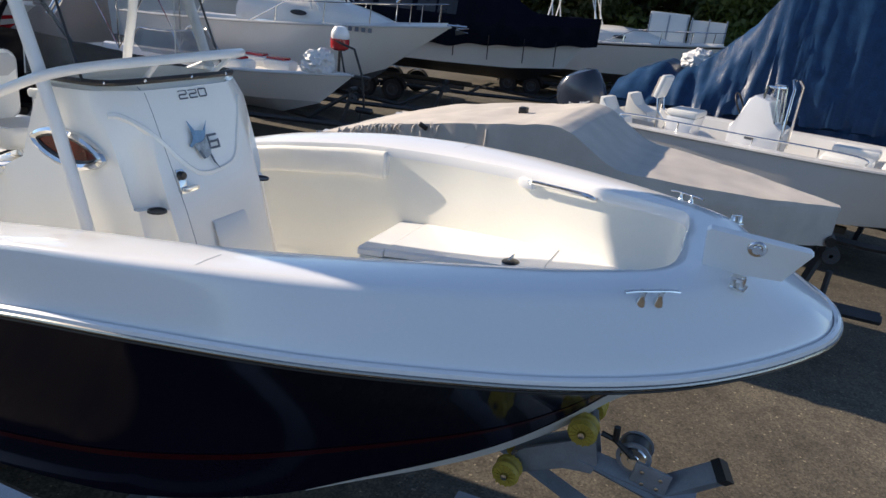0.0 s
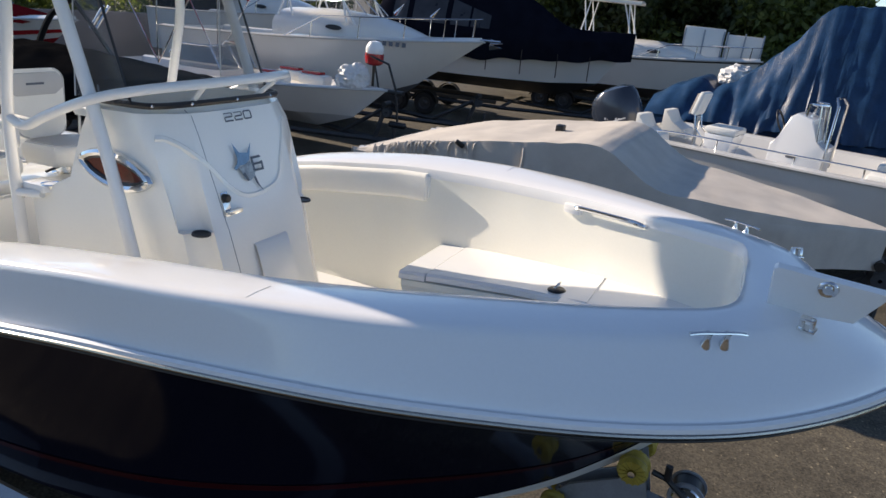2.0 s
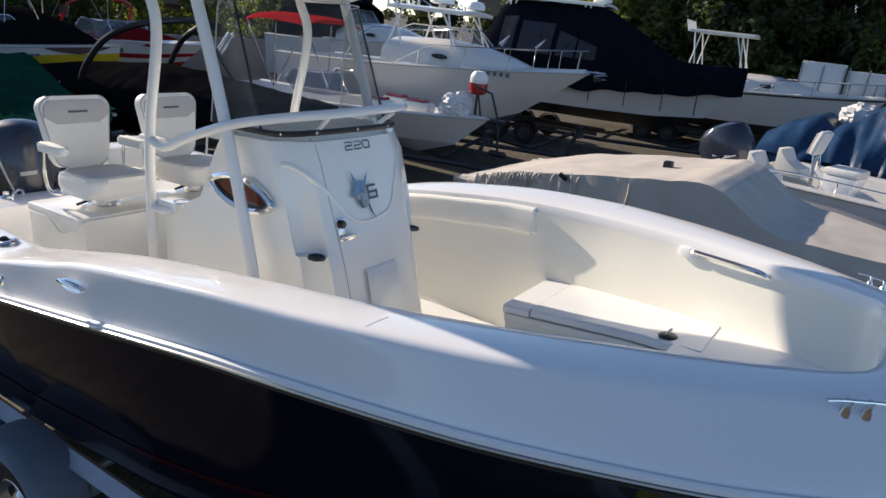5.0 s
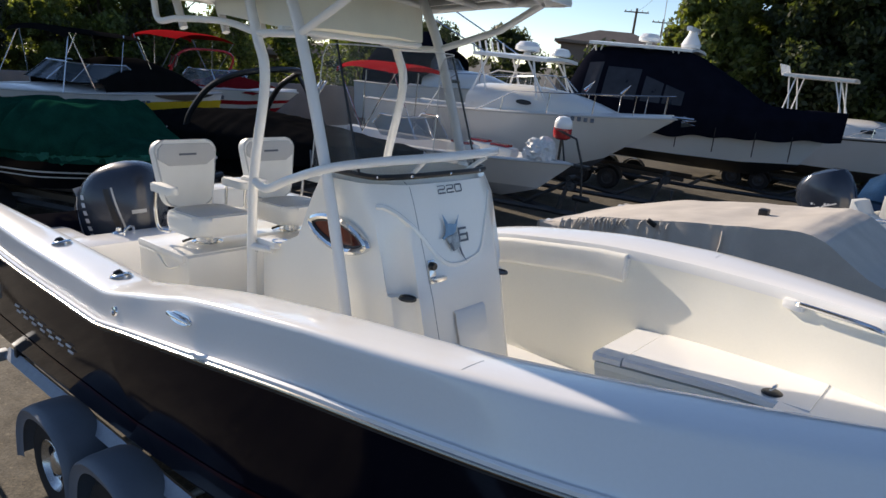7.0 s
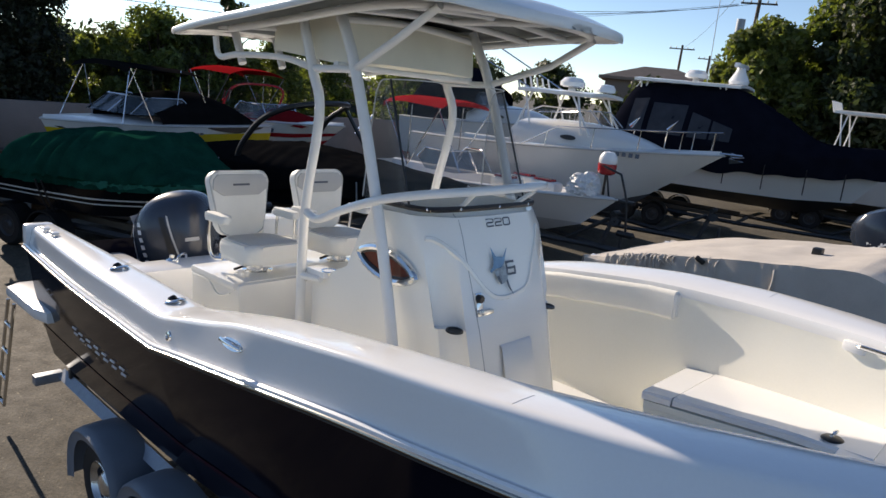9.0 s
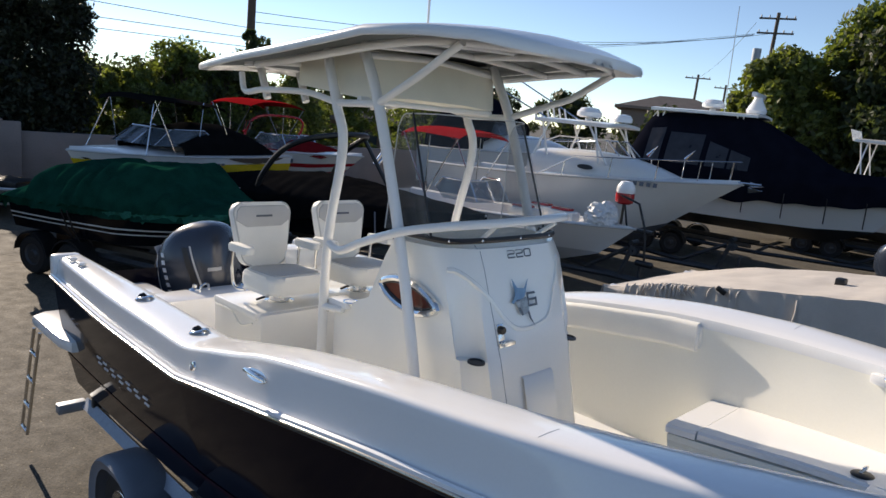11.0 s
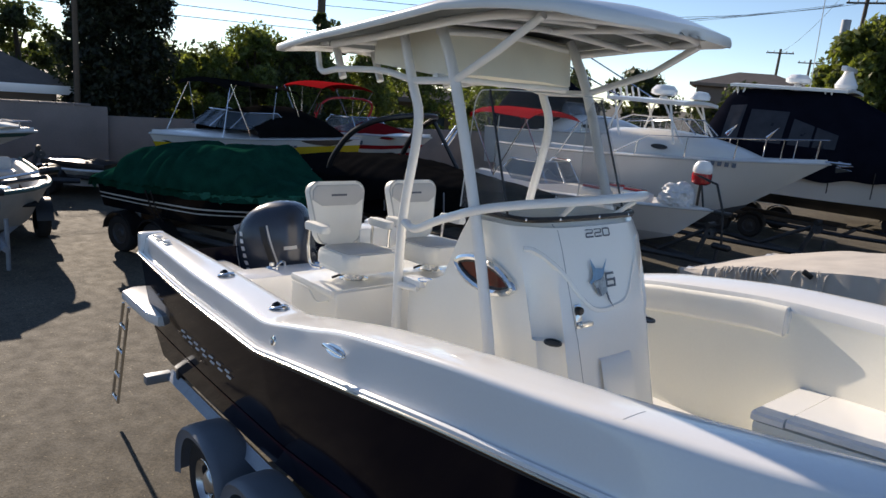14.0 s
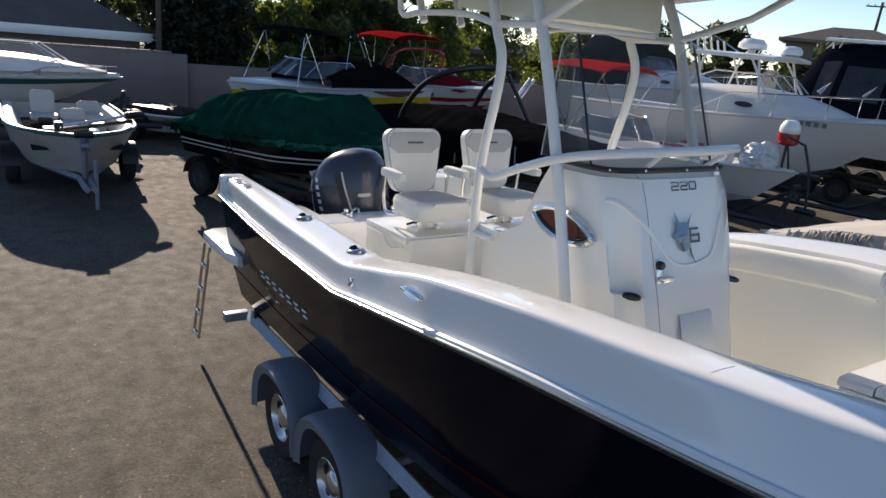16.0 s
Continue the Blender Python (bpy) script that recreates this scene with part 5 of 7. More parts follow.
tree("cypress", "dense dark columnar cypress behind the wall", (-19.2, 2.75, 0), 6.6, 1.62, 0.3, 52000, M["needle"], 3, 0.075, 260, 0.2, column=True)
for i, (x, y, h, r, m, n) in enumerate(((-23.0, 5.1, 3.9, 1.5, "leaf", 7000), (-22.0, 6.5, 3.5, 1.4, "leaf_y", 7000), (-22.0, 8.1, 4.5, 1.9, "leaf", 8000), (-22.9, 7.2, 3.9, 1.8, "leaf_d", 6000), (-22.2, 9.0, 4.2, 1.8, "leaf", 6000), (-21.8, 10.4, 4.1, 1.6, "leaf_y", 6000), (-21.4, 9.6, 4.15, 1.4, "leaf_d", 7000), (-22.8, 11.3, 5.7, 1.2, "leaf_d", 5000),
                                        (-21.5, 13.2, 4.3, 1.7, "leaf_y", 6000), (-22.5, 16.0, 4.2, 1.8, "leaf", 6000), (-21.5, 19.5, 4.5, 2.0, "leaf", 6000), (-20.5, 24.0, 4.6, 2.2, "leaf_d", 6000),
                                        (-25.0, 1.0, 4.6, 1.8, "leaf_d", 6000), (-26.5, -2.5, 5.0, 1.5, "leaf", 4500))):
    tree("tree", "leafy yard tree beyond the wall", (x, y, 0), h, r, 0.9, n * 2, M[m], 20 + i, 0.085, 60, 0.14)
for i, (x, y, h, r, n) in enumerate(((-7.3, 24.6, 6.6, 2.0, 20000), (-5.2, 26.6, 8.6, 2.4, 26000), (-3.4, 25.8, 8.8, 2.6, 26000), (-1.6, 28.6, 9.4, 2.6, 22000), (0.2, 27.2, 8.8, 2.8, 20000), (3.0, 28.5, 8.4, 2.9, 16000), (8.0, 28.0, 7.2, 2.6, 11000), (12.5, 26.0, 6.0, 2.5, 9000))):
    tree("fig_tree", "big dense dark green tree", (x, y, 0), h, r, 0.8, int(n * 1.8), M["leaf_y" if i in (0,) else "leaf" if i in (1, 6) else "leaf_d"], 50 + i, 0.135, 130, 0.3)
for i, (x, y, h) in enumerate(((-26.5, 38.0, 5.4), (-31, 35.0, 5.0), (-36, 33, 5.5), (-21.5, 42.0, 4.7), (-18.0, 43.5, 4.4), (-14.6, 44.0, 4.8), (-11.5, 44.5, 5.2))):
    tree("tree", "far dark garden tree", (x, y, 0), h, 3.0, 0.8, 6000, M["leaf_d"], 70 + i, 0.2, 40, 0.2)
# hedges and far woods that close the horizon
rng = np.random.RandomState(9)
cs, rs = [], []
for a in np.linspace(0, 2 * math.pi, 420, endpoint=False):
    if 95 < math.degrees(a) < 150:
        continue
    d = 52 + rng.uniform(-5, 5)
    cs.append((d * math.cos(a), d * math.sin(a), rng.uniform(0.5, 3.2)))
    rs.append(rng.uniform(1.2, 2.2))
w = new("far_woods", leaf_mesh(cs, rs, 60000, 0.3, 5))
w.data.materials.append(M["leaf_d"])
tagged(w, "dark belt of far trees round the yard", "trees", kind="stuff")
cs, rs = [], []
for x in np.linspace(-3.0, 9.0, 46):
    cs.append((x, 25.2 + rng.uniform(-0.6, 0.6), rng.uniform(0.3, 2.6)))
    rs.append(rng.uniform(0.5, 0.9))
for x in np.linspace(1.2, 5.2, 30):
    cs.append((x, 25.6 + rng.uniform(-0.5, 0.5), rng.uniform(2.6, 4.4)))
    rs.append(rng.uniform(0.4, 0.75))
w = new("hedge", leaf_mesh(cs, rs, 18000, 0.14, 6))
w.data.materials.append(M["leaf_y"])
tagged(w, "sunlit green hedge at the back of the yard", "hedge", kind="stuff")
# white box trailer behind the boats
T = thing("box_trailer", pose(1.0, 22.5, 0, 0, 0, 3), "white box trailer parked by the hedge", "trailer")
part("body", box((1.25, 0.9, 2.5), (-0.6, 0, 1.78), 0.03), M["hull_w"], T)
part("body", box((1.15, 0.9, 2.36), (0.65, 0.05, 1.71), 0.03), M["hull_w"], T)
for x in (-1.2, -0.6, 0.0, 0.12, 0.65, 1.2):
    part("corner_post", box((0.05, 0.05, 2.4), (x, -0.46, 1.76), 0.008), M["galv"], T)
part("chassis", box((2.6, 0.8, 0.12), (0, 0, 0.47), 0.02), M["black"], T)
for x in (-0.6, 0.6):
    for s in (-1, 1):
        part("wheel", lathe([(0.1, -0.08), (0.28, -0.08), (0.3, 0.0), (0.28, 0.08), (0.1, 0.08)], 18, m=Matrix.Translation((x, 0.4 * s, 0.3)) @ rot(90, 0, 0).to_4x4()), M["rubber"], T)

# ---- other boats ----
def hull_line(L, B, z0, z1, n=40, bow=2.2):
    """Half plan of a sheer: stern at x = 0, bow at x = L."""
    out = []
    for i in range(n):
        f = i / (n - 1)
        f = 1 - (1 - f) ** 1.5
        y = B / 2 * (0.97 + 0.03 * min(1, f * 4)) * max(0.0, 1 - (max(0.0, f - 0.45) / 0.55) ** bow)
        out.append((L * f, y, z0 + (z1 - z0) * f ** 1.6))
    return np.array(out)


def yard_boat(name, label, L, B, z0, z1, at, heading, side, band=None, keel=0.45, chine=0.6, bottom=None, deck=None, category="boat", bow=2.2, rake=0.62, rise=0.36):
    """A motor boat on a trailer: hull side, bottom, deck edge, an optional coloured band."""
    T = thing(name, pose(*at, 0, 0, heading), label, category)
    s = hull_line(L, B, z0, z1, bow=bow)
    n = len(s)
    back = lambda x: x if x < 0.5 * L else 0.5 * L + (x - 0.5 * L) * rake
    ch = np.array([(back(p[0]), p[1] * lerp(p[0] / L, (0, 0.5, 0.8, 1), (0.88, 0.85, 0.6, 0.3)), lerp(p[0] / L, (0, 0.5, 0.8, 1), (chine, chine + 0.05, chine + 0.39 * rise * (z1 - chine), chine + rise * (z1 - chine)))) for p in s])
    kl = np.array([(c[0], 0, lerp(p[0] / L, (0, 0.6, 0.85, 1), (keel, keel + 0.03, keel + 0.30 * (chine + 0.3 * (z1 - chine) - keel) * rise / 0.36, chine + (rise - 0.02) * (z1 - chine)))) for p, c in zip(s, ch)])

    def two(c):
        c = c * (1, -1, 1)
        return np.vstack([c, (c * (1, -1, 1))[::-1]])
    rows = [two(s * (1 - f) + ch * f) for f in (0, 0.2, 0.45, 0.7, 1.0)]
    bm = grid(rows)
    st = [r[0] for r in rows] + [r[-1] for r in rows[::-1]]
    bm.faces.new([bm.verts.new(tuple(p)) for p in st])
    part("hull", weld(bm), side, T)
    bm = grid([two(ch), two(ch * 0.5 + kl * 0.5), two(kl)])
    part("hull_bottom", weld(bm), bottom or M["antifoul"], T)
    if band:
        for f0, f1, bmat in (band if isinstance(band, list) else [band]):
            rows = [two((s * (1 - f) + ch * f) + (0.012, 0.014, 0)) for f in np.linspace(f0, f1, 5)]
            part("hull_band", grid(rows), bmat, T)
    inner = s * (0.985, 0.88, 1) + (0.0, 0, 0.03)
    ins = s * (0.975, 0.80, 1) + (0, 0, 0.0)
    fl = np.array([(c[0] * 0.93, min(c[1], q[1]) * 0.85, min(z0 - 0.35, 1.2)) for c, q in zip(ch, ins)])
    bm = grid([two(s), two(inner), two(ins), two(fl)])
    grid([fl * (1, -1, 1), fl * (1, 0, 1), fl], bm)
    part("deck", weld(bm), deck or M["hull_w"], T)
    pts = two(s + (0, 0.0, 0.0)) * (1, 1.004, 1)
    part("rub_rail", tube(pts, 0.022, 6), M["vinyl_g"], T)
    return T, s


def cover(name, label, L, B, z0, z1, at, heading, material, prof, wide, drop=0.3, wrinkle=0.03, seed=1, bow=2.2, over=0.04, fold=0.0, power=0.7, pleat=0.0, crease=70, frill=0.0, n=110, drape=0.0, fan=None):
    """A canvas drawn over a hull of that size; prof: (x, height over the sheer) along the middle; wide: how far in from the edge it rises."""
    s = hull_line(L, B, z0, z1, n, bow)
    px, ph = [p[0] for p in prof], [p[1] for p in prof]
    rows = []
    K = np.concatenate([-1 - np.linspace(drop, 0.02, 7) / B * 2, -1 + wide * np.linspace(0, 1, 9) ** 1.5, np.linspace(-1 + wide, 1 - wide, 15)[1:-1], 1 - wide * np.linspace(1, 0, 9) ** 1.5, 1 + np.linspace(0.02, drop, 7) / B * 2])
    for p in s:
        row = []
        x, hw = p[0], p[1] + over
        h = sum(lerp(x + d, px, ph) for d in (-0.12, 0, 0.12)) / 3
        for k in K:
            if abs(k) <= 1:
                y = hw * k
                fy = min(1.0, (1 - abs(k)) / wide) ** power
                nv = noise.noise(Vector((x * 1.7 + seed, y * 1.7, 3.1))) + 0.5 * noise.noise(Vector((x * 5 + seed, y * 4, 1.7)))
                rip = abs(noise.noise(Vector((x * 3.5 + seed, y * 0.9, 7.7)))) - 0.2
                z = p[2] + 0.03 + h * fy + wrinkle * nv * (0.4 + fy * 0.6) + fold * rip * (1 - abs(2 * fy - 1) * 0.6) * min(1, h * 2)
                y += math.copysign(fold * 0.8 * rip * (1 - fy), k)
                if frill and k < 0:
                    g = max(0.0, min(1.0, (2.6 - x) / 1.2)) * frill
                    y += g * math.sin(31 * x + 14 * noise.noise(Vector((x * 2, 0, seed)))) * (1 - 0.8 * fy)
                    z += 0.5 * g * math.sin(29 * x + 1) * fy * (1 - fy) * 4
                if drape:
                    q = x * 5.5 + 3.5 * noise.noise(Vector((x * 1.3, y, seed)))
                    y += math.copysign(drape * (abs(math.sin(q)) ** 0.5 - 0.6) * (1 - fy) ** 0.5, k)
                if pleat:
                    u = x * 4.2 + y * 1.8 + 1.5 * noise.noise(Vector((x * 0.8, y * 0.8, seed)))
                    z += pleat * (abs(math.sin(u)) ** 0.6 - 0.6) * (1.1 - 0.7 * fy) * min(1, h * 2)
                if fan:  # folds that run down from the peak at x = fan
                    down = lerp(fan, px, ph) - h * fy
                    far = math.hypot(x - fan, down)
                    q = 13 * math.atan2(x - fan, down + 0.25) + 2.2 * noise.noise(Vector((x * 0.9, y * 0.9, seed)))
                    g = (abs(math.sin(q)) ** 0.7 - 0.6) * min(0.2, 0.13 * far) * min(1, h * 1.2) * max(0.0, min(1.0, (4.6 - x) / 1.5))
                    z += g * (0.35 + 0.65 * fy)
                    y += math.copysign(g * (1.2 - fy), k)
            else:
                d = (abs(k) - 1) * B / 2
                f1 = noise.noise(Vector((x * 4 + seed, 0.3 if k > 0 else 9.3, d * 1.5))) * 0.6 + 0.5 * (abs(noise.noise(Vector((x * 9 + seed, d, 4.0)))) - 0.2)
                y = math.copysign(hw + 0.012 + (wrinkle + fold * 0.5) * 1.6 * f1 * min(1, d * 6), k)
                z = p[2] + 0.03 - d * (1 + 0.30 * noise.noise(Vector((x * 1.3, 5.0 + seed, 0))))
            row.append((x, y, z))
        rows.append(row)
    bm = grid(rows)
    st = [(p[0] - 0.02, p[1], p[2]) for p in rows[0]]
    grid([st, [(p[0] - 0.05, p[1], min(p[2], z0) - drop) for p in st]], bm)
    ob = part(name, weld(bm, 0.002), material, None, "", crease)
    ob.matrix_world = pose(*at, 0, 0, heading)
    return tagged(ob, label, "boat cover")


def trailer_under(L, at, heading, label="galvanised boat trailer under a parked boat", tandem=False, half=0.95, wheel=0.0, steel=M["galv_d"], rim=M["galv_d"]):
    """A low trailer: rails, tongue, jack and wheels, stern at x = 0."""
    T = thing("boat_trailer", pose(*at, 0, 0, heading), label, "trailer", "yard trailers")
    ax = L * 0.30 + wheel
    for s in (-1, 1):
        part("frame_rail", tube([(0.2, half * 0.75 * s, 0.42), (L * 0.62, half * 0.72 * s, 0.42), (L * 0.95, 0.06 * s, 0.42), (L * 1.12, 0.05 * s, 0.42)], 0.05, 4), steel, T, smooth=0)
        part("bunk", box((L * 0.5, 0.09, 0.10), (L * 0.33, half * 0.45 * s, 0.50), 0.01), M["wood"], T)
        for x in ((ax - 0.4, ax + 0.4) if tandem else (ax,)):
            m = Matrix.Translation((x, half * s, 0.31)) @ rot(-90 * s, 0, 0).to_4x4()
            w = part("wheel", lathe([(0.17, -0.09), (0.27, -0.1), (0.305, -0.06), (0.31, 0.0), (0.305, 0.06), (0.27, 0.1), (0.17, 0.09)], 24, m=m), M["rubber"], T)
            part("rim", lathe([(0.175, 0.085), (0.15, 0.06), (0.08, 0.06), (0.05, 0.09), (0.0, 0.09)], 18, m=m), rim, w)
            rows = [[(x + 0.36 * math.cos(a), (half + dy) * s, 0.31 + 0.36 * math.sin(a) + dz) for dy, dz in ((0.13, -0.03), (0.13, 0), (-0.12, 0.0))] for a in np.linspace(0.1, math.pi - 0.1, 10)]
            part("fender", grid(rows), M["black"], T)
    for x in (0.3, ax, L * 0.6):
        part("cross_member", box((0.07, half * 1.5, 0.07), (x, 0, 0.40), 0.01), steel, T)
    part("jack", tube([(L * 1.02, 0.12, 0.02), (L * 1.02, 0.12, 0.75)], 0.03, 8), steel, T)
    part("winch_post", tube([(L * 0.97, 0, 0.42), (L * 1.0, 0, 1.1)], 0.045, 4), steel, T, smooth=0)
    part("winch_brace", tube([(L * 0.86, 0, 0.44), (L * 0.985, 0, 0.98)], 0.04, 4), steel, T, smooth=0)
    part("bow_stop", tube([(L * 1.0, -0.12, 1.1), (L * 1.0, 0.12, 1.1)], 0.05, 8), M["black"], T)
    part("winch_drum", lathe([(0.02, -0.06), (0.08, -0.06), (0.08, -0.05), (0.045, -0.045), (0.045, 0.045), (0.08, 0.05), (0.08, 0.06), (0.02, 0.06)], 16, m=Matrix.Translation((L * 0.99 + 0.1, 0, 0.95)) @ rot(90, 0, 0).to_4x4()), steel, T)
    return T


def screen(T, x, hw, z, h, rake, deep=0.5, m=None):
    """A wraparound windscreen with its frame."""
    base = catmull([(x - deep, -hw, z), (x - 0.1, -hw * 0.9, z), (x, -hw * 0.5, z), (x + 0.03, 0, z), (x, hw * 0.5, z), (x - 0.1, hw * 0.9, z), (x - deep, hw, z)], 25)
    top = [(p[0] - rake, p[1] * 0.93, p[2] + h * (1 if i not in (0, 24) else 0.5)) for i, p in enumerate(base)]
    g = part("windscreen", grid([base, top]), m or M["glass_d"], T)
    g.visible_shadow = False
    part("screen_frame", tube(top, 0.018, 6), M["steel"], T)
    for i in (6, 12, 18):
        part("screen_post", tube([base[i], top[i]], 0.014, 6), M["steel"], T)


def bimini(T, x0, x1, hw, z0, z1, material, folded=False):
    rows = []
    for f in np.linspace(0, 1, 9):
        x = x0 + (x1 - x0) * f
        z = z1 + 0.05 * math.sin(math.pi * f)
        rows.append([(x, hw * k * 1.02, z - 0.16 * abs(k) ** 3 + 0.01 * math.sin(9 * f + k)) for k in np.linspace(-1, 1, 11)] )
    part("bimini_canvas", grid(rows), material, T)
    grid_edge = [[(p[0], p[1], p[2]) for p in rows[0]], [(p[0] - 0.01, p[1], p[2] - 0.10) for p in rows[0]]]
    part("canvas_skirt", grid(grid_edge), material, T)
    for s in (-1, 1):
        for xt in (x0 + 0.05, (x0 + x1) / 2, x1 - 0.05):
            part("bimini_leg", tube([((x0 + x1) / 2, hw * s, z0), (xt, hw * s, z1 - 0.15)], 0.014, 6), M["steel"], T)


def outboard(at, heading, label, k=1.0, tilt=0):
    T = thing("outboard_motor", pose(*at, 0, -tilt, heading), label, "outboard motor")
    rows = []
    for z, l, w, dx in ((-0.12, 0.22, 0.14, 0.0), (-0.02, 0.28, 0.18, -0.01), (0.06, 0.31, 0.20, -0.02), (0.22, 0.33, 0.21, -0.03), (0.36, 0.30, 0.20, -0.02), (0.44, 0.24, 0.17, 0.0), (0.48, 0.12, 0.08, 0.02), (0.485, 0.01, 0.01, 0.02)):
        rows.append([(k * (dx + l * math.cos(a)), k * w * math.sin(a), k * z) for a in np.linspace(0, 2 * math.pi, 24, endpoint=False)])
    part("cowling", grid(rows, close_v=True), M["motor"], T)
    part("leg", box((0.2 * k, 0.1 * k, 1.0 * k), (-0.05, 0, -0.6 * k), 0.03), M["motor"], T)
    for s in (-1, 1):
        for i in range(6):
            part("silver_mark", box((0.03, 0.004, 0.03), (-0.14 + 0.045 * i, 0.197 * k * s, 0.16 - 0.012 * i), 0.0), M["silver"], T)
        part("stripe", box((0.4, 0.004, 0.02), (0.0, 0.198 * k * s, 0.09), 0.0), M["silver"], T)
    return T


def rails(T, s_line, z, f0=0.35, inset=0.1):
    """A bow rail on posts along the sheer."""
    L = s_line[-1][0]
    pts = [p * (1, 1, 1) for p in s_line if p[0] > f0 * L]
    for s in (-1, 1):
        line = [((p[0] - 0.1), max(p[1] - inset, 0.02) * s, p[2] + z * min(1, i / 4)) for i, p in enumerate(pts)]
        part("bow_rail", tube(line, 0.013, 6), M["steel"], T)
        for i in range(3, len(line), 5):
            p = line[i]
            part("rail_post", tube([p, (p[0] - 0.02, p[1] * 1.02, pts[i][2])], 0.011, 6), M["steel"], T)


def cabin(T, L, B, z, x0, x1, h):
    """A low cabin trunk with a dark oval side light."""
    rows = []
    for f in np.linspace(0, 1, 14):
        x = x0 + (x1 - x0) * f
        hh = h * (1 - f ** 3) * (0.9 + 0.1 * math.sin(f * 3))
        hw = B / 2 * 0.74 * (1 - 0.75 * f ** 2.2)
        rows.append([(x, hw * math.cos(a), z + 0.12 * f + hh * math.sin(a) ** 0.6) for a in np.linspace(0, math.pi, 13)])
    bm = grid(rows)
    bmesh.ops.holes_fill(bm, edges=[e for e in bm.edges if e.is_boundary and all(abs(v.co.x - x0) < 1e-4 for v in e.verts)])
    part("cabin_trunk", bm, M["hull_w"], T)
    for s in (-1, 1):
        xm = x0 + (x1 - x0) * 0.42
        part("side_light", prism([(0.2 * math.cos(a), 0.055 * math.sin(a)) for a in np.linspace(0, 2 * math.pi, 16, endpoint=False)], 0.02, m=Matrix.Translation((xm, (B / 2 * 0.71) * s, z + h * 0.42)) @ rot(80, 0, 0).to_4x4()), M["black"], T)


def deck_plate(T, s_line, f0=0.45, dz=0.02):
    pts = [p for p in s_line if p[0] >= f0 * s_line[-1][0]]
    part("foredeck", grid([[(p[0] * 0.99, p[1] * 0.9 * k, p[2] + dz + 0.06 * (1 - k * k)) for k in np.linspace(-1, 1, 7)] for p in pts]), M["hull_w"], T)


def hardtop(T, x0, x1, hw, z, foot_z, launcher=True, radar=False):
    rows = []
    for f in np.linspace(0, 1, 7):
        x = x0 + (x1 - x0) * f
        rows.append([(x, hw * k * (1 - 0.25 * max(0, f - 0.7)), z + 0.05 * (1 - k * k)) for k in np.linspace(-1, 1, 7)])
    bm = grid(rows)
    grid([[(p[0], p[1], p[2] - 0.07) for p in r] for r in rows], bm)
    edge = [r[0] for r in rows] + list(rows[-1][1:]) + [r[-1] for r in rows[::-1][1:]] + list(rows[0][::-1][1:-1])
    grid([edge, [(p[0], p[1], p[2] - 0.07) for p in edge]], bm, close_v=True)
    part("hardtop", weld(bm), M["powder"], T)
    for s in (-1, 1):
        for xa, xb in ((x0 + 0.15, x0 + 0.45), (x0 + 0.35, x0 + 0.05), (x1 - 0.5, x1 + 0.1), (x1 - 0.35, x1 - 0.1)):
            part("hardtop_leg", tube([(xa, hw * 0.85 * s, z - 0.05), (xb, hw * 0.95 * s, foot_z)], 0.024, 6), M["powder"], T)
    if launcher:
        for i in range(6):
            part("rod_tube", tube([(x0 - 0.05, -hw * 0.8 + i * hw * 0.32, z - 0.05), (x0 - 0.16, -hw * 0.8 + i * hw * 0.32, z + 0.28)], 0.024, 6), M["powder"], T)
    if radar:
        part("radar_dome", lathe([(0.0, 0.24), (0.2, 0.22), (0.29, 0.12), (0.29, 0.03), (0.2, 0.0)], 20, m=pose((x0 + x1) / 2, 0, z + 0.12)), M["gel"], T)
        part("radar_foot", lathe([(0.1, 0), (0.08, 0.14)], 10, m=pose((x0 + x1) / 2, 0, z)), M["gel"], T)


# tan covered runabout
TAN = (-1.18, 4.78, 0)
yard_boat("covered_runabout", "white runabout hull beneath a tan cover", 5.23, 2.0, 1.36, 1.40, TAN, -1, M["hull_w"], keel=0.55, chine=0.75)
trailer_under(5.23, TAN, -1, "trailer with dark winch post under a covered runabout")
tanc = cover("boat_cover", "wrinkled tan canvas cover stretched over a runabout", 5.23, 2.0, 1.36, 1.40, TAN, -1, M["tan"], [(0, -0.035), (0.17, 0.026), (0.70, 0.19), (1.53, 0.34), (2.22, 0.427), (2.57, 0.50), (2.67, 0.512), (3.24, 0.15), (3.58, 0.13), (5.23, 0.0)], 0.022, 0.40, 0.012, 4, fold=0.035, power=1.0, crease=30, frill=0.022, n=240)
part("cover_vent", box((0.09, 0.11, 0.09), (1.99, 0.0, 1.815), 0.015), M["black"], tanc, "black cover vent")
part("hem_cord", tube([(0.17 + 0.175 * i, -1.045 + 0.018 * math.sin(i * 2.1), 0.99 + 0.018 * math.sin(i)) for i in range(14)], 0.012, 5), M["tan"], tanc)
rngf = np.random.RandomState(31)
for i in range(26):
    x0_, l_ = rngf.uniform(0.25, 1.65), rngf.uniform(0.05, 0.13)
    zt = 1.37 + lerp(x0_, (0, 0.7, 1.53, 2.22), (0.0, 0.19, 0.34, 0.427)) + 0.02
    part("gathered_fold", tube([(x0_, -0.985, zt), (x0_ + rngf.uniform(-0.03, 0.03), -1.035, zt - l_ * 0.5), (x0_ + rngf.uniform(-0.07, 0.07), -1.03, zt - l_ * 1.7)], 0.014, 6, 8, taper=0.3, flat=0.7), M["tan"], tanc)
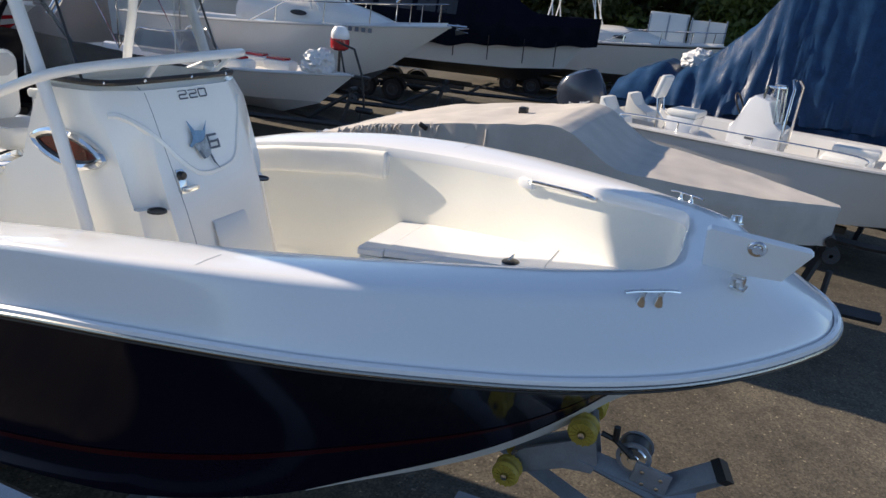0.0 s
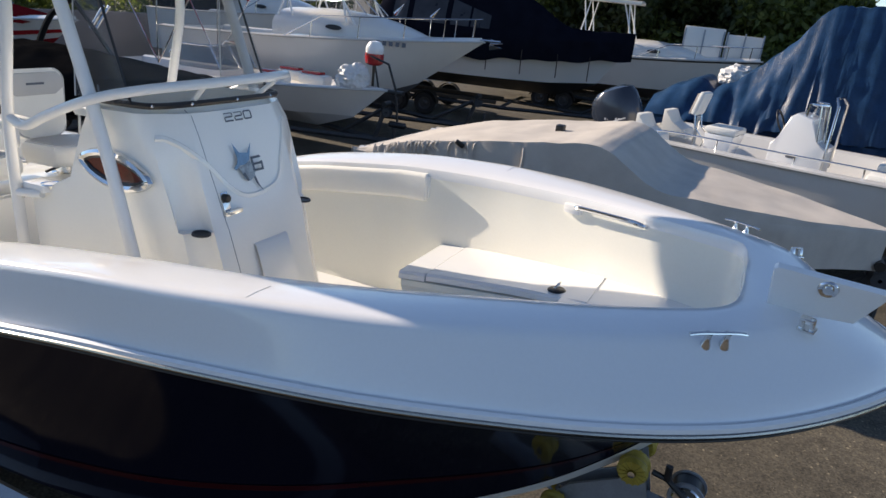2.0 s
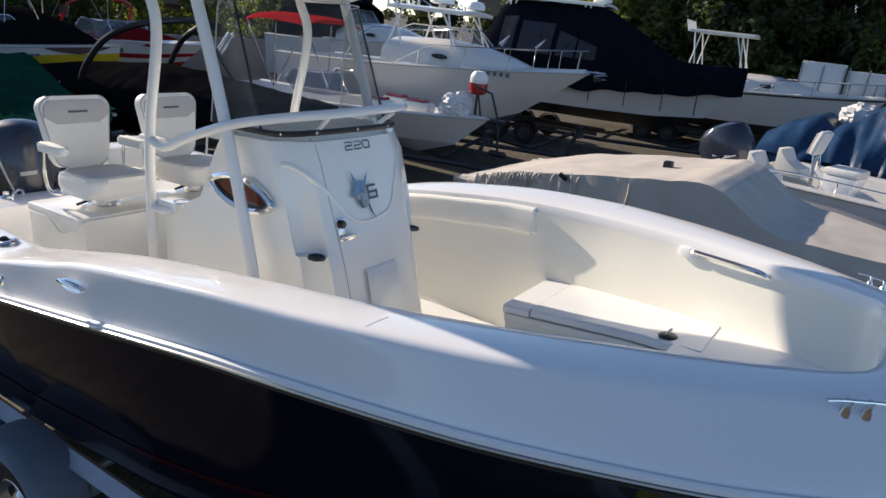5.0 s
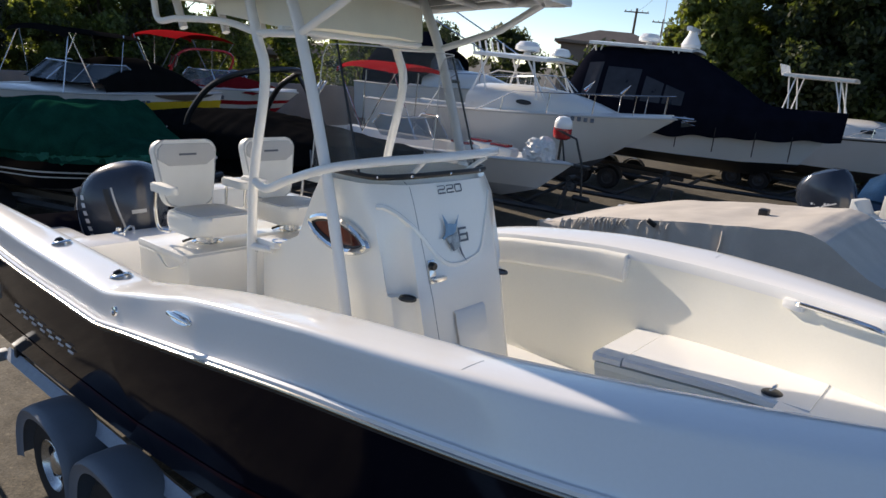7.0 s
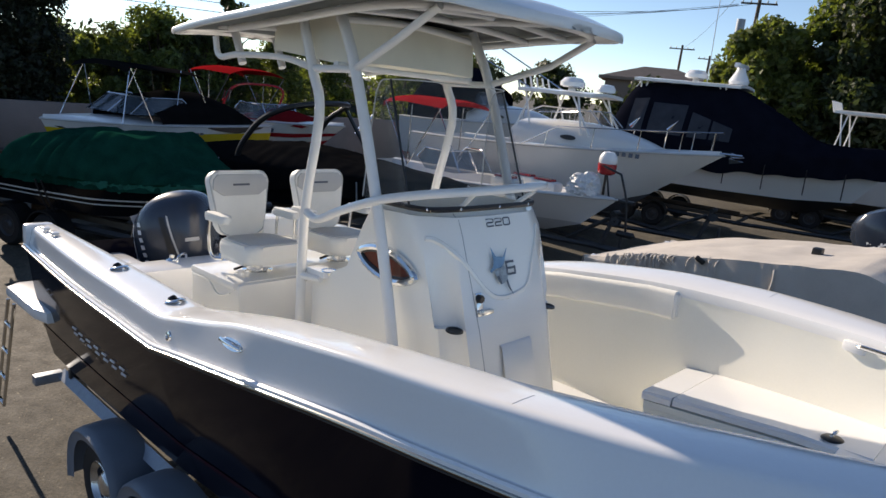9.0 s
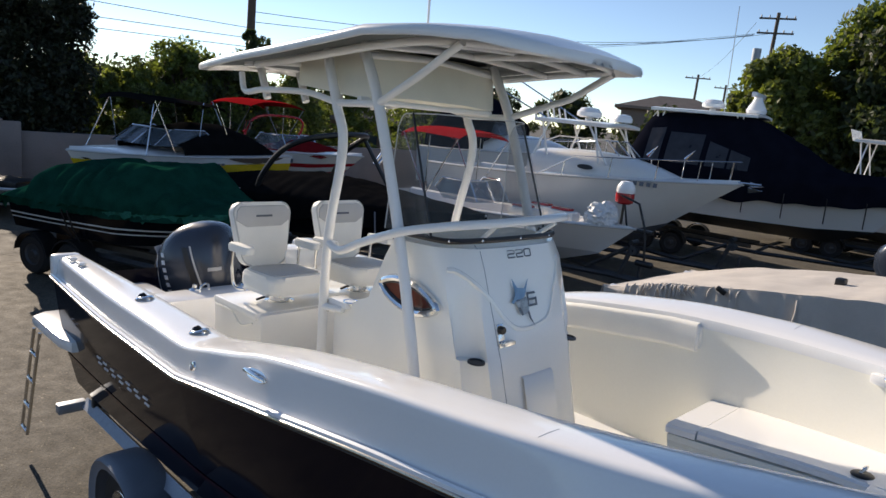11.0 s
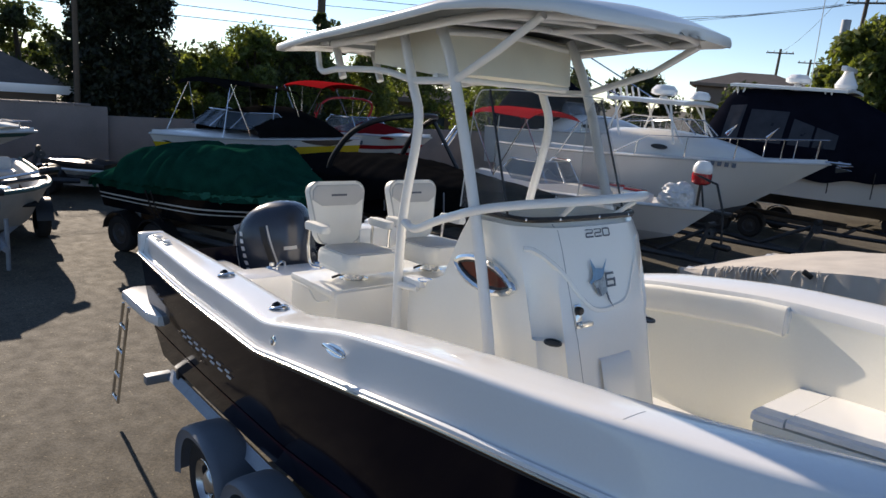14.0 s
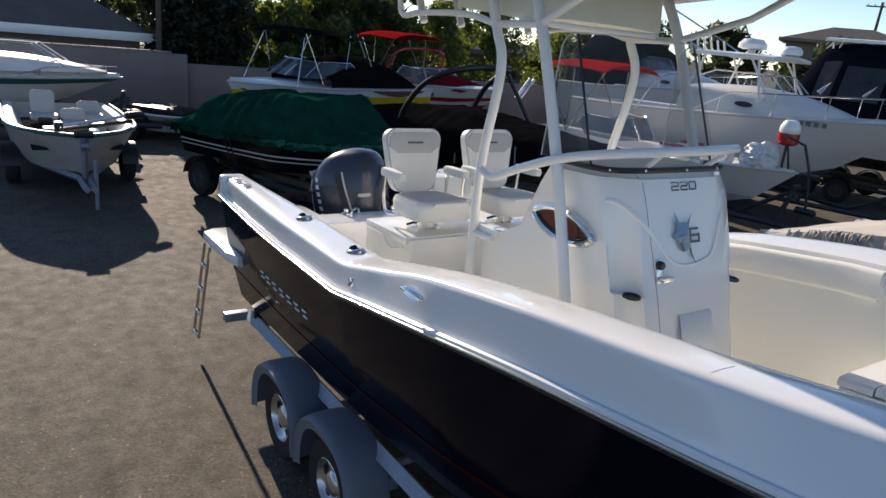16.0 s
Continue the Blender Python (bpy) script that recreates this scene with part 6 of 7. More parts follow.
part("tie_tail", tube([(1.95, -1.02, 1.74), (1.96, -1.05, 1.62), (1.94, -1.055, 1.45), (1.97, -1.05, 1.28)], 0.012, 6, 14, taper=0.5), M["tan"], tanc, "loose pale tie strap")
part("strap_buckle", box((0.10, 0.03, 0.05), (1.28, -1.04, 1.66), 0.012, rot=rot(0, 25, 0)), M["black"], tanc, "dark webbing buckle")

# open bay boat with an outboard
T, sl = yard_boat("bay_boat", "white open bay boat with a small console", 6.6, 2.55, 1.42, 1.50, (1.05, 8.9, 0), -13, M["hull_w"])
trailer_under(6.6, (1.05, 8.9, 0), -13, "trailer with teal winch post under a bay boat")
part("side_console", prism([(-0.36, 0), (0.36, 0), (0.36, 0.50), (0.20, 0.56), (0.12, 0.86), (-0.10, 0.92), (-0.18, 0.86), (-0.24, 0.58), (-0.36, 0.46)], 0.62, bevel=0.025, m=Matrix(((1, 0, 0, 2.35), (0, 0, 1, -0.31), (0, 1, 0, 1.12), (0, 0, 0, 1)))), M["gel"], T)
part("console_mark", box((0.12, 0.004, 0.05), (2.3, -0.315, 1.45), 0.0), M["letters"], T)
screen(T, 2.60, 0.27, 1.66, 0.52, 0.06, 0.2, M["glass"])
part("dash_panel", box((0.26, 0.46, 0.012), (2.135, 0, 1.83), 0.004, rot=rot(0, -76, 0)), M["black"], T, "black instrument panel")
part("console_hatch", box((0.012, 0.4, 0.34), (2.713, 0, 1.38), 0.004), M["vinyl_g"], T, "grey-edged console hatch")
part("console_wheel", tube([(2.0 - 0.07 * math.sin(a), 0.16 * math.cos(a), 1.86 + 0.15 * math.sin(a)) for a in np.linspace(0, 6.28, 16, endpoint=False)], 0.014, 6, closed=True), M["black"], T)
part("console_rail", tube([(2.72, -0.33, 1.30), (2.72, -0.34, 2.20), (2.66, -0.25, 2.30), (2.66, 0.25, 2.30), (2.72, 0.34, 2.20), (2.72, 0.33, 1.30)], 0.018, 8), M["steel"], T)
part("helm_box", prism([(-0.17, 0), (0.13, 0), (0.22, 0.42), (-0.22, 0.42)], 0.56, bevel=0.03, m=Matrix(((1, 0, 0, 1.28), (0, 0, 1, -0.28), (0, 1, 0, 1.13), (0, 0, 0, 1)))), M["gel"], T)
part("helm_cushion", box((0.46, 0.58, 0.10), (1.28, 0, 1.60), 0.04), M["vinyl"], T)
part("fold_seat", box((0.10, 0.40, 0.36), (0.86, -0.05, 1.93), 0.045, rot=rot(0, 14, 0)), M["vinyl"], T)
part("fold_shell", box((0.03, 0.36, 0.32), (0.80, -0.05, 1.92), 0.012, rot=rot(0, 14, 0)), M["tan"], T, "tan shell behind the folded seat")
part("fold_post", tube([(0.86, -0.05, 1.1), (0.86, -0.05, 1.74)], 0.028, 8), M["steel"], T)
for y in (-0.2, 0.1):
    part("fold_arm", tube([(0.84, y, 1.78), (0.88, y, 1.58), (1.06, y, 1.40), (0.98, y, 1.20)], 0.014, 6), M["steel"], T)
for y in (-0.55, 0.55):
    part("stern_seat", prism([(-0.18, 0), (0.26, 0), (0.22, 0.14), (-0.04, 0.20), (-0.10, 0.40), (-0.18, 0.40)], 0.45, bevel=0.035, m=Matrix(((1, 0, 0, 0.34), (0, 0, 1, y - 0.225), (0, 1, 0, 1.30), (0, 0, 0, 1)))), M["vinyl"], T)
for x in (3.6, 4.3, 5.0):
    part("bow_cushion", box((0.6, 0.5, 0.14), (x, 0.55 - (x - 3.6) * 0.1, 1.42), 0.05), M["vinyl"], T)
    part("bow_cushion", box((0.6, 0.5, 0.14), (x, -0.55 + (x - 3.6) * 0.1, 1.42), 0.05), M["vinyl"], T)
part("gunwale_rail", tube([(0.7, -1.05, 1.45), (0.75, -1.04, 1.56), (2.2, -1.08, 1.58), (3.7, -1.06, 1.58), (3.85, -1.05, 1.46)], 0.014, 6, 30), M["steel"], T)
for x in (1.5, 2.5, 3.3):
    part("rail_post", tube([(x, -1.07, 1.45), (x, -1.07, 1.58)], 0.011, 6), M["steel"], T)
outboard((0.72, 8.83, 1.38), -13, "grey-blue outboard motor tilted up, with silver bars", 1.3, 24)

# blue tarp over a tall boat
yard_boat("tarped_cruiser", "white cruiser hull beneath a blue tarp", 8.0, 2.6, 1.35, 1.5, (0.75, 12.2, 0), -2, M["hull_w"])
trailer_under(8.0, (0.75, 12.2, 0), -2, tandem=True)
bt = cover("blue_tarp", "wrinkled blue tarp pulled over a tall frame", 8.0, 2.6, 1.35, 1.5, (0.75, 12.2, 0), -2, M["bluetarp"], [(0, 0.25), (0.13, 0.42), (0.5, 0.68), (0.84, 0.68), (1.26, 0.6), (1.54, 0.75), (1.78, 1.0), (2.16, 1.46), (2.44, 1.84), (2.66, 2.17), (3.5, 2.2), (5.5, 2.3), (6.8, 2.1), (8, 0.6)], 0.55, 0.48, 0.03, 7, fold=0.16, power=0.85, pleat=0.04, n=260, drape=0.05, crease=45, fan=2.7)
for x in (0.3, 0.9, 1.6, 2.4, 3.3, 4.2):
    part("tie_rope", tube([(x, -1.32, 1.2), (x + 0.08, -1.36, 0.9), (x + 0.2, -1.2, 0.45)], 0.012, 5), M["bag"], bt, "thin white rope")
bagb = bmesh.new()
bmesh.ops.create_icosphere(bagb, subdivisions=4, radius=0.33)
for v in bagb.verts:
    v.co *= 1 + 0.22 * noise.noise(v.co * 6) + 0.16 * noise.noise(v.co * 16) + 0.12 * noise.noise(v.co * 34)
    v.co.z *= 0.72
bag = part("plastic_sheet", bagb, M["bag"], None, "", 20)
bag.matrix_world = pose(2.12, 12.3, 2.16)
tagged(bag, "crumpled white plastic bundle lying on a blue tarp", "bundle")

# cabin cruiser with anchor
T, sl = yard_boat("cabin_cruiser", "white walkaround cabin cruiser with bow rail and anchor", 7.6, 2.6, 1.78, 2.24, (-10.5, 10.95, 0), 4, M["hull_w"])
trailer_under(7.6, (-10.5, 10.95, 0), 4, tandem=True)
deck_plate(T, sl, 0.45)
cabin(T, 7.6, 2.6, 1.95, 2.9, 6.6, 0.60)
screen(T, 5.0, 0.72, 2.52, 0.30, 0.35, 1.5, M["glass"])
hardtop(T, 2.9, 4.8, 0.85, 3.18, 2.3, True, True)
part("outrigger", tube([(3.2, -0.8, 3.2), (0.6, -1.1, 4.3)], 0.018, 6), M["steel"], T)
part("outrigger", tube([(3.2, 0.8, 3.2), (0.6, 1.1, 4.3)], 0.018, 6), M["steel"], T)
part("second_dome", lathe([(0.0, 0.20), (0.16, 0.18), (0.22, 0.10), (0.22, 0.02), (0.14, 0.0)], 18, m=pose(4.55, 0.35, 3.25)), M["gel"], T)
rails(T, sl, 0.45, 0.45)
part("anchor", tube([(7.5, 0, 2.27), (7.95, 0, 2.28)], 0.03, 6), M["steel"], T)
for s in (-1, 1):
    part("fluke", prism([(0, 0), (0.28, 0.05), (0.02, 0.13)], 0.015, m=Matrix.Translation((7.7, 0.02 * s, 2.2)) @ rot(60 * s, 0, 20).to_4x4()), M["steel"], T)
    part("fishing_light", lathe([(0.0, 0.3), (0.03, 0.15), (0.05, 0.0)], 8, m=pose(5.9 + 0.3 * s, 0.3 * s, 2.6, 0, 40, 0)), M["steel"], T)
for i in range(5):
    part("registration_bar", box((0.08, 0.006, 0.09), (5.6 + i * 0.13, -1.06 + i * 0.045, 2.02), 0.0, rot=rot(-10, 0, 19)), M["letters"], T)

# second cruiser behind it, cockpit covered
T, sl = yard_boat("cabin_cruiser", "white cabin cruiser with a dark canvas enclosure", 7.0, 2.6, 1.85, 2.3, (-15.7, 15.3, 0), 3, M["hull_w"])
trailer_under(7.0, (-15.7, 15.3, 0), 3)
deck_plate(T, sl, 0.45)
cabin(T, 7.0, 2.6, 2.0, 2.8, 6.0, 0.6)
screen(T, 3.3, 0.95, 2.55, 0.4, 0.3, 1.0)
rails(T, sl, 0.45, 0.5)
rows = [[(x, 1.1 * math.cos(a), z0 + h * math.sin(a) ** 0.5) for a in np.linspace(0, math.pi, 11)] for x, z0, h in ((0.2, 1.9, 0.9), (0.8, 1.9, 1.75), (2.2, 1.9, 1.85), (3.2, 2.4, 0.75))]
part("canvas_enclosure", grid(rows), M["navy_cover"], T)

# navy covered boat with a hardtop
T, sl = yard_boat("covered_fishing_boat", "large white fishing boat under a dark navy cover", 8.0, 2.8, 2.02, 2.42, (-8.6, 15.1, 0), 9, M["hull_w"], keel=0.8, chine=1.15, rake=0.80, rise=0.12, bottom=M["black"])
trailer_under(8.0, (-8.6, 15.1, 0), 9, tandem=True, half=1.15)
hardtop(T, 1.6, 4.3, 0.95, 3.80, 2.3, False, True)
part("radar_bar", box((0.14, 1.1, 0.12), (4.05, 0.0, 4.32), 0.03), M["gel"], T)
part("radar_pedestal", lathe([(0.24, 0.0), (0.26, 0.08), (0.20, 0.2), (0.14, 0.3), (0.10, 0.42)], 18, m=pose(4.05, 0, 3.86)), M["gel"], T)
part("whip", tube([(3.2, 0.2, 3.8), (3.1, 0.25, 6.6)], 0.012, 5), M["powder"], T)
nc = cover("navy_cover", "dark navy canvas cover over a fishing boat", 8.0, 2.8, 2.02, 2.42, (-8.6, 15.1, 0), 9, M["navy_cover"], [(0, 0.1), (1.0, 0.3), (1.55, 1.45), (1.8, 1.6), (4.1, 1.58), (5.2, 0.95), (6.0, 0.42), (6.4, 0.28), (8.0, 0.22)], 0.45, 0.5, 0.03, 11, fold=0.10)
NC_TREE = BVHTree.FromPolygons([tuple(v.co) for v in nc.data.vertices], [tuple(p.vertices) for p in nc.data.polygons])
smoky = mat("smoky_vinyl", (0.030, 0.031, 0.038), 0.3, var=0.5, scale=4, bump=0.02, spec=0.4)
for x0_, x1_, top0, top1 in ((1.75, 2.15, 3.25, 3.3), (2.3, 3.2, 3.2, 3.2), (3.35, 4.4, 3.05, 2.75)):
    rows = []
    for u in np.linspace(0, 1, 8):
        row = []
        for v in np.linspace(0, 1, 7):
            x, z = x0_ + (x1_ - x0_) * u, 2.42 + (top0 + (top1 - top0) * u - 2.42) * v
            hit_at = NC_TREE.ray_cast(Vector((x, -4, z)), Vector((0, 1, 0)))[0]
            row.append((x, (hit_at.y if hit_at else -0.9) - 0.012, z))
        rows.append(row)
    part("clear_curtain", grid(rows), smoky, nc, "smoky clear vinyl curtain")
for x in (4.4, 5.3, 6.2, 7.0):
    part("tie_strap", tube([(x, -1.36 + max(0, x - 5) * 0.2, 2.0), (x, -1.32 + max(0, x - 5) * 0.25, 1.4)], 0.014, 5), M["black"], nc)
for s in (-1, 1):
    part("cover_pole", tube([(1.5 + s * 0.1, 0.5 * s, 3.3), (1.8, 0.85 * s, 3.78)], 0.02, 6), M["powder"], nc)

# white fishing cruiser far right
T, sl = yard_boat("fishing_cruiser", "white fishing boat with a T-top and rod holders", 8.8, 2.8, 1.75, 2.2, (-6.4, 20.7, 0), 5, M["hull_w"], band=(0.03, 0.07, M["black"]), keel=0.6, chine=0.95, rake=0.8, rise=0.15)
trailer_under(8.8, (-6.4, 20.7, 0), 5, tandem=True, half=1.15)
deck_plate(T, sl, 0.5)
cabin(T, 8.8, 2.8, 1.95, 4.3, 7.3, 0.5)
hardtop(T, 3.0, 4.9, 0.9, 3.55, 1.85, True, False)
rails(T, sl, 0.4, 0.55)
for i in range(6):
    part("registration_bar", box((0.09, 0.006, 0.08), (6.3 + i * 0.14, -1.05 + i * 0.05, 2.0), 0.0, rot=rot(-10, 0, 20)), M["letters"], T)

# runabout with red seats, bimini and a buoy on its bow
T, sl = yard_boat("ski_boat", "white open runabout with red seats", 6.6, 2.0, 1.12, 1.34, (-10.1, 8.15, 0), 3, M["hull_w"], bottom=M["vinyl_g"], chine=0.72, rake=0.80, rise=0.08)
trailer_under(6.6, (-10.1, 8.15, 0), 3)
screen(T, 3.3, 0.75, 1.3, 0.42, 0.3, 0.8)
bimini(T, 1.2, 2.9, 0.85, 1.3, 2.72, M["red_canvas"])
for x, y in ((4.3, 0.4), (4.9, 0.25), (4.4, -0.4)):
    part("bow_seat", box((0.6, 0.34, 0.2), (x, y, 1.3), 0.07), M["vinyl"], T)
    part("red_pad", box((0.42, 0.22, 0.06), (x - 0.05, y, 1.42), 0.03), M["hull_r"], T)
for i in range(7):
    part("name_bar", box((0.1, 0.006, 0.10), (2.2 + i * 0.16, -1.005, 1.08), 0.0, rot=rot(-8, 0, 0)), M["letters"], T)
bu = thing("marker_buoy", pose(-3.98, 8.75, 1.62) @ Matrix.Scale(0.88, 4), "white and red float lashed above a runabout's bow", "buoy")
part("float", lathe([(0.0, 0.62), (0.12, 0.6), (0.19, 0.5), (0.2, 0.4), (0.15, 0.3)], 18), M["gel"], bu)
part("red_collar", lathe([(0.15, 0.3), (0.2, 0.36), (0.205, 0.28), (0.19, 0.16), (0.12, 0.12)], 18), M["hull_r"], bu)
part("staff", tube([(0, 0, -0.36), (0, 0, 0.2)], 0.03, 8), M["black"], bu)
b2 = bmesh.new()
bmesh.ops.create_icosphere(b2, subdivisions=4, radius=0.32)
for v in b2.verts:
    v.co *= 1 + 0.25 * noise.noise(v.co * 5 + Vector((3, 0, 0))) + 0.16 * noise.noise(v.co * 15) + 0.10 * noise.noise(v.co * 32)
    v.co.z *= 0.8
b2o = part("plastic_sheet", b2, M["bag"], None, "", 20)
b2o.matrix_world = pose(-4.2, 8.4, 1.48)
tagged(b2o, "crumpled white plastic sheet bundled on a boat's bow", "bundle")
tm = thing("trolling_motor", pose(-3.55, 8.6, 1.3), "black trolling motor folded on a bow", "motor")
part("arm", tube([(-0.5, 0, 0.62), (0.0, -0.05, 0.5), (0.22, -0.1, 0.05), (0.3, -0.1, -0.55)], 0.022, 6), M["black"], tm)
part("arm", tube([(-0.42, 0.1, 0.6), (-0.2, 0.0, 0.0)], 0.018, 6), M["black"], tm)
part("mount", box((0.5, 0.12, 0.08), (0.1, -0.05, 0.02), 0.02), M["black"], tm)
part("pod", lathe([(0, -0.2), (0.06, -0.15), (0.06, 0.15), (0, 0.2)], 10, m=pose(0.3, -0.1, -0.55, 0, 90, 0)), M["black"], tm)

# black covered tow boat with a tower
T, sl = yard_boat("tow_boat", "black tow boat under a dark cover with a tower", 6.2, 2.3, 1.22, 1.42, (-10.9, 4.35, 0), 15, M["hull_k"])
trailer_under(6.2, (-10.9, 4.35, 0), 15, "black tandem trailer under a tow boat", True)
part("tower", tube([(1.9, -1.05, 1.25), (2.02, -1.03, 1.6), (2.35, -0.95, 2.05), (2.8, -0.82, 2.32), (3.2, -0.5, 2.45), (3.3, 0, 2.48), (3.2, 0.5, 2.45), (2.8, 0.82, 2.32), (2.35, 0.95, 2.05), (2.02, 1.03, 1.6), (1.9, 1.05, 1.25)], 0.055, 8, 50), M["black"], T, "black arched tow tower")
part("tower_stay", tube([(3.6, 1.0, 1.3), (3.0, 0.72, 2.36)], 0.04, 6), M["black"], T)
for d in (0, 0.1):
    part("board_rack", tube([(3.1 + d, 0.95, 1.9), (3.25 + d, 1.15, 2.3)], 0.03, 6), M["steel"], T)
dc = cover("dark_cover", "sagging black canvas cover over a tow boat", 6.2, 2.3, 1.22, 1.42, (-10.9, 4.35, 0), 15, M["black_cover"], [(0, 0.05), (1.2, 0.28), (2.6, 0.36), (3.6, 0.25), (5.0, 0.1), (6.2, 0.02)], 0.6, 0.38, 0.04, 15, fold=0.08)
for x in (1.6, 3.4, 4.6):
    part("tie_strap", tube([(x, -1.18 + max(0, x - 3) * 0.12, 1.3), (x, -1.14 + max(0, x - 3) * 0.14, 0.8)], 0.014, 5), M["galv"], dc)

# green covered boat
# the bottom is white; its grey paints in the shade under the hull
T, sl = yard_boat("covered_bowrider", "black and white bowrider hull beneath a green cover", 4.4, 2.1, 1.12, 1.36, (-9.75, 0.88, 0), 22, M["hull_k"], band=[(0.46, 0.51, M["hull_w"]), (0.62, 0.66, M["hull_w"])], bottom=mat("shaded_white_bottom", (0.20, 0.20, 0.21), 0.5, var=0.2, scale=3), keel=0.46, chine=0.66)
trailer_under(4.4, (-9.75, 0.88, 0), 22, "black tandem trailer under a bowrider", True, wheel=-0.35)
gc = cover("green_cover", "dark green canvas cover with a hem coloured as sunlit", 4.4, 2.1, 1.12, 1.36, (-9.75, 0.88, 0), 22, M["green"], [(0, 0.04), (0.15, 0.18), (0.45, 0.36), (0.7, 0.52), (2.0, 0.62), (2.6, 0.62), (3.3, 0.14), (4.4, 0.02)], 0.42, 0.11, 0.05, 19, fold=0.30, power=0.6, n=180, crease=40, drape=0.05)
gl = hull_line(4.4, 2.1, 1.12, 1.36, 150)
# lighter ragged strip: sunlight on the edge folds, put into the colour
for s in (-1, 1):
    top, mid_, low_ = [], [], []
    for i, p in enumerate([q for q in gl[:140] if q[0] > 2.1]):
        d = 0.03 + 0.10 * abs(noise.noise(Vector((p[0] * 1.1, s * 3.0, 0.4)))) + 0.07 * abs(noise.noise(Vector((p[0] * 7, s, 2.0))))
        w = 0.03 * noise.noise(Vector((p[0] * 9, s * 2.0, 5.0)))
        top.append((p[0], (p[1] + 0.05) * s, p[2] + 0.05))
        mid_.append((p[0], (p[1] + 0.075 + w) * s, p[2] + 0.05 - d * 0.6))
        low_.append((p[0], (p[1] + 0.07 + 2 * w) * s, p[2] + 0.05 - d * 1.5))
    part("torn_hem", grid([top, mid_, low_]), M["green_hem"], gc, "green cover fringe, coloured lighter for the sun on it")
    for x in (1.3, 1.42):
        part("tie_strap", tube([(x, 1.12 * s, 1.12), (x + 0.05, 1.06 * s, 0.85), (x + 0.1, 0.9 * s, 0.5)], 0.014, 5), M["black"], gc)

# yellow bowrider
YB = (-13.7, 6.6, 0)
T, sl = yard_boat("bowrider", "white and yellow bowrider with a black cockpit cover", 5.6, 2.25, 1.55, 1.64, YB, -68, M["hull_w"], band=(0.24, 0.99, M["hull_y"]), bottom=M["hull_y"], keel=0.62, chine=0.85, bow=2.8, rake=0.86, rise=0.2)
trailer_under(5.6, YB, -68, tandem=True)
deck_plate(T, sl, 0.60)
sheer_z = lambda x: lerp(x, [p[0] for p in sl], [p[2] for p in sl])
screen(T, 4.05, 0.80, 1.78, 0.34, 0.5, 1.0)
rows = [[(x, 0.98 * math.cos(a), sheer_z(x) + 0.02 + h * math.sin(a) ** 0.7) for a in np.linspace(0, math.pi, 13)] for x, h in ((0.45, 0.06), (0.7, 0.30), (1.1, 0.50), (1.7, 0.66), (2.4, 0.66), (3.0, 0.56), (3.6, 0.30))]
part("cockpit_cover", grid(rows), M["black_cover"], T, "black canvas cockpit cover")
for s in (-1, 1):
    part("side_glass", grid([[(x, (lerp(x, [p[0] for p in sl], [p[1] for p in sl]) + 0.016) * s, sheer_z(x) - d * (1 - abs(x - 1.4) / 1.05) ** 0.5) for x in np.linspace(0.4, 2.4, 14)] for d in (0.01, 0.16)]), M["black"], T, "long dark side window")
    for xa, xb in ((4.5, 4.1), (3.7, 4.1), (3.1, 2.7), (1.9, 2.3)):
        part("rest_pole", tube([(xa, 0.85 * s, sheer_z(xa)), (xb, 0.62 * s, 2.72)], 0.011, 6), M["steel"], T)
rows = [[(x, 0.75 * k, 2.74 + 0.05 * math.sin(5 * x) - 0.10 * k * k + d) for k in np.linspace(-1, 1, 9)] for x, d in ((4.3, -0.06), (4.2, 0.03), (3.2, 0.05), (2.2, 0.04), (2.1, -0.05))]
part("folded_canvas", grid(rows), M["black_cover"], T, "black bimini canvas on thin poles")
part("bow_graphic", prism([(0, 0), (0.5, 0.05), (0.75, 0.16), (0.45, 0.14), (0.2, 0.1)], 0.006, m=Matrix.Translation((4.75, 0.48, 1.36)) @ rot(80, 0, -30).to_4x4()), M["black"], T)
for k in range(4):
    part("name_bar", box((0.10, 0.006, 0.05), (2.6 + k * 0.14, 1.135, 1.42), 0.0, rot=rot(10, 0, -2)), M["letters"], T)

# red and white runabout with a red bimini
RB = (-16.6, 7.65, 0)
T, sl = yard_boat("runabout", "white and red runabout under a red bimini", 5.2, 2.1, 1.48, 1.74, RB, 8, M["hull_w"], band=[(0.30, 0.42, M["hull_r"]), (0.60, 0.92, M["hull_r"])])
trailer_under(5.2, RB, 8)
deck_plate(T, sl, 0.62)
screen(T, 2.9, 0.8, 1.62, 0.4, 0.3, 0.9)
bimini(T, -0.15, 1.75, 0.95, 1.55, 2.86, M["red_canvas"])
rows = [[(x, 0.72 * math.cos(a), 1.58 + h * math.sin(a)) for a in np.linspace(0, math.pi, 9)] for x, h in ((1.9, 0.15), (2.4, 0.34), (3.0, 0.34), (3.8, 0.24), (4.4, 0.05))]
part("red_cover", grid(rows), mat("dark_red_cover", (0.20, 0.012, 0.014), 0.8, var=0.2, spec=0.0), T)
for x in (3.0, 3.45):
    part("hull_badge", box((0.22, 0.01, 0.10), (x, -1.0 + (x - 3.0) * 0.12, 1.42), 0.0, rot=rot(-10, 0, 10)), M["letters"], T)
part("wake_tower", tube([(1.3, -0.95, 1.5), (1.75, -0.9, 2.35), (1.8, 0, 2.5), (1.75, 0.9, 2.35), (1.3, 0.95, 1.5)], 0.035, 8, 24), M["hull_r"], T)
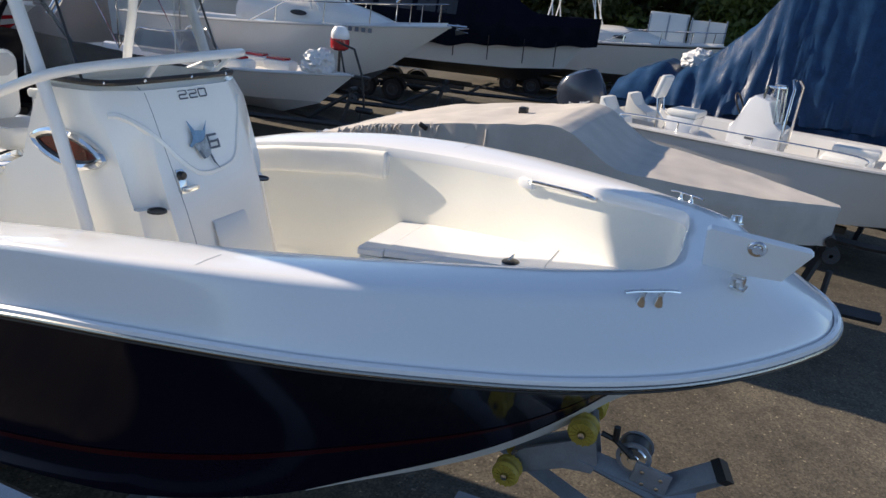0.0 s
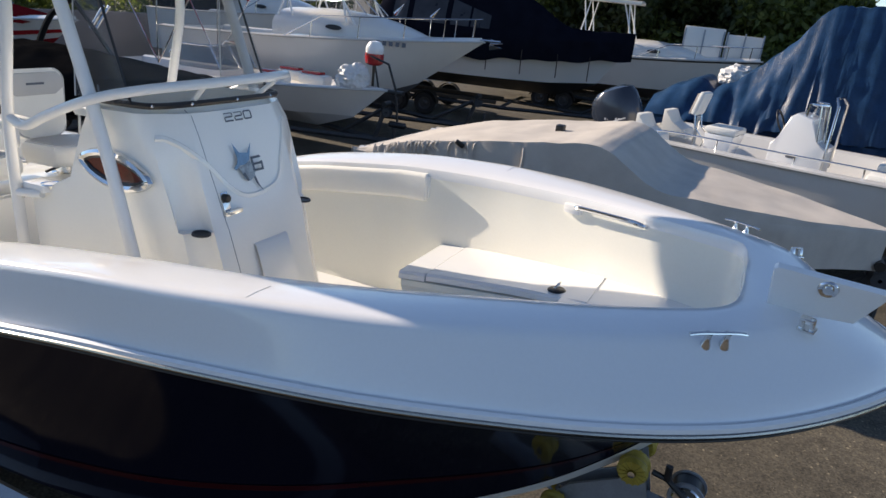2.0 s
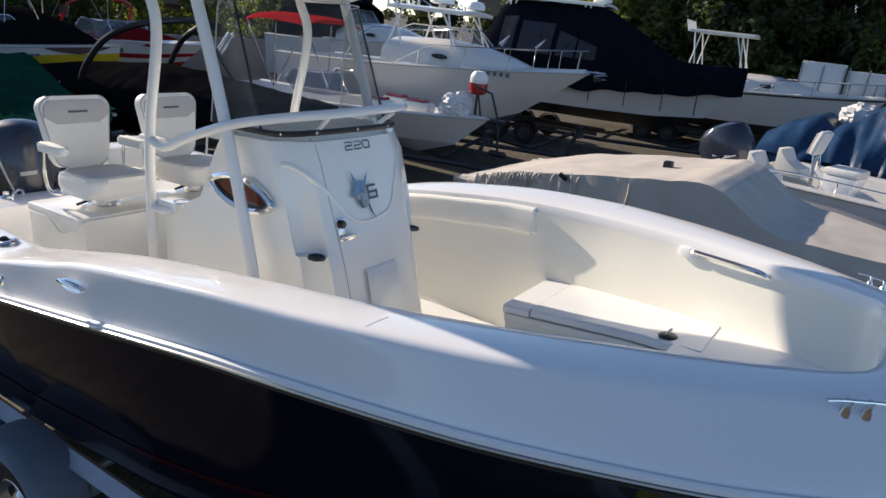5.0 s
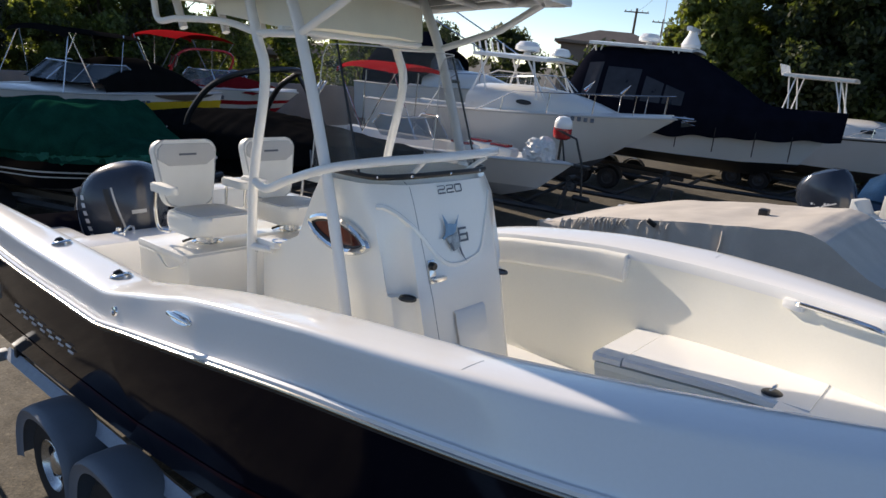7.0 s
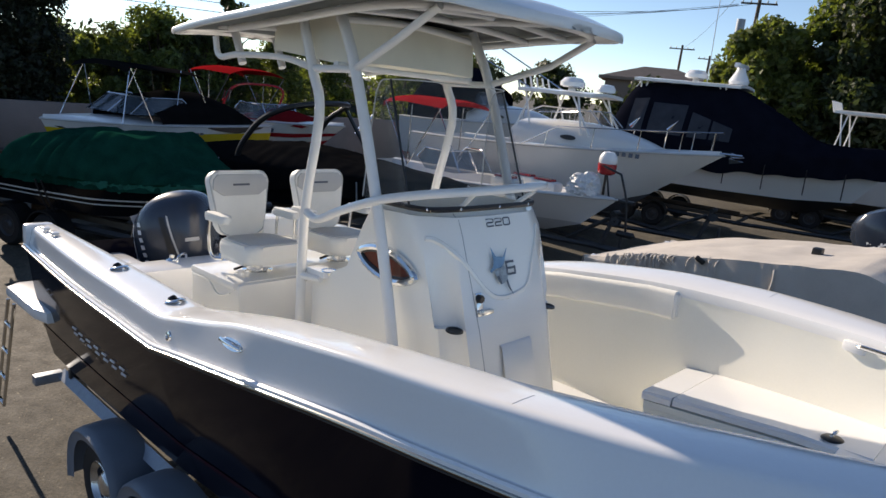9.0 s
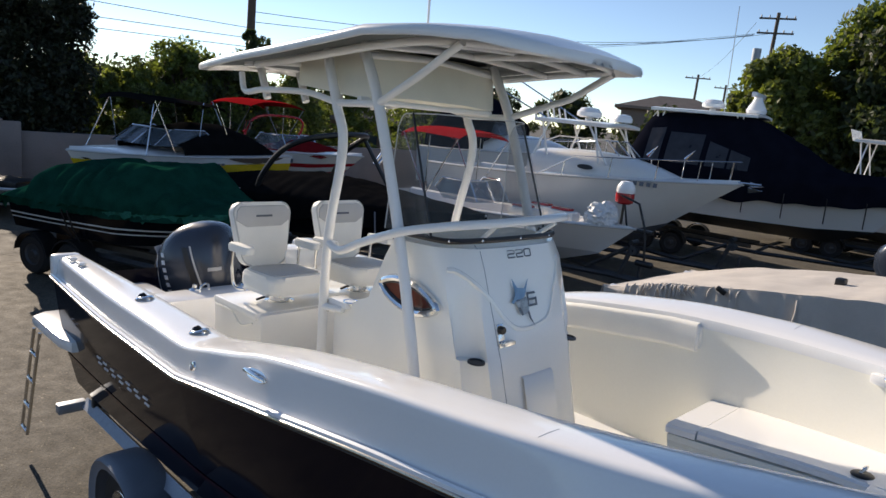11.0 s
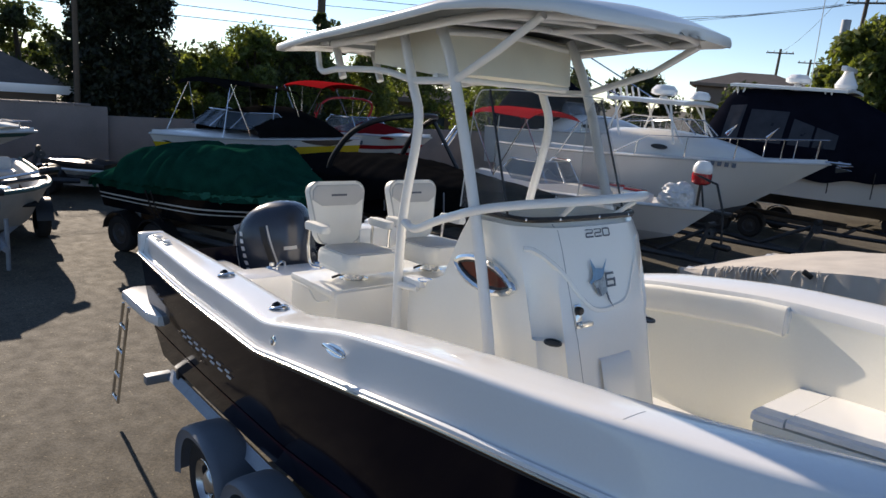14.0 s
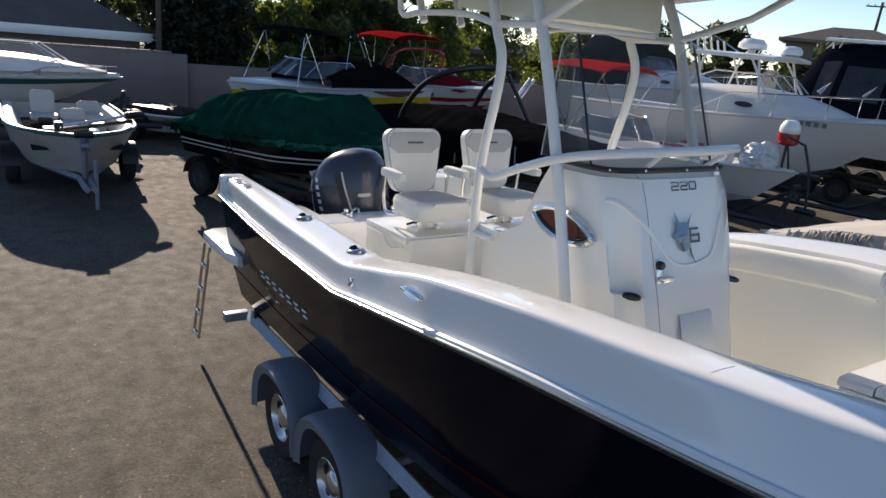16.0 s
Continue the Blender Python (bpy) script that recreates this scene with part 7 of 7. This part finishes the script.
for d in (0, 0.12, 0.24):
    part("board_rack", tube([(1.45 + d, -0.98, 2.0), (1.6 + d, -1.0, 2.3)], 0.03, 6), M["steel"], T)

# small open boat, bow towards the yard
T, sl = yard_boat("jon_boat", "small grey open fishing boat with teal rail", 4.3, 1.85, 0.98, 1.06, (-12.6, -1.58, 0), 0, M["weathered"], bottom=M["weathered"], keel=0.30, chine=0.40, bow=4.2, rake=0.85, rise=0.12)
trailer_under(4.3, (-12.6, -1.58, 0), 0, "small rusty trailer under an open boat", half=0.85, wheel=1.1, steel=M["galv"])
part("teal_rail", tube([(p[0], p[1] * s, p[2] + 0.02) for s in (1,) for p in sl] + [(p[0], -p[1], p[2] + 0.02) for p in sl[::-1]], 0.035, 6), M["teal"], T)
for x, y, tall in ((2.35, 0.08, 0.20), (1.55, -0.30, 0.40), (1.45, 0.42, 0.22)):
    part("pedestal_seat", pad(rounded(0.20, 0.21, -0.2, 0.2, 0.09, 6), 0.09, 0.035, pose(x, y, 0.90)), M["vinyl_g"], T, "grey padded pedestal seat")
    part("seat_back", pad(rounded(0.18, 0.19, 0.0, tall, 0.08, 6), 0.07, 0.028, Matrix(((0, -0.12, -0.99, x - 0.16), (1, 0, 0, y), (0, 0.99, -0.12, 0.98), (0, 0, 0, 1)))), M["vinyl_g"], T)
    part("seat_post", tube([(x, y, 0.6), (x, y, 0.9)], 0.03, 8), M["galv"], T)
# grey-white floor lying in shade; the dark colour stands for that shade
part("bow_deck", box((2.9, 1.25, 0.05), (2.3, 0, 0.80), 0.02), M["dark"], T, "grey-white deck, coloured dark for the shade inside")
for k in range(4):
    part("tackle_box", box((0.3, 0.22, 0.14), (1.1 + k * 0.55, 0.45 - 0.75 * (k % 2), 0.89), 0.03), M["black" if k % 2 else "vinyl_g"], T)
tm = thing("trolling_motor", pose(-8.85, -1.45, 1.08), "black trolling motor stowed on the bow", "motor")
part("shaft", tube([(0.12, -0.40, 0.06), (-0.45, 0.62, 0.16)], 0.026, 8), M["steel"], tm, "bright motor shaft")
part("side_arm", tube([(0.16, -0.30, 0.02), (-0.40, 0.66, 0.08)], 0.03, 8), M["black"], tm)
part("head", box((0.16, 0.12, 0.14), (0.05, -0.4, 0.06), 0.03), M["black"], tm)
part("pod", lathe([(0, -0.22), (0.06, -0.15), (0.06, 0.12), (0, 0.2)], 10, m=pose(-0.5, 0.70, 0.16, 90, 0, 30)), M["black"], tm)
part("mount", box((0.3, 0.14, 0.08), (0.08, 0.05, 0.0), 0.02), M["steel"], tm)

# white bowrider with teal stripe, and a low skiff
T, sl = yard_boat("bowrider", "white bowrider with a teal hull stripe", 6.2, 2.2, 1.3, 1.42, (-15.0, -6.25, 0), 77, M["hull_w"], band=(0.04, 0.2, M["teal"]))
trailer_under(6.2, (-15.0, -6.25, 0), 77)
deck_plate(T, sl, 0.4)
cabin(T, 6.2, 2.2, 1.40, 2.4, 5.9, 0.36)
screen(T, 5.15, 0.72, 1.62, 0.36, 0.55, 1.3, M["glass"])
rails(T, sl, 0.2, 0.7)
T, sl = yard_boat("skiff", "low flat skiff with a dark cover", 2.6, 1.2, 0.55, 0.6, (-15.3, 0.1, 0), 40, M["hull_w"], keel=0.34, chine=0.4)
part("dark_lid", box((1.6, 0.8, 0.14), (1.1, 0, 0.66), 0.05), M["black"], T)
trailer_under(2.6, (-15.3, 0.1, 0), 40, "low galvanised skiff trailer", half=0.7)
